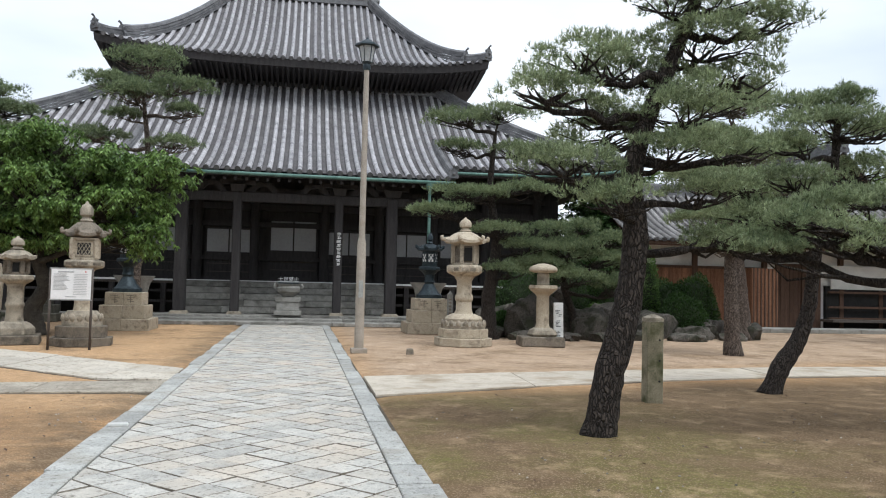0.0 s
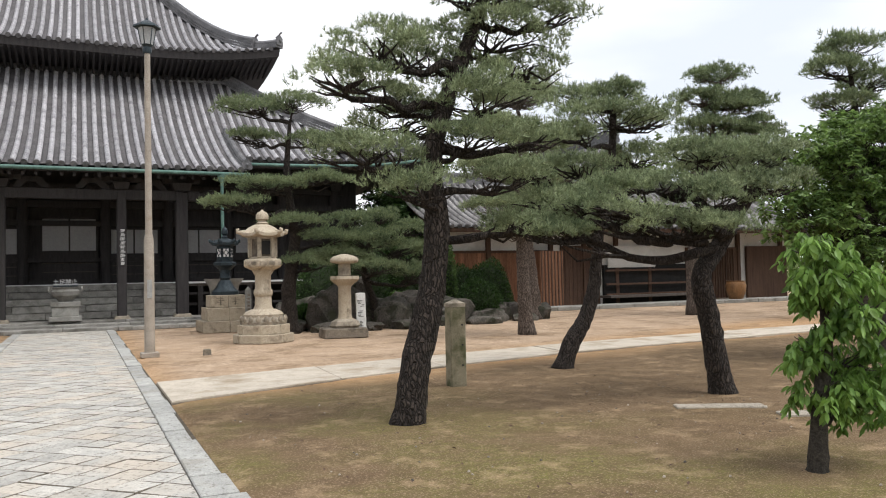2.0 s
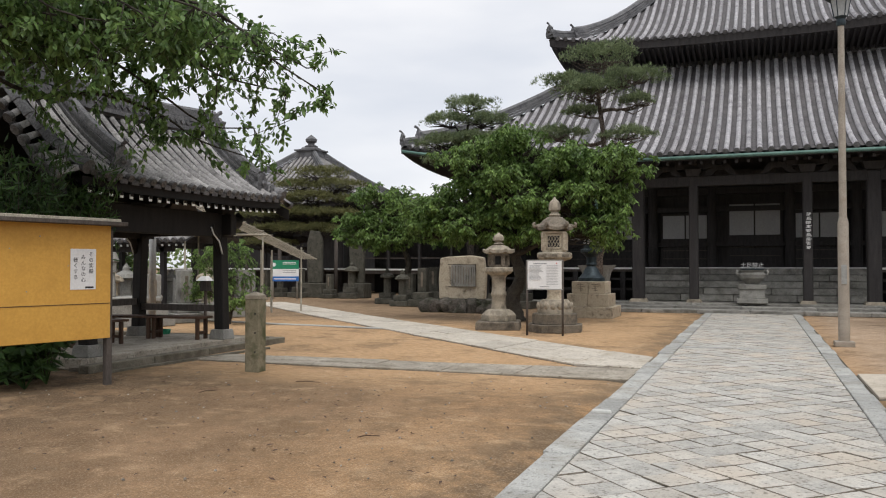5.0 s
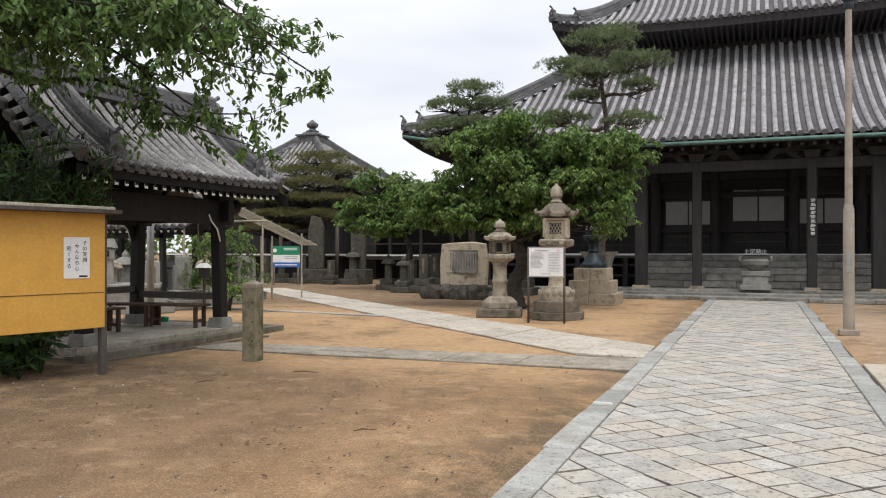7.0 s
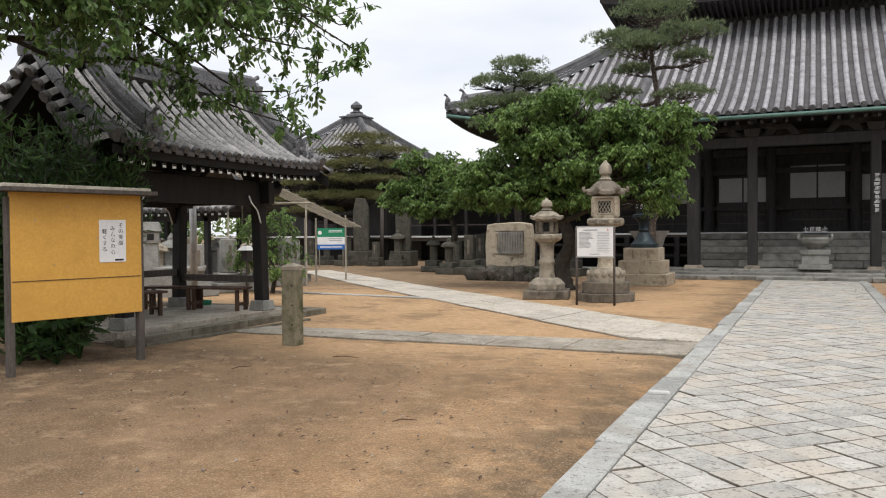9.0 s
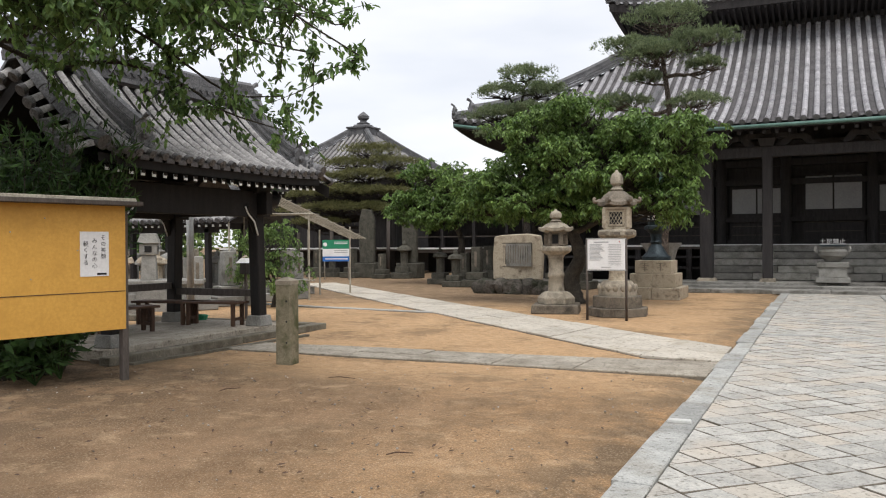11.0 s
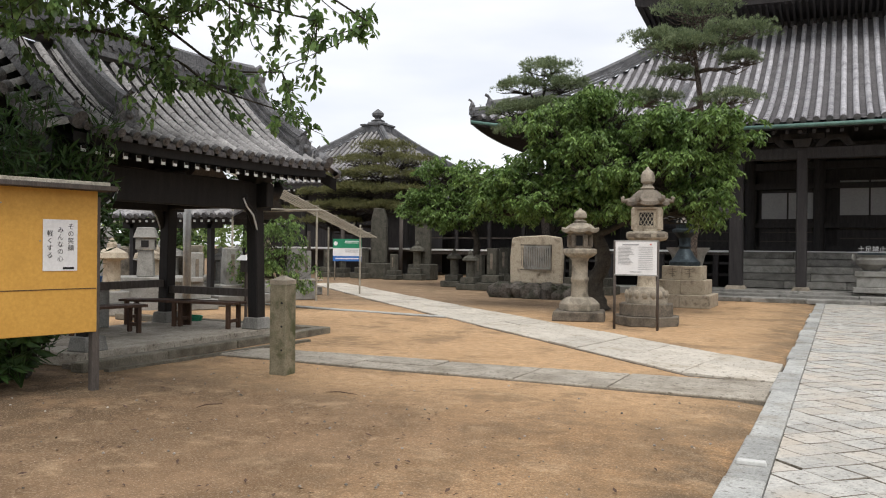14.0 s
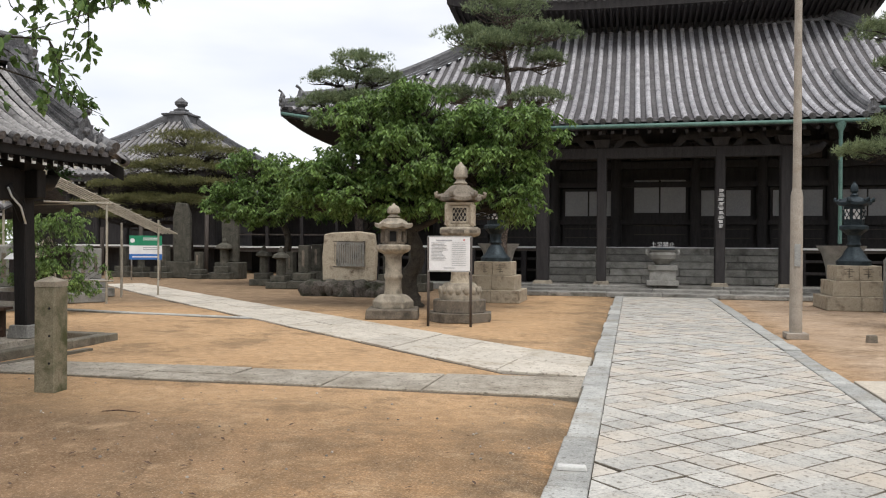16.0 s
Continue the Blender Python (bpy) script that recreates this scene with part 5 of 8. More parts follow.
def rock_mesh(seed, sx, sy, sz):
    r = random.Random(seed)
    b = bmesh.new()
    bmesh.ops.create_icosphere(b, subdivisions=3, radius=1.0)
    off = Vector((r.uniform(0, 50), r.uniform(0, 50), r.uniform(0, 50)))
    for v in b.verts:
        p = v.co.normalized()
        p = Vector([math.copysign(abs(c) ** 0.65, c) for c in p])
        k = 1 + 0.4 * noise.noise(p * 1.2 + off) + 0.2 * (0.5 - abs(noise.noise(p * 2.7 + off))) + 0.09 * noise.noise(p * 6 + off)
        v.co = Vector((p.x * k * sx * 0.8, p.y * k * sy * 0.8, p.z * k * sz * 0.8))
    me = bpy.data.meshes.new("rock")
    b.to_mesh(me)
    b.free()
    me.materials.append(M_ROCK)
    me.polygons.foreach_set("use_smooth", [True] * len(me.polygons))
    me.set_sharp_from_angle(angle=radians(32))
    return me


ROCKS = [rock_mesh(k, 1, 0.85, 0.8) for k in range(6)]


def rock(x, y, z, sx, sy, sz, k, rz=0, label="rough grey-brown garden rock", group="garden rocks"):
    ob = new("rock", ROCKS[k % 6])
    ob.matrix_basis = pose(x, y, z, 0, 0, rz) @ Matrix.Diagonal((sx, sy, sz, 1))
    return tagged(ob, label, "rock", group)


for k, (x, w) in enumerate(((-10.2, 0.42), (-9.7, 0.34), (-9.25, 0.36), (-8.75, 0.4), (-8.35, 0.42))):
    rock(x, 24.25 + 0.1 * (k % 2), 0.16, w * 1.1, 0.42, 0.42, k, k * 40, "dark mossy rock in the monument's footing", "monument footing rocks")
# rocks of the garden in front of the east wing
rs = random.Random(21)
for x, y, s, h in ((5.4, 22.3, 0.55, 0.35), (6.9, 22.4, 1.15, 1.25), (8.3, 22.0, 0.85, 0.85), (9.1, 22.5, 1.0, 1.0), (7.6, 23.3, 1.2, 1.5), (10.3, 22.2, 0.7, 0.5), (10.9, 23.0, 0.8, 0.8),
                   (11.8, 22.3, 0.6, 0.4), (12.4, 23.0, 0.6, 0.55), (9.9, 21.6, 0.55, 0.28), (8.6, 21.3, 0.6, 0.26), (7.4, 21.2, 0.5, 0.24), (6.2, 21.4, 0.5, 0.25), (11.2, 21.6, 0.6, 0.22),
                   (12.9, 22.0, 0.5, 0.25), (13.9, 22.6, 0.5, 0.5), (10.1, 24.4, 0.9, 1.1), (12.0, 24.4, 0.8, 0.9), (13.3, 24.0, 0.6, 0.6), (6.2, 23.9, 0.9, 0.9), (8.9, 24.8, 1.1, 1.4)):
    rock(x, y, h * 0.3, s, s * 0.8, h, rs.randrange(6), rs.uniform(0, 360))

# ---- lamp post ----
b = thing("lamp_post", (1.25, 16.78, 0), "tapered grey steel lamp post with lantern head", "street lamp")
part("base_plate", MB().box((0, 0, 0.05), (0.34, 0.34, 0.1)), M_POLE, b, bevel=0.01)
part("lower_pole", MB().lathe([(0.10, 0.06), (0.095, 2.32), (0.07, 2.42)], 14), M_POLE, b, smooth=40)
part("upper_pole", MB().lathe([(0.068, 2.40), (0.056, 6.06)], 14), M_POLE, b, smooth=40)
part("access_hatch", MB().box((0.0, -0.096, 1.35), (0.09, 0.02, 0.36)), M_STEEL, b)
head = part("lamp_head", MB().lathe([(0.07, 6.04), (0.09, 6.1), (0.075, 6.17), (0.11, 6.22)], 12), M_BRONZE, b, smooth=40)
part("pane", MB().lathe([(0.11, 6.22), (0.175, 6.56)], 6), M_LAMPGLASS, head, "frosted lamp pane")
for i in range(6):
    a = i * math.pi / 3
    part("rib", MB().tube([(0.112 * math.cos(a), 0.112 * math.sin(a), 6.21), (0.178 * math.cos(a), 0.178 * math.sin(a), 6.57)], 0.01, 5), M_BRONZE, head)
part("cap", MB().lathe([(0.19, 6.55), (0.27, 6.56), (0.26, 6.6), (0.1, 6.69), (0.03, 6.72), (0.02, 6.76)], 6), M_BRONZE, head)


# ---- square stone posts ----
def stone_post(x, y, rz, label, h=1.13):
    p = thing("stone_post", (x, y, 0, 0, 0, rz), label, "stone post", "stone posts")
    part("shaft", MB().box((0, 0, h / 2 - 0.06), (0.22, 0.22, h - 0.08)), M_POST, p, bevel=0.012)
    part("top", MB().lathe([(0.1556, h - 0.10), (0.1556, h - 0.05), (0.02, h)], 4, turn=math.pi / 4), M_STONE_OLD, p)
    for z in (0.28, 0.55, 0.82):
        part("bolt_hole", MB().lathe([(0.013, 0), (0.013, 0.006)], 8, m=pose(0.055, -0.109, z, 90, 0, 0)), M_DARK, p)


stone_post(-6.95, 9.77, 6, "square mossy stone post beside the cross path")
stone_post(4.63, 9.86, -4, "square mossy stone post among the pines", 1.16)

# ---- yellow notice board ----
BA = math.degrees(math.atan2(8.0 - 6.5, -7.91 + 8.27))
b = thing("notice_board", (-8.08, 7.24, 0, 0, 0, BA), "ochre yellow notice board with small roof on dark posts", "notice board")
part("board", MB().box((0, 0, 1.30), (1.52, 0.05, 1.42)), M_YELLOW, b, bevel=0.004)
part("board_seam", MB().box((0, -0.027, 1.03), (1.5, 0.006, 0.008)), M_WOOD_BROWN, b)
for s in (-1, 1):
    part("post", MB().box((s * 0.76, 0.03, 0.95), (0.075, 0.09, 2.0)), M_WOOD_GREY, b, bevel=0.006)
part("roof", MB().box((0, -0.02, 2.03), (1.78, 0.36, 0.05), m=Matrix.Rotation(radians(0), 4, "X")), M_WOOD_GREY, b, bevel=0.006)
part("roof_cap", MB().box((0, 0.02, 2.075), (1.7, 0.26, 0.04)), M_BAMBOO, b, bevel=0.006)
sheet = part("paper_sheet", MB().box((0.39, -0.030, 1.46), (0.33, 0.004, 0.50)), M_PAPER, b, "white paper with brush writing")
for k, col in enumerate(("その笑顔", "みんなの心", "軽くする")):
    for j, ch in enumerate(col):
        letters(ch, 0.062, M_INK, sheet, pose(0.49 - k * 0.1, -0.033, 1.64 - k * 0.035 - j * 0.07, 90, 0, 0), "lettering")
part("stamp_bar", MB().box((0.47, -0.0325, 1.235), (0.11, 0.002, 0.022)), M_INK, sheet)
for q in ((-0.15, 1.85), (-0.5, 1.7), (0.2, 1.5), (-0.3, 1.2)):
    part("pin", MB().lathe([(0.008, 0), (0.006, 0.01)], 6, m=pose(q[0], -0.027, q[1], 90, 0, 0)), M_STEEL, b)

# ---- open shelter ----
SX, SY = -10.42, 10.88
sh = thing("shelter", (SX, SY, 0), "open timber shelter with curved grey tiled gable roof", "shelter")
HW, HL, RZ, EZ = 1.56, 2.42, 4.06, 2.76


def sh_z(d):
    """Height at d metres out from the ridge: a concave slope."""
    t = d / HW
    return RZ - (RZ - EZ) * (1.42 * t - 0.42 * t * t)


def sh_end(y):
    return 0.05 * (abs(y) / HL) ** 4


for s in (-1, 1):
    face = part("roof_slope", grid_mesh(lambda y, d: Vector((s * d, y, sh_z(d) + sh_end(y) - 0.02)), np.linspace(-HL, HL, 16) * s, np.linspace(HW, 0, 9)), M_PAN, sh, smooth=True)
    n = 21
    for i in range(n):
        y = -HL + 0.12 + i * (2 * HL - 0.24) / (n - 1)
        part("roof_roll", roll_row([(s * d, y, sh_z(d) + sh_end(y) + 0.035) for d in np.linspace(HW + 0.05, 0.1, 9)], 0.052, tile=0.24), M_TILE_OLD, face, smooth=50)
    lipm = MB()
    for i in range(n - 1):
        y = -HL + 0.12 + (i + 0.5) * (2 * HL - 0.24) / (n - 1)
        for d in np.arange(0.2, HW, 0.21):
            z = sh_z(d) + sh_end(y)
            lipm.add([(s * d, y - 0.09, z + 0.012), (s * d, y, z - 0.012), (s * d, y + 0.09, z + 0.012), (s * (d - 0.12), y + 0.09, z + 0.04), (s * (d - 0.12), y, z + 0.03), (s * (d - 0.12), y - 0.09, z + 0.04)], [(0, 1, 4, 5), (1, 2, 3, 4)])
        ez = sh_z(HW) + sh_end(y)
        lipm.box((s * (HW + 0.04), y, ez - 0.035), (0.03, 0.15, 0.07))
    tagged(part("pan_tiles", lipm, M_PAN, face), kind="stuff")
    part("eave_board", grid_mesh(lambda y, q: Vector((s * (HW - 0.02), y, sh_z(HW) + sh_end(y) - 0.06 - 0.12 * q)), np.linspace(-HL, HL, 12) * s, (1, 0)), M_WOOD_SHADED, sh)
    part("soffit", grid_mesh(lambda y, d: Vector((s * d, y, sh_z(d) + sh_end(y) - 0.2)), np.linspace(-HL, HL, 12) * -s, np.linspace(HW - 0.02, 0, 5)), M_WOOD_SHADED, sh)
    for i in range(24):
        y = -HL + 0.15 + i * (2 * HL - 0.3) / 23
        z = sh_z(HW - 0.1) + sh_end(y) - 0.25
        r = part("rafter", MB().box((s * (HW - 0.55), y, z + 0.22), (1.05, 0.06, 0.075), m=None), M_WOOD_SHADED, sh)
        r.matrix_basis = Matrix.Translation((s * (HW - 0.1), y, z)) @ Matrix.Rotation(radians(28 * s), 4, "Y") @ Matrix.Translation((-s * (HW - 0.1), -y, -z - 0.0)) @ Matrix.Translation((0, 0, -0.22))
        part("rafter_end", MB().box((s * (HW - 0.04), y, z - 0.035), (0.012, 0.064, 0.07)), M_WHITE, sh, "white-painted rafter end")
    # descending ridges near both gables with ornaments
    for e in (-1, 1):
        y = -1.5 if e < 0 else HL - 0.34
        part("descending_ridge", ridge_bar([(s * d, y, sh_z(d) + sh_end(y) + 0.03) for d in np.linspace(HW - 0.24, 0.12, 8)], 0.26, 0.34, 5), M_RIDGE, sh, smooth=40)
        part("ridge_end_tile", ogre_tile(0.34), M_RIDGE, sh, at=Matrix.Translation((s * (HW - 0.22), y, sh_z(HW - 0.22) + 0.05)) @ Matrix.Rotation(radians(90 * s), 4, "Z"))
        part("ridge_end_tile", ogre_tile(0.16), M_RIDGE, sh, at=Matrix.Translation((s * (HW - 0.12), e * (HL - 0.1), sh_z(HW - 0.12) + sh_end(HL) + 0.05)) @ Matrix.Rotation(radians(90 * s), 4, "Z"))
        # gable edge: rolls laid across and a bargeboard
        part("gable_roll", roll_row([(s * d, e * (HL - 0.03), sh_z(d) + sh_end(HL) + 0.06) for d in np.linspace(HW + 0.03, 0.05, 9)], 0.095), M_RIDGE, sh, smooth=50)
        for d in np.arange(0.15, HW, 0.19):
            z = sh_z(d) + sh_end(HL)
            part("gable_tile", roll_row([(s * d, e * (HL + 0.10 + 0.32 * d / HW), z - 0.14), (s * d, e * (HL - 0.04), z + 0.0)], 0.07), M_TILE_OLD, sh, smooth=50)
        part("bargeboard", grid_mesh(lambda d, q: Vector((s * d, e * (HL - 0.02 + 0.3 * d / HW), sh_z(d) + sh_end(HL) - 0.2 - 0.2 * q)), np.linspace(0, HW, 9), (0, 1)), M_WOOD_SHADED, sh)
part("main_ridge", ridge_bar([(0, -HL + 0.05, RZ + 0.1), (0, -1, RZ + 0.0), (0, 1, RZ + 0.0), (0, HL - 0.05, RZ + 0.1)], 0.26, 0.4, 4), M_RIDGE, sh, smooth=40)
for i in range(30):
    part("ridge_lattice_tile", MB().lathe([(0.045, -0.15), (0.045, 0.15)], 8, m=Matrix.Translation((0, -HL + 0.25 + i * (2 * HL - 0.5) / 29, RZ + 0.16)) @ Matrix.Rotation(radians(90), 4, "Y")), M_RIDGE, sh)
for e in (-1, 1):
    part("ridge_end_tile", ogre_tile(0.42), M_RIDGE, sh, at=Matrix.Translation((0, e * (HL + 0.02), RZ + 0.02)) @ Matrix.Rotation(radians(0 if e < 0 else 180), 4, "Z"))
PX, PY = 0.98, 1.38
for sx in (-1, 1):
    for sy in (-1, 1):
        x, y = sx * PX, PY if sy > 0 else -1.75
        part("post_stone", MB().box((x, y, 0.25), (0.34, 0.34, 0.18), 0, 0.85), M_STONE_GREY, sh, bevel=0.012)
        m = Matrix.Translation((x, y, 0.33)) @ Matrix.Rotation(radians(-1.8 * sx), 4, "Y")
        part("post", MB().box((0, 0, 1.05), (0.2, 0.2, 2.1)), M_WOOD_SHADED, sh, bevel=0.015, at=m)
        part("bracket_block", MB().box((x * 0.95, y, 2.52), (0.34, 0.34, 0.16), 0, 1.3).box((x * 0.95, y, 2.66), (0.3, 0.9, 0.14)).box((x * 0.95, y, 2.76), (1.0, 0.26, 0.12)), M_WOOD_SHADED, sh, bevel=0.01)
        part("beam_nose", MB().tube([(x, y + sy * 0.05, 2.3), (x, y + sy * 0.42, 2.32), (x, y + sy * 0.52, 2.42), (x, y + sy * 0.45, 2.5)], [0.13, 0.12, 0.09, 0.04], 8), M_WOOD_SHADED, sh, smooth=True)
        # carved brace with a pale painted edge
        part("brace", MB().tube([(x, y - sy * 0.06, 1.75), (x, y - sy * 0.14, 1.98), (x, y - sy * 0.30, 2.12), (x, y - sy * 0.36, 2.24)], [0.05, 0.07, 0.06, 0.08], 7), M_WOOD_SHADED, sh, smooth=True)
        part("brace_edge", MB().tube([(x + 0.06 * sx, y - sy * 0.08, 1.72), (x + 0.06 * sx, y - sy * 0.17, 1.95), (x + 0.06 * sx, y - sy * 0.33, 2.08), (x + 0.06 * sx, y - sy * 0.40, 2.2)], 0.014, 6), M_WHITE, sh, smooth=True)
for sx in (-1, 1):
    part("beam", MB().box((sx * PX * 0.96, -0.18, 2.25), (0.16, 3.7, 0.44)), M_WOOD_SHADED, sh, bevel=0.012)
    part("plate_beam", MB().box((sx * PX * 0.96, 0, 2.78), (0.16, 2 * HL - 0.5, 0.16)), M_WOOD_SHADED, sh)
    part("centre_strut", MB().prism([(-0.4, 0), (0.4, 0), (0.28, 0.12), (0.15, 0.34), (-0.15, 0.34), (-0.28, 0.12)], -0.06, 0.06), M_WOOD_GREY, sh, at=Matrix.Translation((sx * PX * 0.96, 0.3, 2.44)) @ pose(0, 0, 0, 90, 0, 90))
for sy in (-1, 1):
    part("beam", MB().box((0, PY if sy > 0 else -1.75, 2.26), (2 * PX + 0.5, 0.16, 0.38)), M_WOOD_SHADED, sh, bevel=0.012)
    part("gable_wall", MB().prism([(-1.0, 0), (1.0, 0), (0, 1.2)], -0.04, 0.04), M_WOOD_SHADED, sh, at=pose(0, 1.4 * sy, 2.7, 90, 0, 0))
part("back_rail", MB().box((-PX, -0.18, 0.82), (0.1, 3.1, 0.12)), M_WOOD_GREY, sh)
part("back_rail", MB().box((0, PY, 0.72), (2 * PX, 0.1, 0.12)), M_WOOD_GREY, sh)
part("floor_slab", MB().box((-0.05, -0.05, 0.08), (2.4, 4.0, 0.16)), M_CROSS, sh, bevel=0.01)
# kerb round the shelter
kb = thing("shelter_kerb", (0, 0, 0), "long weathered stone kerb round the shelter floor", "kerb", kind="structure")
y = 8.6
while y < 13.4:
    w = min(1.3, 13.5 - y)
    part("kerb_stone", MB().box((-8.98, y + w / 2, 0.05), (0.2, w - 0.012, 0.12)), M_MOSSKERB, kb, bevel=0.012)
    y += w
x = -9.1
while x > -13:
    part("kerb_stone", MB().box((x - 0.6, 13.42, 0.05), (1.18, 0.18, 0.12)), M_MOSSKERB, kb, bevel=0.012)
    x -= 1.2
part("kerb_bed", MB().box((-9.2, 11.0, 0.03), (0.3, 4.6, 0.06)), M_STONE_DARK, kb)
part("low_edge", MB().box((-8.62, 10.6, 0.012), (0.1, 3.6, 0.04), radians(-3)), M_MOSSKERB, kb)


def bench(x, y, rz, w=1.15):
    b = thing("bench", (x, y, 0.16, 0, 0, rz), "low dark brown wooden bench with plank top", "bench", "shelter benches")
    for q in (-0.1, 0.1):
        part("seat_plank", MB().box((0, q, 0.40), (w, 0.185, 0.04)), M_WOOD_BROWN, b, bevel=0.006)
    for sx in (-1, 1):
        for sy in (-1, 1):
            part("leg", MB().box((sx * (w / 2 - 0.12), sy * 0.14, 0.19), (0.06, 0.06, 0.38)), M_WOOD_BROWN, b, bevel=0.004)
        part("stretcher", MB().box((sx * (w / 2 - 0.12), 0, 0.12), (0.04, 0.24, 0.05)), M_WOOD_BROWN, b)


bench(-10.25, 12.0, 8, 1.25)
bench(-11.15, 11.85, 15, 1.2)
bench(-10.7, 10.45, 75, 1.1)
# offering basin and clutter under the shelter
b = thing("water_basin", (-11.75, 10.6, 0.16), "square grey stone water basin", "water basin")
part("block", MB().box((0, 0, 0.33), (0.62, 1.1, 0.66)), M_STONE_GREY, b, bevel=0.02)
part("water_hollow", MB().box((0, 0, 0.664), (0.46, 0.9, 0.01)), M_DARK, b)
solo("ladle_tub", MB().lathe([(0.09, 0), (0.12, 0.14), (0.11, 0.14), (0.085, 0.02)], 14), M_PLASTIC_BLUE, (-11.5, 10.9, 0.83), "small blue plastic tub on the basin", "tub", smooth=40)
h = MB()
for k in range(4):
    h.tube([(0.16 * math.cos(a) * (1 + 0.06 * k), 0.16 * math.sin(a), 0.02 + 0.022 * k) for a in np.linspace(0, 6.3, 20)], 0.012, 6)
solo("garden_hose", h, M_SIGNGREEN, (-11.15, 12.6, 0.16), "coiled dark green garden hose on the floor", "hose", smooth=True)


# ---- plants ----
def fans(pos, dirs, rnd, blades, length, width, spread, droop=0.0):
    """Thin three-cornered blades in tufts; returns arrays of vertices and faces."""
    n = len(pos)
    base = np.repeat(pos, blades, axis=0)
    d = np.repeat(dirs, blades, axis=0) + rnd.normal(0, spread, (n * blades, 3))
    d[:, 2] -= droop
    d /= np.linalg.norm(d, axis=1, keepdims=True)
    s = np.cross(d, rnd.normal(0, 1, d.shape))
    s /= np.linalg.norm(s, axis=1, keepdims=True)
    ln = length * rnd.uniform(0.65, 1.2, (n * blades, 1))
    v = np.stack([base - s * width / 2, base + s * width / 2, base + d * ln], 1).reshape(-1, 3)
    f = np.arange(len(v)).reshape(-1, 3)
    return v, f


def leaf_quads(pos, dirs, rnd, length, width, fold=0.25):
    """Pointed leaves of two bent halves, one per position."""
    n = len(pos)
    d = dirs / np.linalg.norm(dirs, axis=1, keepdims=True)
    s = np.cross(d, rnd.normal(0, 1, d.shape))
    s /= np.linalg.norm(s, axis=1, keepdims=True)
    u = np.cross(s, d)
    ln = length * rnd.uniform(0.6, 1.25, (n, 1))
    w = width * rnd.uniform(0.7, 1.2, (n, 1))
    mid = pos + d * ln * 0.45
    v = np.stack([pos, mid + s * w / 2 + u * fold * w, pos + d * ln - u * fold * w * 0.6, mid - s * w / 2 + u * fold * w], 1).reshape(-1, 3)
    k = np.arange(n)[:, None] * 4
    f = np.concatenate([k + np.array([[0, 1, 2]]), k + np.array([[0, 2, 3]])], 0)
    return v, f


def leaf_ovals(pos, dirs, rnd, length, width, fold=0.2):
    """Broad pointed leaves with curved edges, one per position."""
    n = len(pos)
    d = dirs / np.linalg.norm(dirs, axis=1, keepdims=True)
    s = np.cross(d, rnd.normal(0, 0.55, d.shape) + np.array((0.0, 0.0, 1.0)))
    s /= np.linalg.norm(s, axis=1, keepdims=True)
    u = np.cross(s, d)
    ln = length * rnd.uniform(0.6, 1.25, (n, 1))
    w = width * rnd.uniform(0.75, 1.2, (n, 1))
    a, b = pos + d * ln * 0.28 + u * fold * w, pos + d * ln * 0.66 + u * fold * w * 0.5
    v = np.stack([pos, a + s * w * 0.42, b + s * w * 0.45, pos + d * ln - u * fold * w, b - s * w * 0.45, a - s * w * 0.42], 1).reshape(-1, 3)
    k = np.arange(n)[:, None] * 6
    f = np.concatenate([k + np.array([[0, 1, 2, 3]]), k + np.array([[0, 3, 4, 5]])], 0)
    return v, f


def fast_mesh(name, v, f, material):
    me = bpy.data.meshes.new(name)
    me.vertices.add(len(v))
    me.vertices.foreach_set("co", np.asarray(v, np.float32).ravel())
    me.loops.add(f.size)
    me.loops.foreach_set("vertex_index", f.astype(np.int32).ravel())
    me.polygons.add(len(f))
    me.polygons.foreach_set("loop_start", np.arange(0, f.size, f.shape[1], dtype=np.int32))
    me.update(calc_edges=True)
    me.validate()
    me.materials.append(material)
    return me


def limb_line(a, b, rnd, sag=0.15, wig=0.08, n=5):
    a, b = np.array(a, float), np.array(b, float)
    pts = []
    ln = np.linalg.norm(b - a)
    for i in range(n + 1):
        t = i / n
        p = a + (b - a) * t
        p[2] -= sag * ln * math.sin(math.pi * t) * 0.5
        if 0 < i < n:
            p += rnd.normal(0, wig * ln / 2, 3)
        pts.append(tuple(p))
    return pts


def on_trunk(line, z):
    return min(line, key=lambda p: abs(p[2] - z))


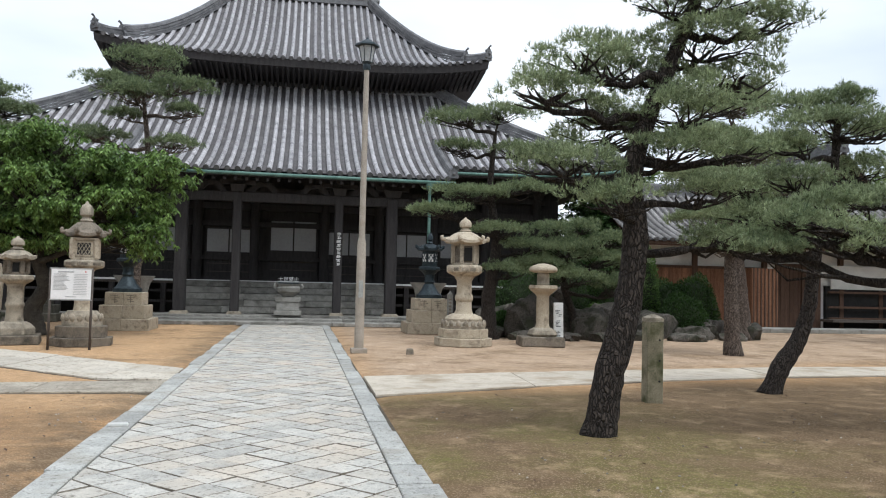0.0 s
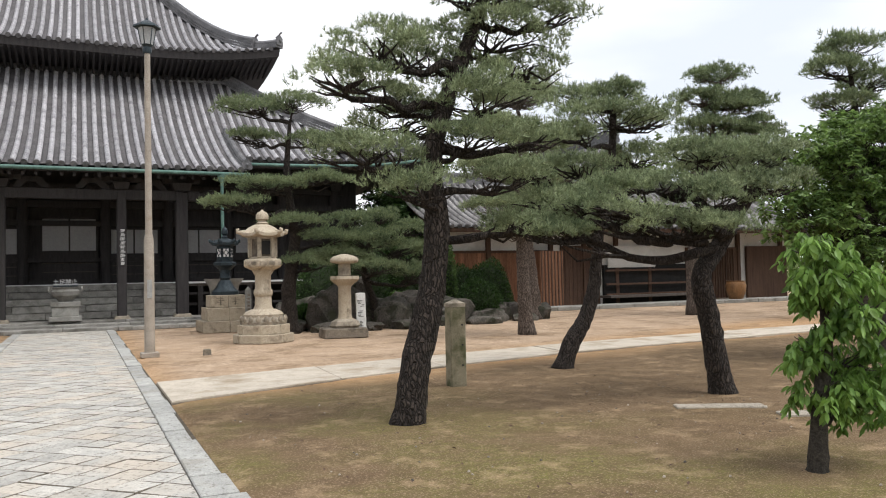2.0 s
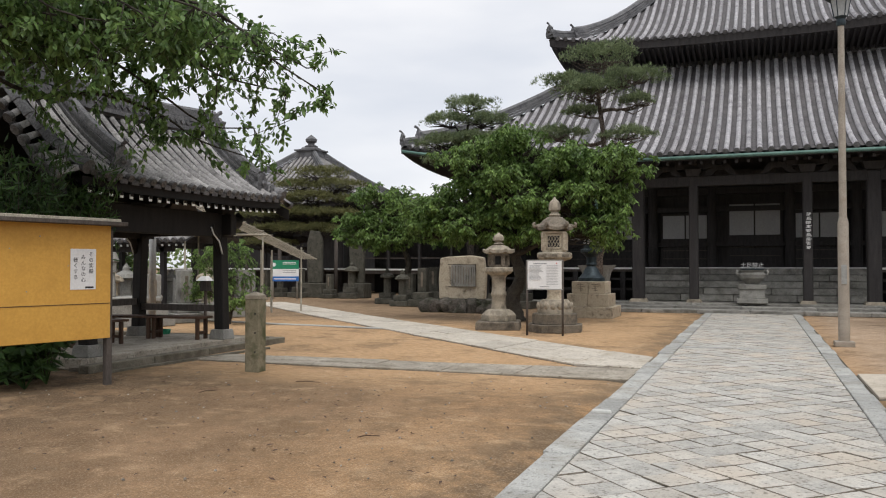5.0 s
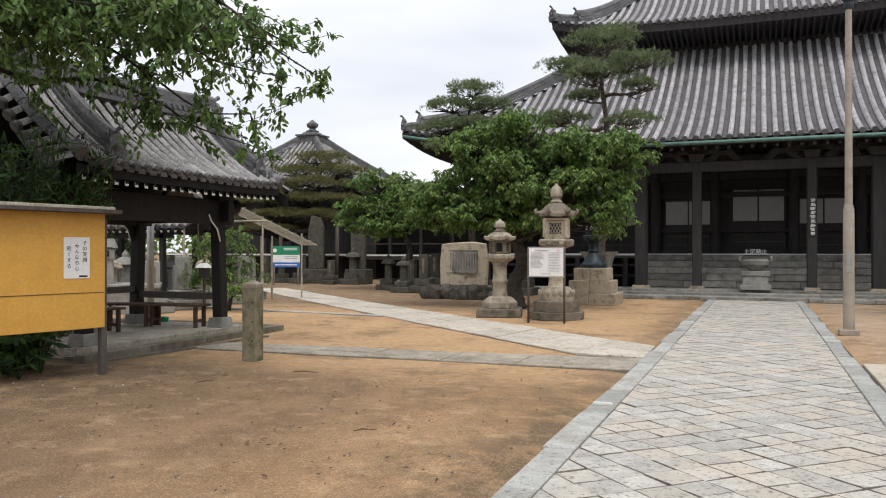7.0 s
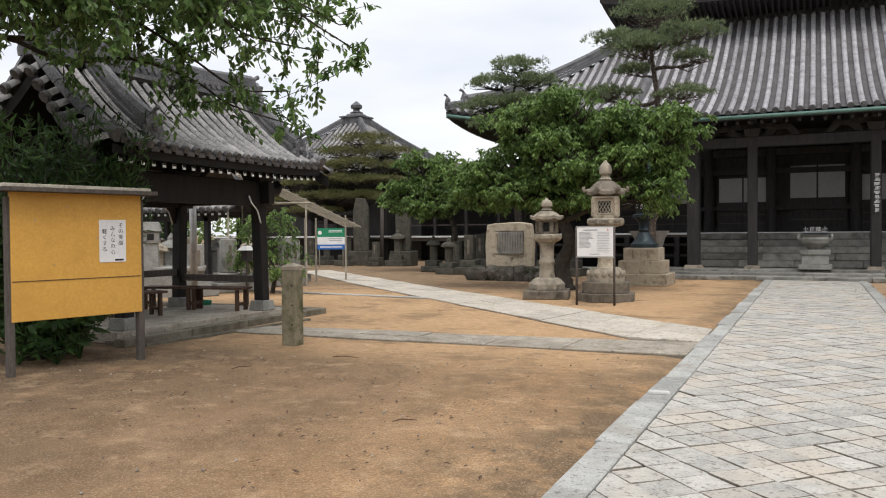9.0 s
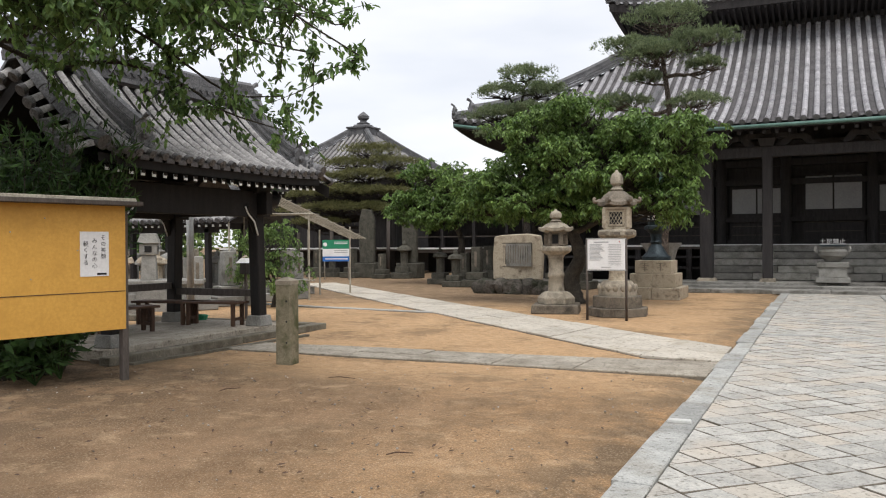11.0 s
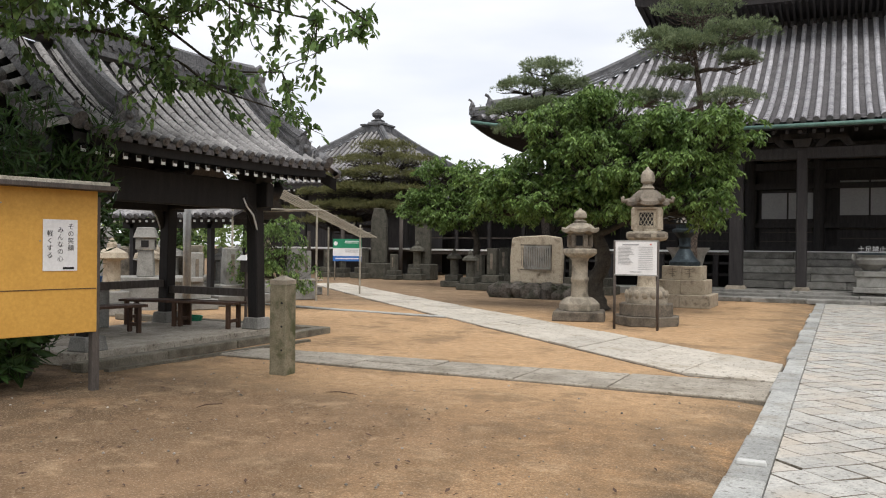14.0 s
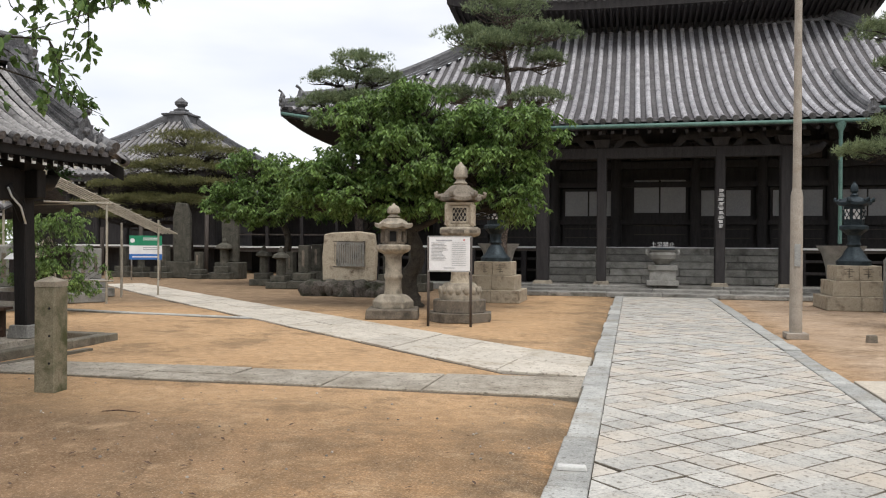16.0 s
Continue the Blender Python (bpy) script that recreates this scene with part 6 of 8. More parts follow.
def pine(trunk, r0, pads, label, per_pad=260, needle=0.10, seed=1, bark=None, green=None, r1=0.05, blades=11, pad_depth=0.9, group="pines", twig=1.0, clumps=1.0):
    """A garden pine: a leaning trunk, limbs out to flat pads of upright needle tufts on twigs. pads: (x, y, z, half width, half height)."""
    rnd = np.random.default_rng(seed)
    pr = random.Random(seed)
    base = Vector(trunk[0])
    tree = thing("pine_tree", (base.x, base.y, 0), label, "pine tree", group)
    o = np.array((base.x, base.y, 0.0))
    line = [tuple(p - Vector(o)) for p in catmull(trunk, 7)]
    radii = [r0 * (1.25 if i == 0 else 1.1 if i == 1 else 1) + (r1 - r0) * (i / (len(line) - 1)) for i in range(len(line))]
    part("trunk", MB().tube(line, radii, 14, 0.09, pr), bark or M_BARK, tree, smooth=True)
    V, F, k = [], [], 0
    tw = MB()
    for x, y, z, hw, hh in pads:
        c = np.array((x, y, z)) - o
        root = on_trunk(line, c[2] - 0.25 * hw - 0.05)
        dist = np.linalg.norm(c - np.array(root))
        lr = min(r0 * 0.5, 0.02 + 0.035 * dist)
        low = c - np.array((0, 0, hh * 0.7))
        ll = limb_line(root, low, rnd, 0.12, 0.09)
        part("limb", MB().tube(catmull(ll, 3), [lr + (lr * 0.35 - lr) * i / (len(ll) * 3 - 3) for i in range(len(ll) * 3 - 2)], 8, 0.1, pr), bark or M_BARK, tree, smooth=True)
        # twigs that fan out below the pad
        nt = max(7, int(14 * hw / 0.5 * twig))
        for _ in range(min(nt, 40)):
            a, q = pr.uniform(0, 6.283), math.sqrt(pr.uniform(0.08, 1))
            e = c + np.array((math.cos(a) * q * hw, math.sin(a) * q * hw * pad_depth, hh * (0.25 - 0.6 * q * q)))
            s = np.array(ll[pr.choice((3, 4, 5))])
            tl = limb_line(s, e, rnd, 0.1, 0.12, 3)
            tw.tube(tl, [0.3 * lr + 0.004, 0.22 * lr + 0.003, 0.15 * lr + 0.003, 0.004], 4)
        m = max(9, int(30 * (hw / 0.5) ** 1.5 * clumps))
        a, q = rnd.uniform(0, 2 * np.pi, m), np.sqrt(rnd.uniform(0, 1, m))
        lump = 1 + 0.22 * np.sin(a * 3 + pr.uniform(0, 6)) + 0.14 * np.sin(a * 7 + pr.uniform(0, 6))
        cc = np.stack([np.cos(a) * q * hw * lump, np.sin(a) * q * hw * pad_depth * lump, hh * (0.75 - 0.95 * q ** 2.4) + rnd.normal(0, 0.2 * hh, m)], 1)
        rc = (0.085 + 0.055 * hw / 0.5) * rnd.uniform(0.75, 1.25, m)
        k1 = max(6, int(per_pad / 26))
        u = rnd.normal(0, 1, (m, k1, 3))
        u[..., 2] = np.abs(u[..., 2]) - 0.22
        u /= np.linalg.norm(u, axis=2, keepdims=True)
        pos = (cc[:, None] + u * rc[:, None, None] * rnd.uniform(0.55, 1.0, (m, k1, 1)) * np.array((1.15, 1.15, 0.75))).reshape(-1, 3) + c
        dirs = (u * 0.75 + np.array((0, 0, 0.6))).reshape(-1, 3)
        dirs /= np.linalg.norm(dirs, axis=1, keepdims=True)
        v, f = fans(pos, dirs, rnd, blades, needle, needle * 0.13, 0.55)
        V.append(v)
        F.append(f + k)
        k += len(v)
        # upright candle shoots
        pick = np.arange(0, len(pos), 11)
        cd = np.tile(np.array((0, 0, 1.0)), (len(pick), 1)) + rnd.normal(0, 0.12, (len(pick), 3))
        v, f = fans(pos[pick] + cd * needle * 0.3, cd, rnd, 5, needle * 1.2, needle * 0.13, 0.12)
        V.append(v)
        F.append(f + k)
        k += len(v)
    tagged(part("twig_mass", tw, bark or M_BARK, tree), kind="stuff")
    crown = new("crown", fast_mesh("crown", np.concatenate(V), np.concatenate(F), green or M_NEEDLE))
    crown.parent = tree
    return tree


# pines of the east garden
pine(((3.03, 7.67, -0.05), (3.12, 7.67, 0.55), (3.33, 7.7, 1.32), (3.42, 7.72, 2.02), (3.38, 7.75, 2.55), (3.5, 7.8, 3.1), (3.8, 7.85, 3.8), (4.07, 7.9, 4.4), (4.3, 7.9, 5.1)), 0.17,
     ((2.35, 7.5, 3.42, 0.48, 0.14), (2.85, 7.7, 3.85, 0.55, 0.2), (3.4, 8.0, 3.85, 0.5, 0.2), (3.95, 7.5, 3.35, 0.62, 0.2), (2.6, 7.6, 2.72, 0.58, 0.17), (4.25, 7.9, 4.15, 0.72, 0.24),
      (4.75, 8.0, 3.85, 0.45, 0.14), (4.3, 7.9, 4.75, 0.7, 0.26), (4.3, 7.9, 5.3, 0.6, 0.25), (3.0, 7.3, 2.35, 0.42, 0.14), (4.1, 7.5, 2.5, 0.4, 0.13), (3.2, 8.2, 3.2, 0.5, 0.16), (4.5, 7.8, 2.05, 0.42, 0.14), (4.6, 7.7, 3.0, 0.4, 0.14), (3.7, 7.4, 2.9, 0.45, 0.15), (3.0, 7.9, 3.35, 0.45, 0.15), (4.0, 8.1, 3.75, 0.5, 0.17), (4.95, 7.9, 4.45, 0.5, 0.17), (3.75, 7.6, 4.5, 0.45, 0.16)),
     "leaning black pine with scaly dark trunk in garden earth", 640, 0.07, 11, r1=0.06, blades=8, clumps=0.92)
pine(((6.85, 10.66, -0.05), (7.05, 10.66, 0.4), (7.32, 10.66, 0.78), (7.48, 10.66, 1.2), (7.55, 10.66, 1.65), (7.7, 10.7, 2.4), (7.93, 10.7, 3.28), (8.0, 10.7, 4.1)), 0.15,
     ((8.05, 10.7, 4.42, 0.55, 0.16), (7.95, 10.6, 4.0, 0.95, 0.22), (7.05, 10.5, 3.65, 0.5, 0.15), (7.1, 10.5, 3.15, 0.6, 0.17), (6.5, 10.4, 2.6, 0.6, 0.16), (7.4, 10.3, 2.7, 0.6, 0.17), (6.1, 10.5, 2.2, 0.5, 0.15), (8.5, 10.8, 3.4, 0.6, 0.18), (8.3, 10.5, 2.9, 0.5, 0.16), (6.9, 10.3, 2.15, 0.5, 0.14), (8.7, 10.8, 4.0, 0.5, 0.15), (7.4, 10.9, 4.35, 0.5, 0.14), (6.0, 10.3, 3.0, 0.45, 0.13)),
     "black pine with curving trunk and cloud-trimmed pads", 560, 0.075, 12, green=M_NEEDLE, blades=9, clumps=1.1)
pine(((7.08, 7.5, -0.05), (6.98, 7.5, 0.5), (6.88, 7.5, 1.0), (6.8, 7.5, 1.42), (7.1, 7.55, 1.72), (7.47, 7.6, 2.15), (7.75, 7.6, 2.45)), 0.15,
     ((5.35, 7.4, 2.12, 0.55, 0.18), (6.2, 7.3, 1.98, 0.62, 0.17), (6.9, 7.4, 2.35, 0.6, 0.18), (7.5, 7.5, 2.5, 0.6, 0.18), (7.6, 7.7, 2.85, 0.6, 0.18), (8.15, 7.7, 3.05, 0.42, 0.15), (4.75, 7.4, 1.9, 0.38, 0.13), (6.3, 7.6, 2.5, 0.45, 0.14), (7.1, 7.8, 2.95, 0.5, 0.15), (5.7, 7.7, 2.45, 0.4, 0.13), (8.2, 7.6, 2.6, 0.5, 0.15), (6.8, 7.2, 2.0, 0.4, 0.13), (5.0, 7.5, 2.25, 0.35, 0.12), (8.5, 7.8, 3.0, 0.35, 0.13)),
     "low spreading black pine with horizontal limbs, trimmed flat", 640, 0.065, 13, r1=0.08, blades=9, clumps=1.1)
pine(((10.0, 17.0, -0.05), (9.93, 17.0, 1.2), (9.9, 17, 2.4), (9.82, 17, 3.8), (9.9, 17, 5.4)), 0.2,
     ((9.9, 17, 5.9, 0.9, 0.25), (9.2, 17, 5.1, 0.8, 0.2), (10.5, 17, 4.7, 0.9, 0.22), (9.0, 16.7, 4.1, 0.8, 0.2), (10.3, 16.8, 3.8, 0.8, 0.2), (9.1, 16.7, 3.1, 0.7, 0.18), (10.6, 17.2, 2.9, 0.7, 0.18), (9.7, 16.6, 2.5, 0.7, 0.18)),
     "straight pale-barked pine on the sandy court", 420, 0.12, 14, bark=M_BARK_PALE, blades=7)
pine(((13.5, 22.6, -0.05), (13.45, 22.6, 1.5), (13.3, 22.6, 3.2), (13.2, 22.7, 5.0), (13.3, 22.7, 6.8)), 0.36,
     ((13.3, 22.7, 7.3, 1.3, 0.35), (12.2, 22.4, 6.2, 1.2, 0.3), (14.5, 22.6, 6.0, 1.3, 0.3), (12.0, 22.2, 4.9, 1.2, 0.28), (14.7, 22.4, 4.7, 1.2, 0.28), (12.6, 22.0, 3.8, 1.1, 0.25), (14.2, 22.2, 3.6, 1.0, 0.25)),
     "thick pale-barked pine behind the garden rocks", 330, 0.15, 15, bark=M_BARK_PALE, green=M_NEEDLE_DARK, blades=7)
pine(((18.7, 20.7, -0.05), (18.7, 20.7, 2), (19.4, 20.8, 4), (20.1, 20.8, 7.6)), 0.24,
     ((20.2, 20.8, 8.2, 1.0, 0.3), (19.2, 20.6, 7.3, 0.95, 0.26), (21.3, 20.8, 7.4, 1.0, 0.28), (20.3, 20.4, 7.0, 1.0, 0.28), (21.9, 20.6, 6.6, 0.8, 0.24), (19.4, 20.5, 6.3, 1.1, 0.28), (21.0, 20.4, 6.1, 1.1, 0.28), (19.8, 20.3, 5.4, 1.2, 0.3), (21.6, 20.5, 5.2, 1.0, 0.28), (20.6, 20.2, 4.6, 1.1, 0.28), (18.9, 20.5, 4.9, 0.9, 0.24)),
     "tall trimmed pine beside the east wing", 330, 0.15, 16, bark=M_BARK_PALE, green=M_NEEDLE_DARK, blades=7)
pine(((20.6, 15.9, -0.05), (20.5, 15.9, 3), (20.8, 16, 5.5), (20.6, 16, 7.4)), 0.24,
     ((20.6, 16, 7.9, 1.0, 0.32), (19.8, 15.9, 7.2, 0.9, 0.28), (21.6, 16, 7.0, 1.0, 0.3), (20.0, 15.8, 6.2, 0.9, 0.26), (21.4, 16, 5.8, 1.0, 0.26)),
     "tall slender pine with open crown at the garden's edge", 300, 0.15, 17, green=M_NEEDLE_DARK, blades=7)
pine(((5.25, 21.6, -0.05), (5.2, 21.6, 1.2), (5.4, 21.6, 2.6), (5.2, 21.6, 4.2), (5.3, 21.6, 5.8)), 0.24,
     ((4.1, 21.5, 6.1, 0.85, 0.17), (5.4, 21.6, 6.35, 0.9, 0.2), (4.2, 21.4, 5.3, 0.7, 0.15), (5.9, 21.5, 5.3, 0.8, 0.18), (3.75, 21.3, 3.5, 0.8, 0.16), (4.5, 21.3, 4.0, 1.0, 0.17), (6.1, 21.4, 4.2, 0.8, 0.17), (5.3, 21.2, 3.0, 0.8, 0.16), (6.3, 21.4, 2.6, 0.8, 0.2), (5.7, 21.3, 1.9, 0.7, 0.22)),
     "layered dark pine trained in flat tiers before the hall", 450, 0.10, 18, green=M_NEEDLE_DARK, blades=7)
pine(((7.9, 22.1, -0.05), (7.8, 22.0, 0.8), (7.5, 21.9, 1.6), (7.6, 21.8, 2.4), (7.9, 21.8, 3.1)), 0.13,
     ((6.6, 21.4, 2.15, 0.8, 0.26), (7.3, 21.3, 2.55, 0.85, 0.3), (6.9, 21.4, 3.05, 0.65, 0.24), (8.3, 21.5, 2.3, 0.8, 0.28), (8.8, 21.6, 2.85, 0.7, 0.24), (7.8, 21.5, 3.2, 0.6, 0.24), (7.5, 21.1, 1.75, 0.8, 0.24), (9.3, 21.7, 2.2, 0.7, 0.24), (9.0, 21.4, 1.6, 0.7, 0.24)),
     "low bushy pine spreading over the rock garden", 420, 0.10, 22, green=M_NEEDLE_DARK, blades=8, pad_depth=0.8)
# pines west of the path
pine(((-4.72, 24.99, -0.05), (-4.89, 24.99, 1.51), (-4.6, 24.88, 3.44), (-4.66, 24.77, 5.38), (-4.83, 24.65, 6.98)), 0.17,
     ((-4.72, 24.65, 8, 1.03, 0.32), (-5.74, 24.54, 7.26, 0.85, 0.23), (-3.8, 24.65, 7.26, 0.85, 0.27), (-4.94, 24.2, 6.86, 1.03, 0.25), (-3.58, 24.65, 6.52, 0.57, 0.18), (-6.08, 24.54, 5.61, 0.85, 0.21), (-3.92, 24.65, 5.5, 0.8, 0.19), (-5.29, 24.65, 6.29, 0.57, 0.16)),
     "tall dark pine with layered rounded crown before the hall roof", 420, 0.11, 19, bark=M_BARK_PALE, green=M_NEEDLE_DARK, blades=7)
pine(((-9.55, 26.47, -0.05), (-9.67, 26.47, 2.1), (-9.91, 26.47, 4.46), (-9.79, 26.47, 6.35)), 0.16,
     ((-9.67, 26.47, 7.17, 0.89, 0.26), (-10.5, 26.35, 6.64, 0.83, 0.24), (-9.08, 26.35, 6.58, 0.83, 0.24), (-10.62, 26.24, 5.87, 0.89, 0.26), (-9.44, 26.24, 5.87, 0.94, 0.26), (-8.37, 26.35, 6.05, 0.59, 0.18), (-10.85, 26.35, 5.28, 0.59, 0.18)),
     "dark rounded pine rising behind the leafy tree", 420, 0.11, 20, green=M_NEEDLE_DARK, blades=7)
pine(((-21.6, 36, -0.05), (-21.5, 36, 1.5), (-21.7, 36, 3), (-21.5, 36, 5.5)), 0.35,
     ((-21.4, 36, 6.3, 1.5, 0.28), (-22.6, 35.8, 5.7, 1.4, 0.26), (-20.3, 35.8, 5.6, 1.5, 0.26), (-23.4, 35.5, 4.9, 1.5, 0.25), (-21.5, 35.2, 5.0, 1.6, 0.25), (-19.4, 35.6, 4.8, 1.3, 0.24), (-24.4, 35.4, 4.1, 1.4, 0.24), (-22.4, 35, 4.2, 1.7, 0.25), (-20.2, 35, 4.1, 1.6, 0.25), (-25.3, 35.4, 3.3, 1.4, 0.24), (-23.2, 35, 3.4, 1.6, 0.25), (-21.0, 34.8, 3.3, 1.5, 0.25), (-24.0, 35, 2.7, 1.4, 0.22)),
     "broad olive pine trimmed in many tiers, limbs on props", 330, 0.13, 21, green=M_NEEDLE_OLIVE, blades=7, clumps=0.7, pad_depth=1.0)
for x, y, h in ((-19.6, 34.4, 2.9), (-18.4, 34.6, 2.6), (-22.6, 34.0, 2.6), (-24.8, 34.3, 2.2), (-20.9, 34.0, 2.7)):
    solo("prop_post", MB().tube([(0, 0, -0.1), (0.03, 0, h)], 0.09, 8), M_WOOD_GREY, (x, y, 0), "grey timber prop under the broad pine", "prop", "pine props", smooth=True)


def leafy(trunk, r0, blobs, label, n, ln, wd, seed, green, droop=0.45, bark=None, group="", name="leafy_tree", category="tree", splits=None):
    """A broadleaf tree: trunk, limbs, twigs and hanging sprays of leaves in uneven clouds."""
    rnd = np.random.default_rng(seed)
    pr = random.Random(seed)
    base = Vector(trunk[0])
    tree = thing(name, (base.x, base.y, 0), label, category, group)
    o = np.array((base.x, base.y, 0.0))
    line = [tuple(p - Vector(o)) for p in catmull(trunk, 6)]
    part("trunk", MB().tube(line, [r0 * (1.3 if i == 0 else 1) * (1 - 0.6 * i / len(line)) for i in range(len(line))], 12, 0.12, pr), bark or M_BARK_GREY, tree, smooth=True)
    tw = MB()
    P, D = [], []
    vol = sum(b[3] * b[4] * b[5] for b in blobs)
    for x, y, z, rx, ry, rz in blobs:
        c = np.array((x, y, z)) - o
        root = on_trunk(line, c[2] - rz)
        lr = max(0.015, r0 * 0.4)
        ll = limb_line(root, c - np.array((0, 0, rz * 0.3)), rnd, -0.1, 0.1)
        part("limb", MB().tube(catmull(ll, 3), [lr * (1 - 0.7 * i / (len(ll) * 3 - 3)) for i in range(len(ll) * 3 - 2)], 7, 0.1, pr), bark or M_BARK_GREY, tree, smooth=True)
        k = int(n * rx * ry * rz / vol)
        sprays = max(6, k // 12)
        sub = 20
        cu = rnd.normal(0, 1, (sub, 3))
        cu /= np.linalg.norm(cu, axis=1, keepdims=True)
        cu *= rnd.uniform(0.55, 1.0, (sub, 1))
        pick = rnd.integers(0, sub, sprays)
        u = rnd.normal(0, 1, (sprays, 3))
        u[:, 2] += 0.35
        u /= np.linalg.norm(u, axis=1, keepdims=True)
        sp = c + (cu[pick] * 0.85 + u * np.array((1, 1, 0.75)) * rnd.uniform(0.12, 0.36, (sprays, 1))) * np.array((rx, ry, rz))
        for i in range(0, sprays, 2):
            tw.tube(limb_line(ll[pr.choice((2, 3, 4, 5))], tuple(sp[i]), rnd, 0.05, 0.08, 3), [lr * 0.22, lr * 0.16, lr * 0.1, 0.004], 4)
        out = u * np.array((1, 1, 0.5))
        for i in range(sprays):
            m = 12
            t = rnd.uniform(0, 1, (m, 1))
            axis = out[i] * 0.8 + np.array((0, 0, -droop)) + rnd.normal(0, 0.25, 3)
            axis /= np.linalg.norm(axis)
            sl = ln * 1.5
            p = sp[i] + axis * t * sl + rnd.normal(0, ln * 0.12, (m, 3))
            turn = rnd.uniform(0, 2 * np.pi, m)
            P.append(p)
            D.append(axis * 0.45 + np.stack([np.cos(turn), np.sin(turn), rnd.normal(-droop, 0.25, m)], 1))
    tagged(part("twig_mass", tw, bark or M_BARK_GREY, tree), kind="stuff")
    v, f = leaf_ovals(np.concatenate(P), np.concatenate(D), rnd, ln, wd)
    crown = new("crown", fast_mesh("crown", v, f, green))
    crown.parent = tree
    return tree


leafy(((-6.4, 21.2, -0.05), (-6.55, 21.2, 0.6), (-6.3, 21.2, 1.2), (-6.5, 21.2, 2.0), (-6.3, 21.2, 3.0)), 0.24,
      ((-8.8, 21.2, 3.2, 1.2, 1.2, 0.9), (-7.7, 21.0, 4.4, 1.25, 1.2, 0.8), (-6.3, 21.2, 4.75, 1.3, 1.3, 0.75), (-4.9, 21.1, 4.35, 1.1, 1.2, 0.7), (-3.8, 20.9, 3.9, 1.1, 1.1, 0.9), (-6.6, 20.6, 3.5, 1.6, 1.2, 0.9), (-5.0, 20.6, 3.2, 1.3, 1.1, 0.9), (-7.9, 20.8, 2.8, 1.2, 1.0, 0.7), (-3.7, 20.9, 2.6, 0.8, 0.8, 0.7), (-9.3, 21.3, 2.7, 0.7, 0.8, 0.6), (-6.3, 21.0, 2.5, 1.3, 1.0, 0.5)),
      "spreading tree with fresh green drooping leaves behind the lanterns", 50000, 0.135, 0.05, 31, M_LEAF, 0.65)
leafy(((-13.3, 29.0, -0.05), (-13.4, 29, 0.8), (-13.2, 29, 1.6), (-13.6, 29, 2.6)), 0.2,
      ((-14.4, 29, 4.2, 1.3, 1.2, 0.8), (-13.2, 29, 3.7, 1.3, 1.2, 0.9), (-15.5, 28.8, 3.3, 1.2, 1.1, 0.9), (-12.4, 28.8, 3.1, 1.1, 1.1, 0.9), (-14.0, 28.6, 2.8, 1.5, 1.1, 0.7)),
      "rounded green tree beside the slab path", 20000, 0.15, 0.058, 32, M_LEAF, 0.6)
leafy(((-11.2, 31.5, -0.05), (-11.2, 31.5, 1.5), (-11.0, 31.5, 3.0)), 0.16,
      ((-11.2, 31.3, 3.9, 1.4, 1.2, 1.1), (-12.4, 31.2, 3.2, 1.2, 1.1, 0.9), (-10.2, 31.2, 2.9, 1.2, 1.1, 1.0)),
      "green tree between the monument and the hall", 7000, 0.16, 0.07, 33, M_LEAF_DARK, 0.4)
leafy(((-23.8, 30.0, -0.05), (-23.8, 30, 1.2), (-24, 30, 2.4)), 0.18, ((-24, 30, 5.2, 1.6, 1.5, 1.6), (-23.2, 30, 6.6, 1.2, 1.2, 1.1), (-25, 30, 3.8, 1.5, 1.3, 1.2)),
      "dark tree standing behind the shelter", 7000, 0.2, 0.08, 34, M_LEAF_DARK, 0.2)
leafy(((-13.1, 17.3, -0.05), (-13.0, 17.3, 0.5), (-13.2, 17.3, 1.1)), 0.06, ((-13.1, 17.3, 1.5, 1.0, 0.9, 0.8), (-12.5, 17.1, 0.9, 0.7, 0.7, 0.6), (-13.8, 17.4, 1.1, 0.7, 0.7, 0.7)),
      "weeping green shrub tied within the bamboo trellis", 7000, 0.09, 0.025, 35, M_LEAF, 0.8, name="weeping_shrub", category="shrub")
# east side: sapling, dense trees, clipped shrubs
leafy(((4.9, 4.33, -0.05), (4.94, 4.33, 0.4), (5.04, 4.33, 0.9), (5.06, 4.35, 1.4)), 0.075,
      ((5.1, 4.33, 1.68, 0.3, 0.28, 0.14), (4.96, 4.3, 1.42, 0.27, 0.26, 0.16), (5.32, 4.35, 1.42, 0.28, 0.28, 0.16), (5.14, 4.3, 1.12, 0.32, 0.28, 0.18), (5.36, 4.3, 0.8, 0.28, 0.26, 0.18), (4.9, 4.35, 0.92, 0.2, 0.2, 0.14), (5.1, 4.3, 0.66, 0.26, 0.22, 0.14), (5.28, 4.3, 0.48, 0.24, 0.22, 0.14), (4.9, 4.3, 0.6, 0.2, 0.2, 0.12)),
      "young tree with large bright drooping leaves", 3400, 0.105, 0.04, 36, M_LEAF_BRIGHT, 0.9, name="sapling")
leafy(((12.3, 9.2, -0.05), (12.3, 9.2, 0.9), (12.0, 9.2, 1.8), (12.2, 9.2, 2.8)), 0.14,
      ((11.6, 9.3, 3.2, 1.0, 1.0, 0.8), (11.2, 9.4, 3.45, 0.75, 0.75, 0.6), (10.5, 9.5, 2.5, 0.65, 0.65, 0.55), (12.6, 9.2, 3.4, 1.2, 1.2, 0.9), (11.2, 9.4, 2.3, 0.9, 0.9, 0.7), (12.4, 9.0, 2.3, 1.1, 1.0, 0.8), (11.6, 9.0, 1.6, 0.8, 0.8, 0.5)),
      "dense green tree at the garden's edge", 17000, 0.12, 0.05, 37, M_LEAF, 0.3)
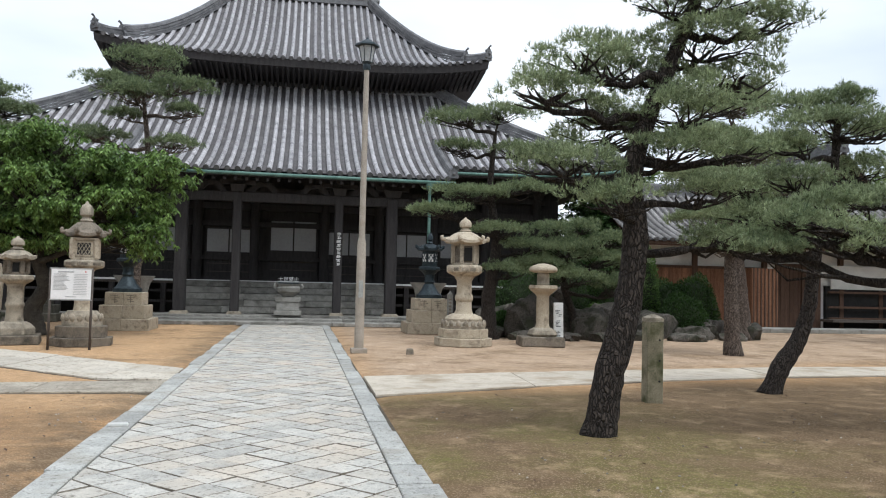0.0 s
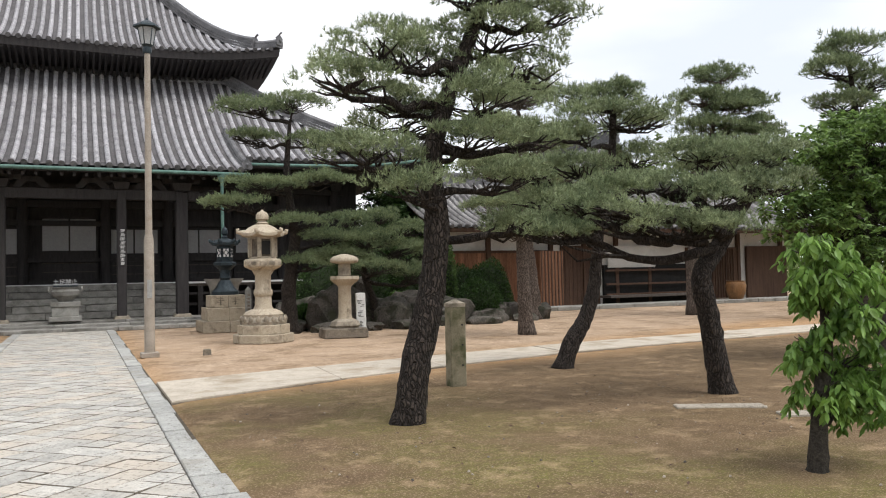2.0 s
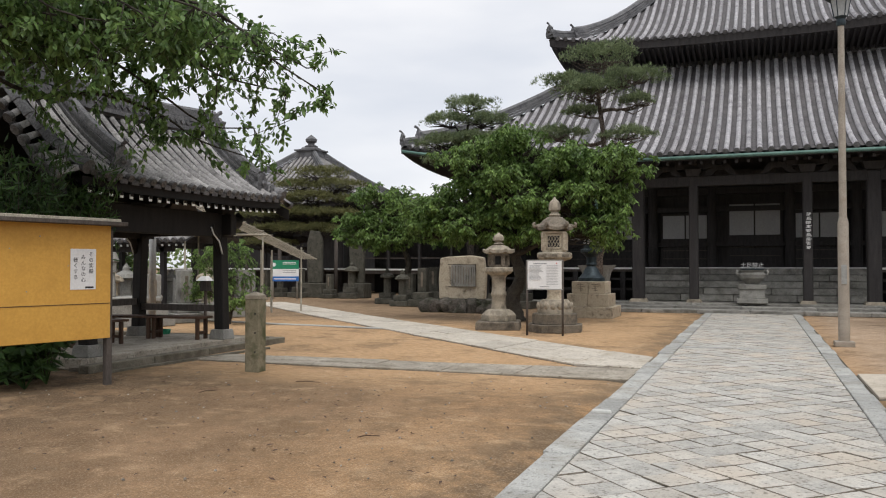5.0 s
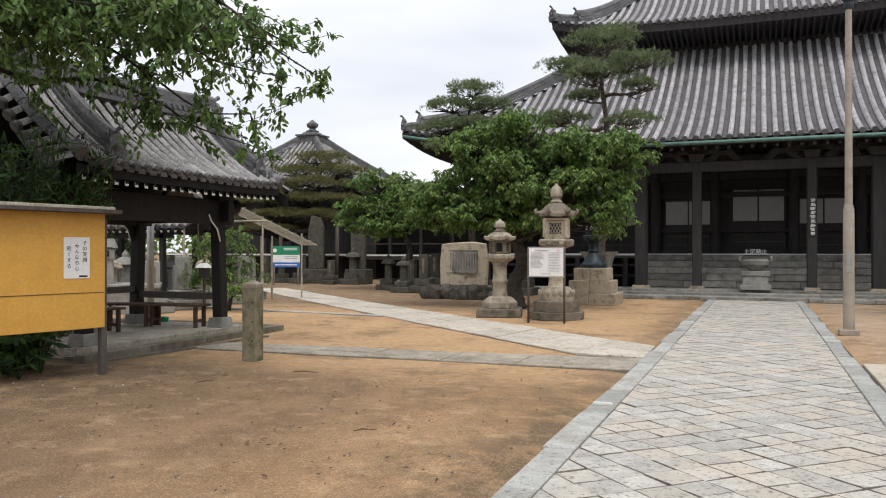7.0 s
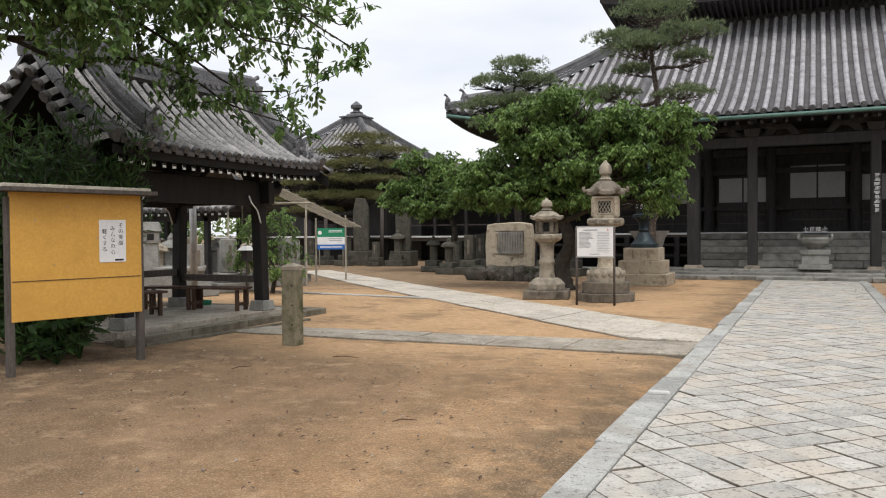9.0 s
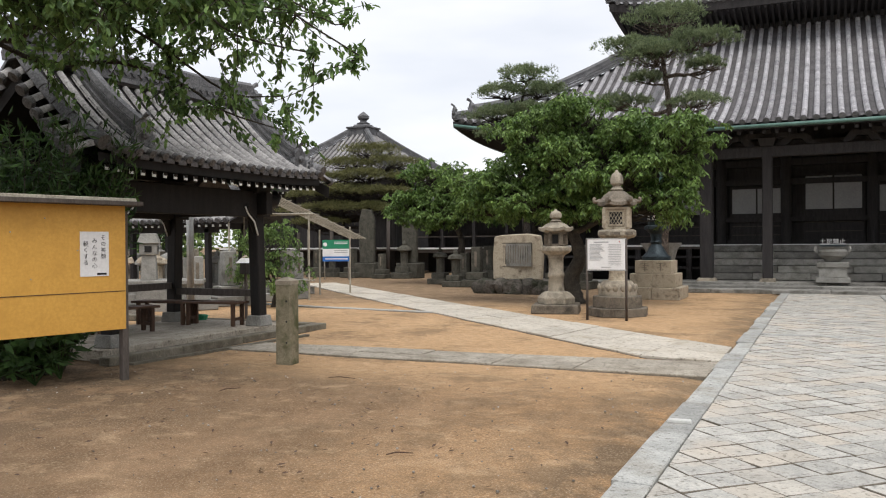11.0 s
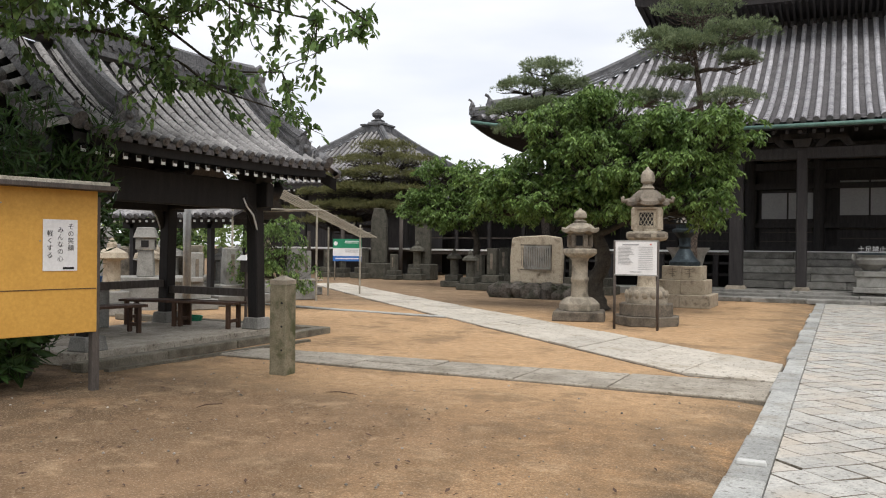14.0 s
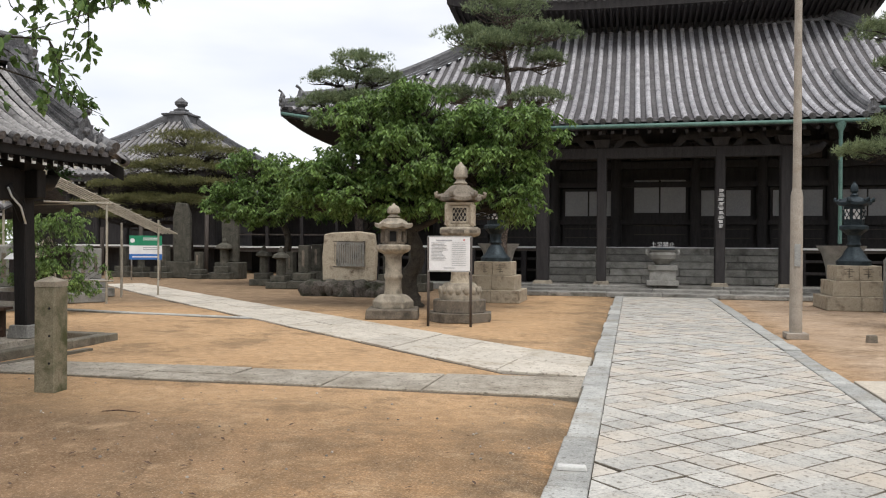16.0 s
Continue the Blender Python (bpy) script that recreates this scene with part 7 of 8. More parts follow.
for k, (x, y, h, r) in enumerate(((23, 39, 9.5, 3.6), (31, 36, 10.0, 4.0), (35, 28, 9.5, 3.8), (30, 20, 8.8, 3.8), (17.5, 39, 8.5, 3.2), (27, 12, 7.2, 3.2), (21.5, 9.0, 5.8, 2.6), (25.5, 16.5, 7.0, 3.0), (38, 21, 9.5, 3.8))):
    leafy(((x, y, -0.05), (x, y, 1.5), (x + 0.2, y, h * 0.55)), 0.28, ((x, y, h * 0.72, r * 0.7, r * 0.7, h * 0.26), (x - r * 0.5, y, h * 0.52, r * 0.6, r * 0.6, h * 0.22), (x + r * 0.5, y, h * 0.54, r * 0.6, r * 0.6, h * 0.22), (x, y - r * 0.4, h * 0.42, r * 0.7, r * 0.5, h * 0.2)),
          "broad pale green tree beyond the east wing", 4500, 0.26, 0.14, 50 + k, M_LEAF_FAR, 0.15, group="background trees")

for k, (x, y, h, r) in enumerate(((13.7, 33.5, 7.4, 2.6), (15.0, 37.5, 8.6, 2.9), (12.6, 30.5, 5.2, 1.7))):
    leafy(((x, y, -0.05), (x, y, 1.5), (x + 0.2, y, h * 0.55)), 0.25, ((x, y, h * 0.72, r * 0.7, r * 0.7, h * 0.26), (x - r * 0.5, y, h * 0.5, r * 0.6, r * 0.6, h * 0.24), (x + r * 0.5, y, h * 0.5, r * 0.6, r * 0.6, h * 0.24), (x, y - r * 0.4, h * 0.3, r * 0.8, r * 0.5, h * 0.22)),
          "dense dark tree between the hall and the residence", 9000, 0.22, 0.11, 70 + k, M_LEAF_DARK, 0.15, group="background trees")

for k, (x, y, h, r) in enumerate(((-27.5, 20.0, 5.0, 2.6), (-30.0, 24.5, 6.0, 3.2), (-25.8, 25.8, 5.0, 2.4), (-33.0, 20.0, 6.0, 3.2))):
    leafy(((x, y, -0.05), (x, y, 1.2), (x + 0.2, y, h * 0.5)), 0.22, ((x, y, h * 0.72, r * 0.7, r * 0.7, h * 0.26), (x - r * 0.5, y, h * 0.45, r * 0.6, r * 0.6, h * 0.26), (x + r * 0.5, y, h * 0.45, r * 0.6, r * 0.6, h * 0.26), (x, y - r * 0.4, h * 0.25, r * 0.9, r * 0.5, h * 0.22)),
          "dense dark evergreen behind the graves", 5000, 0.2, 0.1, 80 + k, M_LEAF_DARK, 0.15, group="evergreens behind the graves")


def clipped_shrub(x, y, r, h, label, seed, green=None, n=8000, ln=0.085):
    rnd = np.random.default_rng(seed)
    u = rnd.normal(0, 1, (n, 3))
    u[:, 2] = np.abs(u[:, 2])
    u /= np.linalg.norm(u, axis=1, keepdims=True)
    p = u * np.array((r, r, h)) * rnd.uniform(0.82, 1.02, (n, 1)) * (1 + 0.05 * np.sin(u[:, :1] * 7 + seed))
    v, f = leaf_quads(p, u + rnd.normal(0, 0.5, (n, 3)), rnd, ln, ln * 0.5)
    t = thing("clipped_shrub", (x, y, 0), label, "shrub", "clipped shrubs")
    # solid filler; its near-black green paints the shade between the leaves
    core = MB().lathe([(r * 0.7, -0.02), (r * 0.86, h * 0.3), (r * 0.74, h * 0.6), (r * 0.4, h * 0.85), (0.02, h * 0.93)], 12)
    part("core", core, M_SHRUB_CORE, t, smooth=True)
    crown = new("crown", fast_mesh("crown", v, f, green or M_LEAF_DARK))
    crown.parent = t


clipped_shrub(11.9, 23.3, 0.85, 1.35, "round clipped dark green shrub beside rocks", 41)
clipped_shrub(9.3, 23.4, 0.8, 1.0, "low clipped shrub between garden rocks", 42, M_CHERRY)
clipped_shrub(8.2, 24.2, 1.1, 3.0, "tall rounded green shrub in the rock garden", 43, M_LEAF_DARK, 9000)
clipped_shrub(5.9, 22.9, 0.55, 0.7, "small dark clipped shrub at lantern foot", 44)
clipped_shrub(7.2, 24.6, 1.2, 2.2, "dark green clipped shrub by the hall corner", 45, M_LEAF_DARK, 9000)
clipped_shrub(10.4, 25.2, 1.2, 2.6, "rounded shrub before the east wing", 46, M_CHERRY, 9000)
clipped_shrub(11.1, 24.7, 0.7, 3.1, "tall rounded topiary shrub behind the rocks", 48, M_CHERRY, 9000)
clipped_shrub(9.6, 24.0, 0.8, 2.2, "dark clipped shrub crowding the rocks", 49, M_LEAF_DARK, 8000)
clipped_shrub(13.0, 24.6, 0.9, 2.0, "dark clipped shrub beside the boarded wall", 50, M_LEAF_DARK, 8000)
clipped_shrub(12.4, 25.4, 1.1, 1.8, "dense shrub before the timber wall", 47)

# cherry boughs that reach over the notice board
rnd = np.random.default_rng(61)
pr = random.Random(61)
ch = thing("cherry_tree", (-11.2, 6.2, 0), "cherry tree with long leafy boughs hanging over the court", "cherry tree")
o = np.array((-11.2, 6.2, 0.0))
part("trunk", MB().tube([tuple(p) for p in catmull(((0, 0, -0.05), (0.1, 0.1, 1.2), (0.0, 0.2, 2.4), (0.5, 0.5, 3.8), (0.9, 0.8, 4.8)), 5)], [0.26, 0.24, 0.23, 0.22, 0.21, 0.2, 0.2, 0.19, 0.19, 0.18, 0.18, 0.17, 0.17, 0.16, 0.15, 0.14, 0.13, 0.12, 0.11, 0.1, 0.09], 12, 0.1, pr), M_BARK_GREY, ch, smooth=True)
tw = MB()
P, D = [], []
CHERRY = ((-5.35, 8.9, 3.65), (-6.1, 9.1, 3.8), (-6.88, 10.30, 4.66), (-7.3, 10.1, 3.1), (-7.68, 9.80, 4.17), (-8.34, 9.30, 4.68), (-12.25, 9.80, 5.40), (-10.99, 10.30, 5.60), (-7.17, 9.30, 4.75), (-6.0, 8.6, 4.15), (-5.6, 8.8, 4.0), (-7.1, 9.8, 3.5), (-7.2, 8.9, 4.7), (-6.3, 9.1, 4.6), (-7.0, 6.6, 4.15), (-7.7, 6.8, 4.2), (-6.4, 7.1, 4.15), (-6.9, 7.6, 4.35), (-5.9, 7.6, 4.2), (-8.3, 6.5, 4.3), (-7.4, 7.2, 4.0))
for k, tip in enumerate(CHERRY):
    tip = np.array(tip) - o + np.array((0.08, 0, 0.0))
    root = np.array((0.5, 0.5, 3.8)) if k % 2 else np.array((0.9, 0.8, 4.8))
    ll = limb_line(root, tip, rnd, -0.22, 0.05, 7)
    part("bough", MB().tube(catmull(ll, 3), [0.045 - 0.037 * i / 21 for i in range(22)], 7, 0.1, pr), M_BARK_GREY, ch, smooth=True)
    for j in range(24):
        s = np.array(ll[pr.choice((3, 4, 4, 5, 5, 6, 6, 7))])
        e = s + np.array((pr.uniform(-0.8, 0.75), pr.uniform(-0.8, 0.8), pr.uniform(-0.7, 0.35)))
        tw.tube(limb_line(s, e, rnd, 0.1, 0.08, 3), [0.008, 0.006, 0.005, 0.003], 4)
        m = 28
        t = rnd.uniform(0.15, 1, (m, 1))
        P.append(s + (e - s) * t + rnd.normal(0, 0.035, (m, 3)))
        D.append((e - s) * 0.4 + rnd.normal(0, 0.5, (m, 3)) + np.array((0, 0, -0.5)))
tagged(part("twig_mass", tw, M_BARK_GREY, ch), kind="stuff")
v, f = leaf_ovals(np.concatenate(P), np.concatenate(D), rnd, 0.115, 0.054)
crown = new("crown", fast_mesh("crown", v, f, M_CHERRY))
crown.parent = ch

# narrow-leaved shrub behind the notice board, and fatsia below it
rnd = np.random.default_rng(71)
ol = thing("narrow_leaved_shrub", (-9.25, 7.75, 0), "tall dark shrub with narrow leaves behind the board", "shrub")
stems = MB()
P, D = [], []
for j in range(150):
    a, q = rnd.uniform(0, 6.28), rnd.uniform(0, 1) ** 0.5
    e = np.array((math.cos(a) * q * 0.75, math.sin(a) * q * 1.6, rnd.uniform(1.7, 3.1)))
    stems.tube([(e[0] * 0.3, e[1] * 0.3, 0), (e[0] * 0.6, e[1] * 0.6, e[2] * 0.5), tuple(e)], [0.014, 0.01, 0.004], 5)
    t = rnd.uniform(0.15, 1, (120, 1))
    P.append(np.array((e[0] * 0.3, e[1] * 0.3, 0)) * (1 - t) + e * t + rnd.normal(0, 0.07, (120, 3)))
    D.append(rnd.normal(0, 0.6, (120, 3)) + np.array((0, 0, 0.45)))
part("stem_mass", stems, M_BARK_GREY, ol)
v, f = leaf_quads(np.concatenate(P), np.concatenate(D), rnd, 0.17, 0.034)
crown = new("crown", fast_mesh("crown", v, f, M_LEAF_DARK))
crown.parent = ol
for k, (x, y, s) in enumerate(((-8.65, 7.7, 1.0), (-8.95, 7.1, 1.0), (-8.55, 7.3, 0.8))):
    fa = thing("fatsia_plant", (x, y, 0), "fatsia plant with glossy lobed leaves under the board", "plant", "fatsia plants")
    st = MB()
    V, F, kk = [], [], 0
    for j in range(13):
        a = rnd.uniform(0, 6.28)
        e = np.array((math.cos(a) * rnd.uniform(0.1, 0.36), math.sin(a) * rnd.uniform(0.1, 0.36), rnd.uniform(0.2, 0.55))) * s
        st.tube([(0, 0, 0), tuple(e * np.array((0.5, 0.5, 0.6))), tuple(e)], [0.01, 0.007, 0.005], 5)
        for q in range(7):
            b = a + (q - 3) * 0.62
            d = np.array((math.cos(b), math.sin(b), -0.35 + rnd.uniform(-0.1, 0.1)))
            v, f = leaf_quads(e[None], d[None], rnd, 0.21 * s, 0.085 * s, 0.12)
            V.append(v)
            F.append(f + kk)
            kk += len(v)
    part("stem_mass", st, M_LEAF_DARK, fa)
    crown = new("leaves", fast_mesh("leaves", np.concatenate(V), np.concatenate(F), M_LEAF_DARK))
    crown.parent = fa


# ---- far hall with a pyramid roof, and its low corridor ----
far = thing("pyramid_hall", (-27.15, 44.5, 0), "square dark timber hall with pyramid tiled roof and finial", "temple")
PW, PZ0, PZ1 = 6.3, 4.95, 8.5


def pyr(e, u, s):
    """Face e of the roof: u along the eave from -1 to 1, s up the slope."""
    r = PW * (1 - s) + 0.6 * s
    z = PZ0 + (PZ1 - PZ0) * (0.62 * s + 0.38 * s * s) + 0.4 * abs(u) ** 5 * max(0, 1 - 2.2 * s)
    a = e * math.pi / 2
    x, y = u * r, -r
    return Vector((x * math.cos(a) - y * math.sin(a), x * math.sin(a) + y * math.cos(a), z))


for e in range(4):
    face = part("roof_face", grid_mesh(lambda u, s: pyr(e, u, s), np.linspace(-1, 1, 24), np.linspace(0, 1, 10)), M_PAN, far, smooth=True)
    if e in (0, 1, 3):
        for i in range(-20, 21):
            x = i * 0.35
            s1 = min(1.0, (PW - abs(x)) / (PW - 0.6))
            if s1 < 0.04:
                continue
            pts = []
            for s in np.linspace(-0.01, s1, 9):
                r = PW * (1 - s) + 0.6 * s
                pts.append(pyr(e, max(-1, min(1, x / r)), s) + Vector((0, 0, 0.02)))
            part("roof_roll", roll_row(pts, 0.085), M_TILE_OLD, face, smooth=50)
    part("hip_ridge", ridge_bar([pyr(e, 1, s) + Vector((0, 0, 0.03)) for s in np.linspace(0.03, 1, 10)], 0.36, 0.36, 3), M_RIDGE, far, smooth=40)
    part("eave", grid_mesh(lambda u, q: pyr(e, u, 0) + Vector((0, 0, -0.03 - 0.28 * q)), np.linspace(-1, 1, 20), (0, 1)), M_WOOD, far)
    a = e * math.pi / 2
    for i in range(34):
        x = -PW + 0.3 + i * (2 * PW - 0.6) / 33
        m = Matrix.Rotation(a, 4, "Z") @ Matrix.Translation((x, -PW + 0.4, PZ0 - 0.36))
        part("rafter", MB().box((0, 0.5, 0), (0.1, 1.6, 0.1)), M_WOOD, far, at=m)
        part("rafter_end", MB().box((0, -0.31, 0), (0.1, 0.02, 0.1)), M_WHITE, far, at=m)
part("finial_base", MB().box((0, 0, PZ1 + 0.22), (1.4, 1.4, 0.46)).box((0, 0, PZ1 + 0.49), (1.6, 1.6, 0.1)).box((0, 0, PZ1 + 0.62), (1.05, 1.05, 0.18), 0, 0.8), M_RIDGE, far)
part("finial", MB().lathe([(0.4, PZ1 + 0.7), (0.44, PZ1 + 0.8), (0.22, PZ1 + 0.9), (0.2, PZ1 + 0.98), (0.36, PZ1 + 1.1), (0.38, PZ1 + 1.26), (0.2, PZ1 + 1.42), (0.02, PZ1 + 1.56)], 14), M_RIDGE, far, smooth=40)
part("soffit", MB().box((0, 0, PZ0 - 0.3), (2 * PW - 0.6, 2 * PW - 0.6, 0.1)), M_WOOD, far)
part("body", MB().box((0, 0, 2.5), (10.2, 10.2, 5.0)), M_WOOD, far)
part("veranda", MB().box((0, 0, 1.3), (12.6, 12.6, 0.16)), M_WOOD_GREY, far)
part("veranda_edge", MB().box((0, -6.33, 1.36), (12.6, 0.05, 0.09)), M_WHITE, far)
for i in range(7):
    part("column", MB().lathe([(0.16, 1.38), (0.16, 4.9)], 10, (-5.1 + i * 1.7, -5.2, 0)), M_WOOD, far, smooth=40)
co = thing("corridor", (-16.2, 40.2, 0), "dark open timber corridor linking the halls", "corridor")
part("floor", MB().box((0, 0, 1.2), (9.4, 2.4, 0.2)), M_WOOD_GREY, co)
part("floor_edge", MB().box((0, -1.23, 1.33), (9.4, 0.05, 0.09)), M_WHITE, co)
part("roof", MB().box((0, 0, 4.0), (10.0, 3.4, 0.3), 0, 0.75), M_PAN, co)
part("back_wall", MB().box((0, 1.1, 2.0), (9.4, 0.1, 4.0)), M_WOOD, co)
for i in range(6):
    part("post", MB().box((-4.6 + i * 1.84, -1.1, 1.95), (0.16, 0.16, 3.9)), M_WOOD, co)
    part("rail", MB().box((-3.7 + i * 1.5, -1.1, 1.95), (1.5, 0.06, 0.06)), M_WOOD_GREY, co)

# ---- east wing: boarded walls, plaster, tiled roof ----
ew = thing("east_wing", (0, 0, 0), "low residence with cedar board walls, white plaster and tiled roof", "house")
EY = 28.6
part("wall", MB().box((22.5, EY + 2.2, 1.9), (19.0, 4.0, 3.8)), M_PLASTER, ew)
x = 13.1
while x < 18.1:
    part("board", MB().box((x + 0.1, EY + 0.16, 1.32), (0.19, 0.05, 2.1)), M_WOOD_RED, ew)
    x += 0.2
part("board_cap", MB().box((15.6, EY + 0.14, 2.42), (5.2, 0.14, 0.1)), M_WOOD_BROWN, ew)
part("board_foot", MB().box((15.6, EY + 0.14, 0.24), (5.2, 0.12, 0.1)), M_WOOD_BROWN, ew)
for x in (13.0, 15.2, 17.1, 18.2, 19.9, 21.6, 23.4, 26.0, 28.8, 31.6):
    part("post", MB().box((x, EY + 0.1, 1.9), (0.17, 0.17, 3.8)), M_WOOD_BROWN, ew)
part("box_screen", MB().box((17.6, EY - 0.5, 1.25), (1.1, 0.8, 2.3)), M_WOOD_RED, ew)
for k in range(7):
    part("batten", MB().box((17.12 + k * 0.16, EY - 0.915, 1.25), (0.05, 0.03, 2.3)), M_WOOD_BROWN, ew)
x = 18.7
while x < 20.6:
    part("board", MB().box((x + 0.1, EY + 0.12, 1.35), (0.19, 0.08, 2.6)), M_WOOD_BROWN, ew)
    x += 0.2
# dark sheet on the wall paints the unlit inside of the opening
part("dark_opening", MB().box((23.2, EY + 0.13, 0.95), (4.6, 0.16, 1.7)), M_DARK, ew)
part("plaster_panel", MB().box((22.4, EY + 0.05, 2.15), (2.6, 0.1, 0.95)), M_PLASTER, ew)
for z in (0.5, 0.95, 1.55):
    part("rail", MB().box((23.2, EY - 0.1, z), (4.6, 0.08, 0.08)), M_WOOD_BROWN, ew)
part("veranda", MB().box((23.2, EY - 0.4, 0.42), (5.2, 0.8, 0.1)), M_WOOD_GREY, ew)
for k in range(18):
    part("slat", MB().box((25.7 + k * 0.16, EY + 0.02, 1.3), (0.05, 0.05, 2.3)), M_WOOD_BROWN, ew)
part("lattice_back", MB().box((27.2, EY + 0.13, 1.35), (3.2, 0.1, 2.4)), M_WOOD_BROWN, ew)
part("gate", MB().box((30.6, EY + 0.08, 1.35), (2.6, 0.14, 2.5)), M_WOOD_BROWN, ew)


def slope_roof(parent, x0, x1, y0, z0, y1, z1, sag=0.25, step=0.32):
    """A tiled slope from the eave (y0, z0) up to (y1, z1)."""
    def at(x, s):
        return Vector((x, y0 + (y1 - y0) * s, z0 + (z1 - z0) * s - sag * math.sin(math.pi * s)))
    f = part("roof_slope", grid_mesh(at, np.linspace(x0, x1, 20), np.linspace(0, 1, 7)), M_PAN, parent, smooth=True)
    n = int((x1 - x0) / step)
    for i in range(n + 1):
        x = x0 + i * (x1 - x0) / n
        part("roof_roll", roll_row([at(x, s) + Vector((0, 0, 0.02)) for s in np.linspace(-0.01, 1, 7)], 0.075), M_TILE_OLD, f, smooth=50)
    part("fascia", MB().box(((x0 + x1) / 2, y0 + 0.06, z0 - 0.12), (x1 - x0, 0.06, 0.16)), M_WOOD_BROWN, parent)
    part("soffit", grid_mesh(lambda x, s: at(x, s) + Vector((0, 0, -0.14)), np.linspace(x1, x0, 4), np.linspace(0, 1, 4)), M_WOOD_BROWN, parent)
    return f


slope_roof(ew, 12.3, 33.0, EY - 1.2, 3.35, EY + 3.4, 5.6)
part("ridge", ridge_bar([(12.3, EY + 3.4, 5.55), (22, EY + 3.4, 5.5), (33, EY + 3.4, 5.55)], 0.3, 0.5, 4), M_RIDGE, ew, smooth=40)
# gabled block that rises behind, its slatted gable to the court
gb = thing("gabled_house", (24.2, 33.0, 0), "taller tiled house with slatted timber gable", "house")
part("body", MB().box((0, 3.5, 3.0), (7.4, 6.6, 6.0)), M_PLASTER, gb)
part("gable", MB().prism([(-2.9, 0), (2.9, 0), (0, 2.3)], -0.1, 0.1), M_WOOD_BROWN, gb, at=pose(0, 0.1, 5.4, 90, 0, 0))
for k in range(-13, 14):
    h = 2.1 * (1 - abs(k) / 14.0)
    if h > 0.15:
        part("slat", MB().box((k * 0.2, -0.06, 5.45 + h / 2), (0.07, 0.06, h)), M_WOOD_GREY, gb)
for s in (-1, 1):
    sl = part("roof_slope", grid_mesh(lambda y, q: Vector((s * (4.4 - 4.4 * q), y, 4.7 + 3.3 * q - 0.35 * math.sin(math.pi * q))), np.linspace(-1.0, 7.5, 10) * 1.0, np.linspace(0, 1, 8)), M_PAN, gb, smooth=True)
    for i in range(26):
        y = -1.0 + i * 0.34
        part("roof_roll", roll_row([(s * (4.4 - 4.4 * q), y, 4.72 + 3.3 * q - 0.35 * math.sin(math.pi * q)) for q in np.linspace(0, 1, 8)], 0.075), M_TILE, sl, smooth=50)
    part("bargeboard", grid_mesh(lambda q, w: Vector((s * (4.4 - 4.4 * q), -1.0, 4.62 + 3.3 * q - 0.35 * math.sin(math.pi * q) - 0.25 * w)), np.linspace(0, 1, 8), (0, 1)), M_WOOD_BROWN, gb)
part("ridge", ridge_bar([(0, -1.0, 8.0), (0, 3, 7.95), (0, 7.5, 8.0)], 0.34, 0.5, 4), M_RIDGE, gb, smooth=40)
part("ridge_end_tile", ogre_tile(0.5), M_RIDGE, gb, at=Matrix.Translation((0, -1.05, 7.95)))
# stone edging before the wing, and a glazed jar
ed = thing("stone_edging", (0, 0, 0), "flat stone edging before the residence", "edging", kind="structure")
x = 14.0
while x < 32:
    w = rs.uniform(1.2, 2.4)
    part("edge_stone", MB().box((x + w / 2, EY - 1.5, 0.07), (w - 0.02, 1.2, 0.16)), M_STONE_GREY, ed, bevel=0.02)
    x += w
b = thing("glazed_jar", (27.0, EY - 1.5, 0.15), "brown glazed storage jar by the doorway", "jar")
part("body", MB().lathe([(0.3, 0), (0.42, 0.3), (0.46, 0.6), (0.4, 0.78), (0.42, 0.82), (0.36, 0.82), (0.34, 0.7), (0.02, 0.68)], 18), M_BARREL, b, smooth=40)

# ---- graves and markers ----
def grave(x, y, rz, k, rnd_, tone=None):
    grey, pale = (tone, tone) if tone else (M_STONE_GREY, M_STONE_WARM)
    g = thing("gravestone", (x, y, 0, 0, 0, rz), "grey granite gravestone on stepped plinth", "gravestone", "gravestones")
    s = rnd_.uniform(0.85, 1.15)
    part("plinth", MB().box((0, 0, 0.12 * s), (0.85 * s, 0.85 * s, 0.24 * s)), grey, g, bevel=0.02)
    part("plinth", MB().box((0, 0, 0.36 * s), (0.58 * s, 0.58 * s, 0.24 * s)), grey, g, bevel=0.02)
    if k % 3 == 0:
        part("pillar", MB().lathe([(0.17 * s, 0.48 * s), (0.17 * s, 1.1 * s), (0.34 * s, 1.15 * s), (0.3 * s, 1.26 * s), (0.1 * s, 1.36 * s), (0.1 * s, 1.44 * s), (0.02, 1.56 * s)], 8), pale, g, bevel=0)
    else:
        part("pillar", MB().box((0, 0, (0.48 + 0.42) * s), (0.32 * s, 0.32 * s, 0.84 * s)), grey, g, bevel=0.02)
        part("inscription", MB().box((0, -0.162 * s, 0.92 * s), (0.08 * s, 0.008, 0.5 * s)), M_STONE_DARK, g)


gr = random.Random(90)
for k in range(44):
    x, y = -14.6 - (k % 8) * 1.25 + gr.uniform(-0.2, 0.2), 14.2 + (k // 8) * 1.5 + gr.uniform(-0.3, 0.3)
    if y - 12 > (-x - 2.8) * 0.86 - 1.0:
        continue
    grave(x, y, gr.uniform(-8, 8) + 60, k, gr)
# these rows use the stone with the tree shade in its colour
for k in range(11):
    grave(-12.9 + (k % 6) * 0.95 + gr.uniform(-0.2, 0.2) - (1.2 if k > 5 else 0), 27.6 + (k // 6) * 1.5 + gr.uniform(-0.2, 0.2), gr.uniform(-6, 6), k, gr, M_STONE_SHADED)
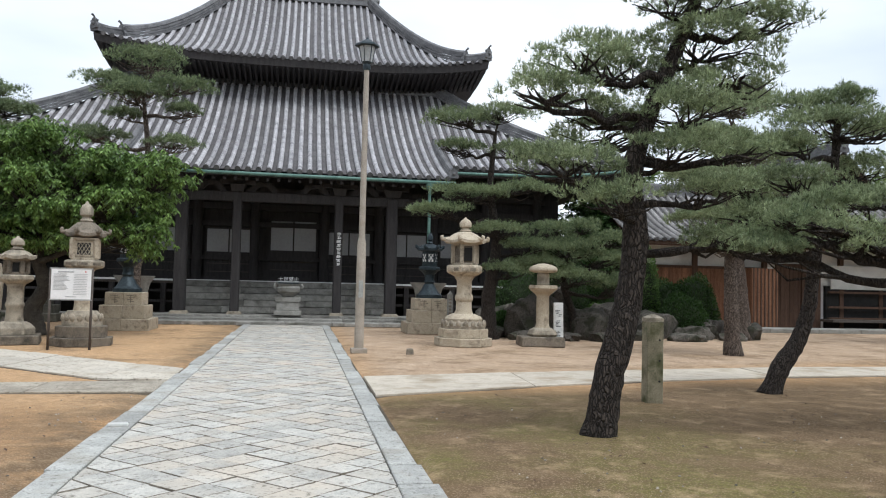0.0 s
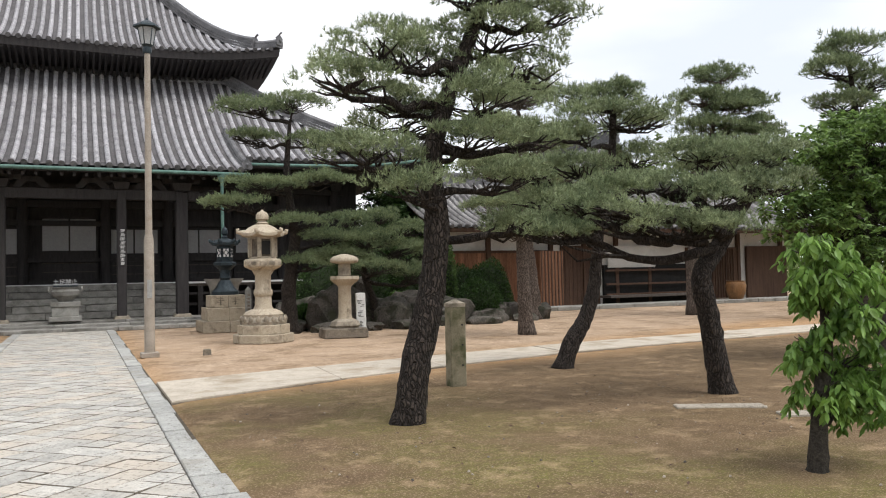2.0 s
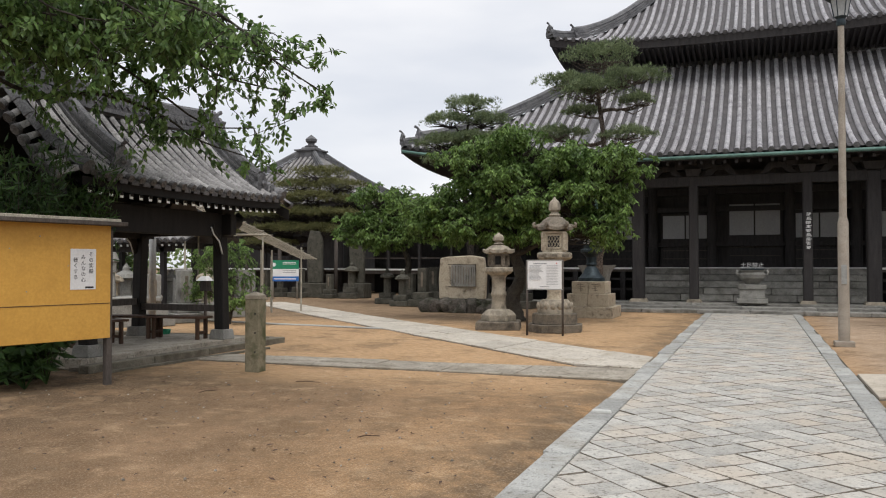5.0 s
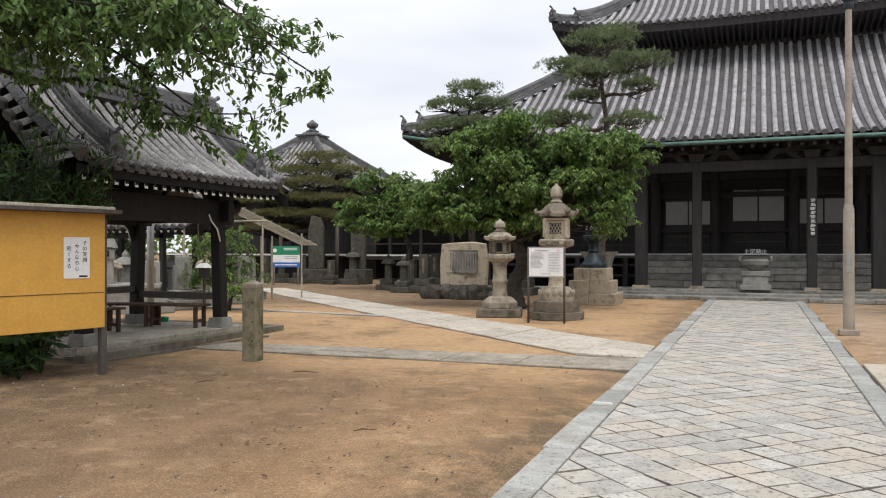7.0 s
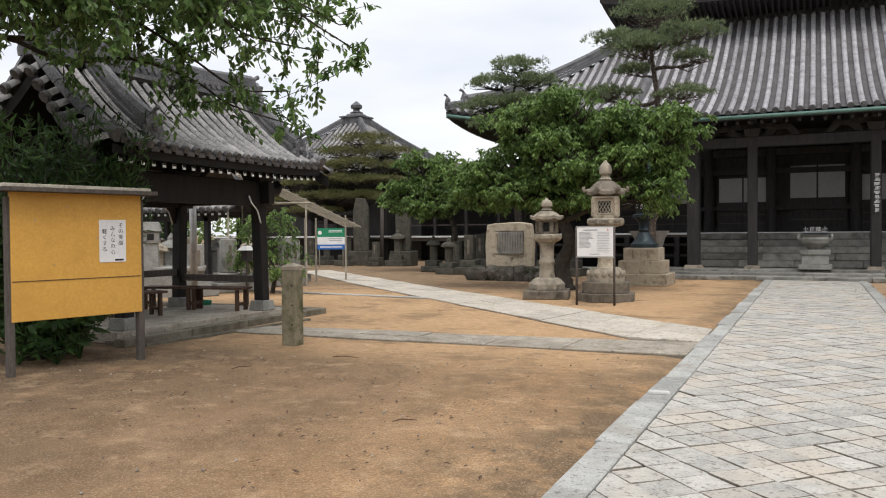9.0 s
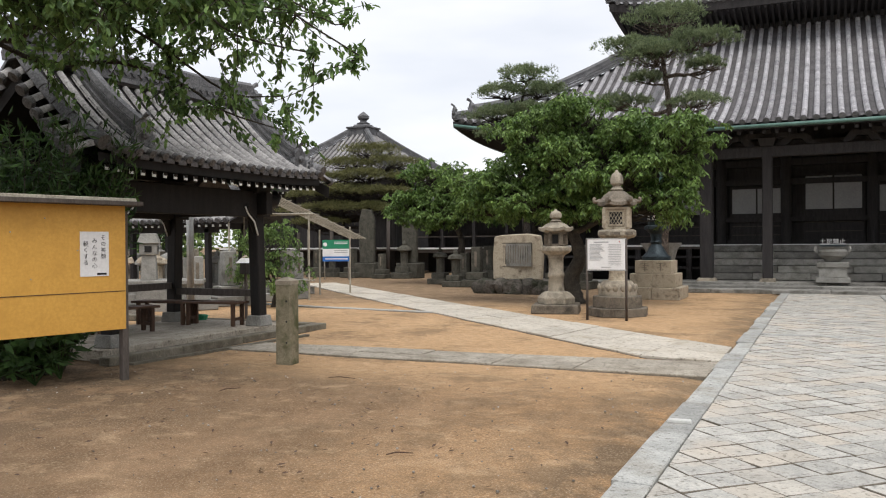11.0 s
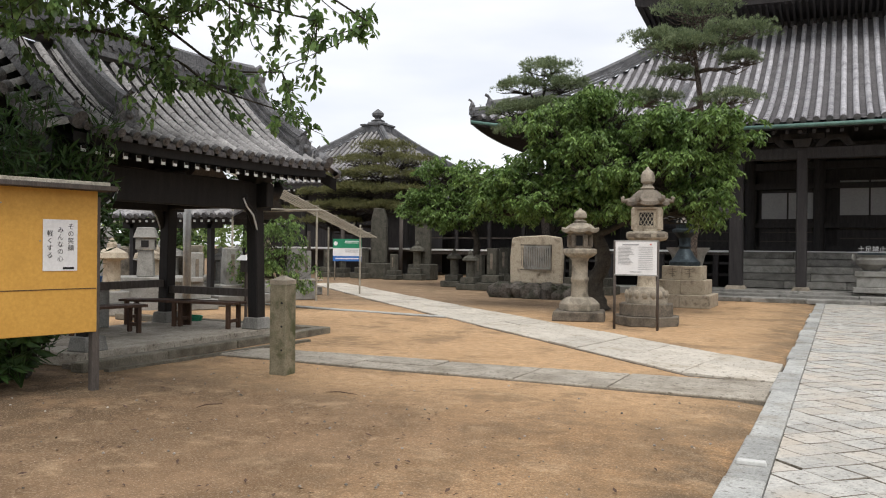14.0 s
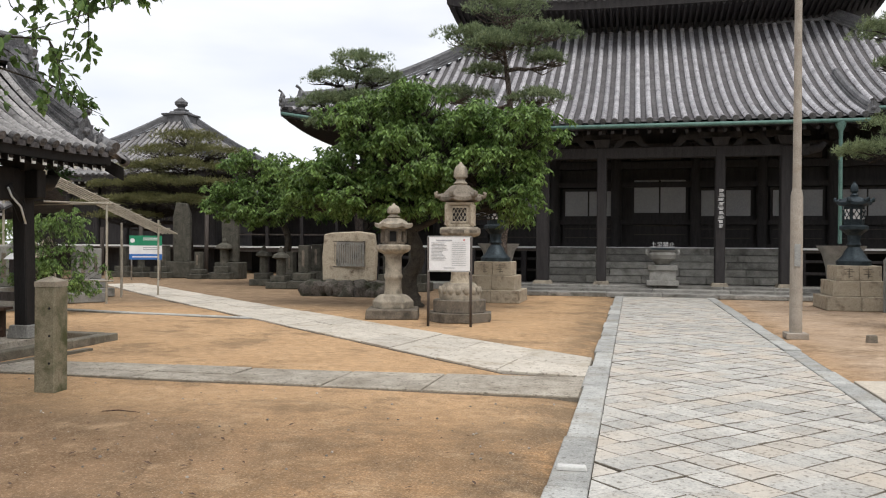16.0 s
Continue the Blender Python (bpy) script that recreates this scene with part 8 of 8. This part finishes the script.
for k in range(6):
    grave(-24.5 + k * 1.3 + gr.uniform(-0.3, 0.3), 33.2 + gr.uniform(-0.4, 0.4), gr.uniform(-6, 6), k + 1, gr, M_STONE_SHADED)
for k, x in enumerate((-17.9, -20.2)):
    p = thing("stone_stele", (x, 33.5, 0), "tall dark upright stone stele on a block", "stele", "stone steles")
    part("block", MB().box((0, 0, 0.35), (1.1, 0.8, 0.7)), M_STONE_SHADED, p, bevel=0.03)
    part("slab", MB().prism([(-0.36, 0), (0.36, 0), (0.38, 2.0), (0.22, 2.5), (-0.25, 2.55), (-0.4, 1.9)], -0.12, 0.12), M_STONE_SHADED, p, at=pose(0, 0, 0.7, 90, 0, 5 * k), bevel=0.03)

# stone platform with square lanterns among the graves
pf = thing("stone_platform", (-15.6, 15.3, 0, 0, 0, 40), "low grey stone platform at the graves", "platform")
part("block", MB().box((0, 0, 0.3), (3.0, 1.0, 0.66)), M_STONE_GREY, pf, bevel=0.02)
part("coping", MB().box((0, 0, 0.68), (3.14, 1.14, 0.12)), M_STONE_GREY, pf, bevel=0.02)
for x, y, s in ((-15.15, 15.25, 1.0), (-16.15, 14.85, 1.0)):
    g = thing("square_lantern", (x, y, 0.74, 0, 0, 40), "square grey stone lantern with boxy fire chamber", "stone lantern", "square lanterns")
    part("post", MB().box((0, 0, 0.3), (0.36, 0.36, 0.6), 0, 0.85), M_STONE_GREY, g, bevel=0.015)
    part("fire_box", MB().box((0, 0, 0.74), (0.4, 0.4, 0.26)), M_STONE_GREY, g, bevel=0.012)
    # dark plates paint the shade of the two windows
    part("opening", MB().box((0, -0.2, 0.74), (0.16, 0.02, 0.15)), M_DARK, g)
    part("opening", MB().box((0.2, 0, 0.74), (0.02, 0.16, 0.15)), M_DARK, g)
    part("cap", MB().box((0, 0, 0.99), (0.5, 0.5, 0.24), 0, 0.7), M_STONE_GREY, g, bevel=0.015)
# denser old graves behind them
for k in range(34):
    x, y = -17.2 - (k % 9) * 1.0 + gr.uniform(-0.25, 0.25), 17.0 + (k // 9) * 1.3 + gr.uniform(-0.3, 0.3)
    grave(x, y, gr.uniform(-8, 8) + 50, k, gr, (M_STONE_GREY, M_STONE_DARK, M_STONE_OLD)[k % 3])

# small open roof among the graves
gh = thing("grave_shelter", (-17.2, 18.6, 0, 0, 0, 0), "small open tiled roof on dark posts among graves", "shelter")
for x in (-1.9, 1.0):
    for y in (-0.2, 1.2):
        part("post", MB().box((x, y, 1.1), (0.14, 0.14, 2.2)), M_WOOD, gh)
    part("beam", MB().box((x, 0.5, 2.12), (0.14, 2.0, 0.18)), M_WOOD, gh)
part("beam", MB().box((-0.45, -0.2, 2.02), (3.6, 0.14, 0.2)), M_WOOD, gh)
for s in (-1, 1):
    sl = part("roof_slope", grid_mesh(lambda x, q: Vector((x, 0.5 + s * (1.2 - 1.2 * q), 2.2 + 0.75 * q - 0.1 * math.sin(math.pi * q))), np.linspace(-2.4, 2.2, 8) * -s, np.linspace(0, 1, 6)), M_PAN, gh, smooth=True)
    for i in range(17):
        x = -2.3 + i * 0.275
        part("roof_roll", roll_row([(x, 0.5 + s * (1.22 - 1.2 * q), 2.22 + 0.75 * q - 0.1 * math.sin(math.pi * q)) for q in np.linspace(0, 1, 6)], 0.07), M_TILE_OLD, sl, smooth=50)
    for i in range(18):
        part("rafter_end", MB().box((-2.2 + i * 0.25, 0.5 + s * 1.1, 2.1), (0.06, 0.03, 0.06)), M_WHITE, gh)
    part("eave_board", MB().box((-0.1, 0.5 + s * 1.08, 2.15), (4.5, 0.03, 0.08)), M_WOOD, gh)
part("ridge", ridge_bar([(-2.4, 0.5, 2.95), (0, 0.5, 2.93), (2.2, 0.5, 2.95)], 0.22, 0.28, 3), M_RIDGE, gh, smooth=40)

# ---- bamboo trellis ----
tr = thing("bamboo_trellis", (-14.2, 19.6, 0), "trellis of pale bamboo poles with a sloping lattice", "trellis")


def pole(a, b, r=0.022, name="pole"):
    mb = MB()
    a, b = Vector(a), Vector(b)
    n = max(2, int((b - a).length / 0.35))
    pts, rad = [], []
    for i in range(n + 1):
        c = a + (b - a) * (i / n)
        d = (b - a).normalized() * 0.02
        pts += [c - d, c, c + d]
        rad += [r, r * 1.25, r]
    part(name, mb.tube(pts, rad, 6), M_BAMBOO, tr, smooth=True)


for x, y, h in ((-0.9, -1.6, 2.45), (0.5, 0.1, 2.45), (-1.9, 0.2, 2.4), (-0.6, 1.6, 2.0), (0.0, 3.0, 2.1), (-0.6, 2.2, 2.0), (-1.3, 3.2, 1.8)):
    pole((x, y, -0.1), (x, y, h), 0.026)
for z in (0.55, 2.42):
    pole((-1.0, -1.7, z), (0.6, 0.2, z))
    pole((0.6, 0.1, z), (-2.0, 0.25, z))
    pole((-2.0, 0.2, z), (-0.9, -1.7, z))
for k in range(6):
    o2 = Vector((-0.1 * k, -0.02 * k, 0))
    pole(Vector((0.1, -2.6, 3.35)) + o2, Vector((0.2, 3.6, 1.75)) + o2, 0.018, "lattice_pole")
for k in range(10):
    t = 0.3 + 0.07 * k
    a = Vector((0.1, -2.6, 3.35)) * (1 - t) + Vector((0.2, 3.6, 1.75)) * t
    pole(a + Vector((0.05, 0, 0.03)), a + Vector((-0.65, -0.12, 0.03)), 0.011, "cross_pole")

# ---- green and blue information sign ----
b = thing("information_sign", (-20.3, 31.0, 0, 0, 0, 25), "green, white and blue information sign on steel legs", "sign")
for s in (-1, 1):
    part("leg", MB().tube([(s * 0.54, 0.03, -0.1), (s * 0.54, 0.03, 1.75)], 0.03, 8), M_STEEL, b, smooth=True)
part("green_panel", MB().box((0, 0, 1.58), (1.24, 0.03, 0.4)), M_SIGNGREEN, b)
part("white_panel", MB().box((0, 0, 1.21), (1.24, 0.03, 0.34)), M_PAPER, b)
part("blue_panel", MB().box((0, 0, 0.93), (1.24, 0.03, 0.22)), M_SIGNBLUE, b)
part("white_mark", MB().lathe([(0.09, 0), (0.09, 0.006)], 12, m=pose(-0.5, -0.016, 1.58, 90, 0, 0)), M_PAPER, b)
for k in range(4):
    part("text_bar", MB().box((0.2, -0.018, 1.68 - 0.07 * k if k < 2 else 1.3 - 0.08 * (k - 2)), (0.6, 0.006, 0.03)), M_PAPER if k < 2 else M_GREYINK, b)
part("text_bar", MB().box((0.0, -0.018, 0.93), (1.0, 0.006, 0.05)), M_PAPER, b)
# small white box on a post beside the shelter
b = thing("post_box", (-11.6, 14.5, 0), "small white roofed box on a post", "box")
part("post", MB().box((0, 0, 0.5), (0.045, 0.045, 1.0)), M_WOOD_GREY, b)
part("case", MB().box((0, 0, 1.07), (0.17, 0.16, 0.24)), M_WOOD, b)
part("roof", MB().box((0, -0.02, 1.23), (0.27, 0.27, 0.1), 0, 0.45), M_WHITE, b)
solo("steel_pole", MB().tube([(0, 0, -0.1), (0, 0, 3.2)], 0.075, 10), M_STEEL, (-12.35, 13.68, 0), "plain pale steel pole behind the shelter", "pole", smooth=True)

# ---- loose things ----
solo("small_stone", MB().box((0, 0, 0.05), (0.16, 0.13, 0.14), 0, 0.85), M_STONE_DARK, (2.31, 16.55, 0), "small squared stone on the sand", "stone", bevel=0.015)
for x, y, w, rz in ((6.3, 6.75, 0.95, -28), (6.85, 5.95, 0.8, -20)):
    solo("stepping_slab", MB().box((0, 0, 0.0), (w, 0.22, 0.05)), M_CROSS, (x, y, -0.005, 0, 0, rz), "long narrow stone slab sunk in earth", "slab", "stepping slabs", bevel=0.01)
tin = random.Random(5)
lf = MB()
for k in range(700):
    if k % 2:
        x, y = tin.uniform(1.5, 9.5), tin.uniform(4, 11)
    else:
        x, y = tin.uniform(-9, -2.2), tin.uniform(4.5, 9)
    m = pose(x, y, 0.012 + tin.uniform(0, 0.01), tin.uniform(-20, 20), tin.uniform(-20, 20), tin.uniform(0, 360))
    s = tin.uniform(0.012, 0.035)
    lf.add([(-s, 0, 0), (0, -s * 0.4, 0.003), (s, 0, 0), (0, s * 0.4, 0.003)], [(0, 1, 2, 3)], m)
tagged(new("fallen_leaves", lf.mesh("fallen_leaves", M_WOOD_BROWN)), "scattered dry brown fallen leaves on earth", "leaves", kind="stuff")
pb = MB()
for k in range(420):
    x, y = (tin.uniform(-8.5, -2.0), tin.uniform(3.5, 10.4)) if k % 3 else (tin.uniform(1.4, 8.0), tin.uniform(3.5, 9.5))
    r = tin.uniform(0.005, 0.014)
    pb.lathe([(r, 0), (r * 0.9, r * 0.6), (r * 0.3, r)], 5, (x, y, 0.004), tin.uniform(0, 6), (1, tin.uniform(0.6, 1)))
tagged(new("pebbles", pb.mesh("pebbles", M_PEBBLE)), "scattered small grey and brown pebbles on sand", "pebbles", kind="stuff")
for x, y, ln, rz in ((-5.6, 9.0, 0.34, 10), (-7.3, 8.3, 0.22, -30), (-3.4, 6.4, 0.2, 40), (-6.3, 7.9, 0.26, 75)):
    solo("twig", MB().tube([(-ln / 2, 0, 0), (-ln * 0.1, 0.02, 0.008), (ln / 2, -0.01, 0)], [0.004, 0.006, 0.003], 6), M_WOOD_BROWN, (x, y, 0.016, 0, 0, rz), "dry brown twig on the sand", "twig", "fallen twigs")
solo("stone_chip", MB().box((0, 0, 0.015), (0.2, 0.075, 0.03), 0, 0.9), M_PLASTER, (-1.7, 8.13, 0.04, 0, 0, 4), "pale broken stone chip on the kerb", "stone chip", bevel=0.006)
# far belt of trees that closes the view
rnd = np.random.default_rng(99)
P, D = [], []
for k in range(260):
    a = rnd.uniform(0, 2 * np.pi)
    r = rnd.uniform(70, 100)
    c = np.array((r * math.cos(a), 20 + r * math.sin(a), rnd.uniform(1, 3.5)))
    u = rnd.normal(0, 1, (320, 3))
    u /= np.linalg.norm(u, axis=1, keepdims=True)
    P.append(c + u * np.array((4.5, 4.5, 3.2)) * rnd.uniform(0.7, 1.0, (320, 1)))
    D.append(u + rnd.normal(0, 0.6, (320, 3)))
v, f = leaf_quads(np.concatenate(P), np.concatenate(D), rnd, 0.75, 0.5)
tagged(new("far_woods", fast_mesh("far_woods", v, f, M_LEAF_FAR)), "belt of distant green woods round the precinct", "woods", kind="stuff")


# ---- paving, piece by piece ----
pv = random.Random(17)
XL0, XL1, XR0, XR1, Y0, Y1 = -1.81, -1.57, 0.73, 1.0, -5.0, 26.5
BAND = (15.2, 15.42)
path = part("path", MB().box(((XL0 + XR1) / 2, (Y0 + Y1) / 2, -0.03), (XR1 - XL0 - 0.02, Y1 - Y0, 0.07)), M_JOINT)
tagged(path, "straight approach paved with grey diamond-laid flagstones", "path", kind="structure")
SIDE = 0.275
DG = SIDE / math.sqrt(2)
tiles = []


def soil_sides(ob):
    """Earth clings to the steep sides of the stones, down in the joints."""
    ob.data.materials.append(M_SOILED)
    for p in ob.data.polygons:
        if p.normal.z < 0.9:
            p.material_index = 1
    return ob


j = 0
y = Y0
while y < Y1 + DG:
    for i in range(-8, 9):
        cx = (XL1 + XR0) / 2 + i * 2 * DG + (DG if j % 2 else 0)
        jit = [(pv.uniform(-0.012, 0.012), pv.uniform(-0.012, 0.012)) for _ in range(4)]
        q = [(cx + DG + jit[0][0], y + jit[0][1]), (cx + jit[1][0], y + DG + jit[1][1]), (cx - DG + jit[2][0], y + jit[2][1]), (cx + jit[3][0], y - DG + jit[3][1])]
        for axis, lim, less in ((0, XL1, False), (0, XR0, True), (1, Y0, False), (1, Y1, True)):
            q = clip_poly(q, axis, lim, less) if len(q) > 2 else q
        if len(q) > 2 and q[0][1] < BAND[1] + 0.3 and y > BAND[0] - 0.3:
            q = clip_poly(q, 1, BAND[0], True) if y < (BAND[0] + BAND[1]) / 2 else clip_poly(q, 1, BAND[1], False)
        if len(q) > 2:
            area = abs(sum(q[k][0] * q[(k + 1) % len(q)][1] - q[(k + 1) % len(q)][0] * q[k][1] for k in range(len(q)))) / 2
            if area > 0.006:
                tiles.append((y, shrink(q, pv.uniform(0.003, 0.008))))
    y += DG
    j += 1
rest = MB()
tiles.sort(key=lambda t: abs(t[0] - 7.5))
for k, (y, q) in enumerate(tiles):
    h = pv.uniform(0.025, 0.030)
    cx, cy = sum(p[0] for p in q) / len(q), sum(p[1] for p in q) / len(q)
    tx, ty = pv.uniform(-0.01, 0.01), pv.uniform(-0.01, 0.01)
    inner = shrink(q, 0.004)
    n = len(q)
    v = [(a, b, -0.01) for a, b in q] + [(a, b, h - 0.006 + (a - cx) * tx + (b - cy) * ty) for a, b in q] + [(a, b, h + (a - cx) * tx + (b - cy) * ty) for a, b in inner]
    f = [(i, (i + 1) % n, (i + 1) % n + n, i + n) for i in range(n)] + [(i + n, (i + 1) % n + n, (i + 1) % n + 2 * n, i + 2 * n) for i in range(n)] + [tuple(range(2 * n, 3 * n))]
    if k < 300:
        soil_sides(part("flagstone", MB().add(v, f), M_FLAG, path))
    else:
        rest.add(v, f)
soil_sides(tagged(part("flagstones", rest, M_FLAG_FAR, path), kind="stuff"))
for x0, x1 in ((XL0, XL1), (XR0, XR1)):
    y = Y0
    while y < Y1:
        w = min(pv.uniform(0.5, 1.5), Y1 - y)
        o1, o2 = pv.uniform(-0.025, 0.02), pv.uniform(-0.025, 0.02)
        left = x0 < 0
        # the nearer stones of the east kerb are broader
        wide = 0.02 if y < 6.3 else -0.04
        a0, a1 = (x0 + o1, x1 - 0.004) if left else (x0 + 0.004, x1 + o1 + wide)
        part("kerb_stone", MB().prism([(a0, y + 0.009), (a1, y + 0.009), (a1, y + w - 0.009), (a0, y + w - 0.009)], -0.06, pv.uniform(0.032, 0.05)), M_KERB, path, bevel=0.008)
        y += w
x = XL1 + 0.004
while x < XR0 - 0.01:
    w = min(pv.uniform(0.7, 1.1), XR0 - 0.004 - x)
    part("cross_stone", MB().prism([(x, BAND[0] + 0.016), (x + w - 0.006, BAND[0] + 0.016), (x + w - 0.006, BAND[1] - 0.012), (x, BAND[1] - 0.012)], -0.04, 0.034), M_KERB, path, bevel=0.006)
    x += w


def slab_path(name, label, lower, upper, step, material, z=0.03, across=1):
    """Slabs between two edge lines given by their corner points."""
    lo, up = [Vector((*p, 0)) for p in lower], [Vector((*p, 0)) for p in upper]

    def along(line, t):
        ln = [(line[i + 1] - line[i]).length for i in range(len(line) - 1)]
        d = t * sum(ln)
        for i, k in enumerate(ln):
            if d <= k or i == len(ln) - 1:
                return line[i] + (line[i + 1] - line[i]) * (d / k)
            d -= k
    total = sum((up[i + 1] - up[i]).length for i in range(len(up) - 1))
    bed_poly = [(p.x, p.y) for p in lo] + [(p.x, p.y) for p in reversed(up)]
    bed = part(name, MB().prism(bed_poly, -0.05, 0.006), M_SOILED)
    tagged(bed, label, "path", kind="structure")
    t = 0.0
    while t < 0.999:
        t2 = min(1.0, t + pv.uniform(0.7, 1.25) * step / total)
        cuts = [0.0] + sorted((k + pv.uniform(-0.12, 0.12)) / across for k in range(1, across)) + [1.0]
        for a, b in zip(cuts, cuts[1:]):
            c = [along(lo, t).lerp(along(up, t), a), along(lo, t2).lerp(along(up, t2), a), along(lo, t2).lerp(along(up, t2), b), along(lo, t).lerp(along(up, t), b)]
            q = shrink([(p.x, p.y) for p in c], 0.014)
            if sum((q[i][0] * q[(i + 1) % 4][1] - q[(i + 1) % 4][0] * q[i][1]) for i in range(4)) < 0:
                q = q[::-1]
            part("slab", MB().prism(q, -0.03, z + pv.uniform(-0.006, 0.008)), material, bed, bevel=0.006)
        t = t2


slab_path("path_diagonal", "pale granite slab path running off at an angle", ((-1.815, 11.9), (-2.76, 11.97), (-8.65, 17.25), (-12.75, 20.9), (-19.5, 27.3)), ((-1.815, 13.4), (-3.4, 14.75), (-5.9, 16.95), (-11.9, 22.2), (-18.6, 28.3)), 0.95, M_SLAB, 0.026, 2)
slab_path("path_cross", "grey granite cross path with narrow edge stones", ((-1.815, 10.72), (-5.0, 10.62), (-8.7, 10.5)), ((-1.815, 11.88), (-5.0, 11.55), (-8.7, 11.35)), 1.3, M_CROSS, 0.018, 2)
slab_path("path_east", "pale slab path crossing the sand to the east", ((1.0, 10.3), (4.0, 11.5), (7.45, 12.45), (13.7, 13.1), (24.0, 13.7)), ((1.0, 12.4), (5.1, 13.4), (9.0, 14.1), (15.3, 14.6), (24.0, 15.3)), 2.4, M_EAST, 0.024, 1)
slab_path("path_edging", "narrow line of edge stones across the sand", ((-8.0, 17.1), (-12.0, 17.5), (-16, 18.2)), ((-8.0, 17.3), (-12.0, 17.72), (-16, 18.42)), 1.6, M_KERB, 0.03, 1)
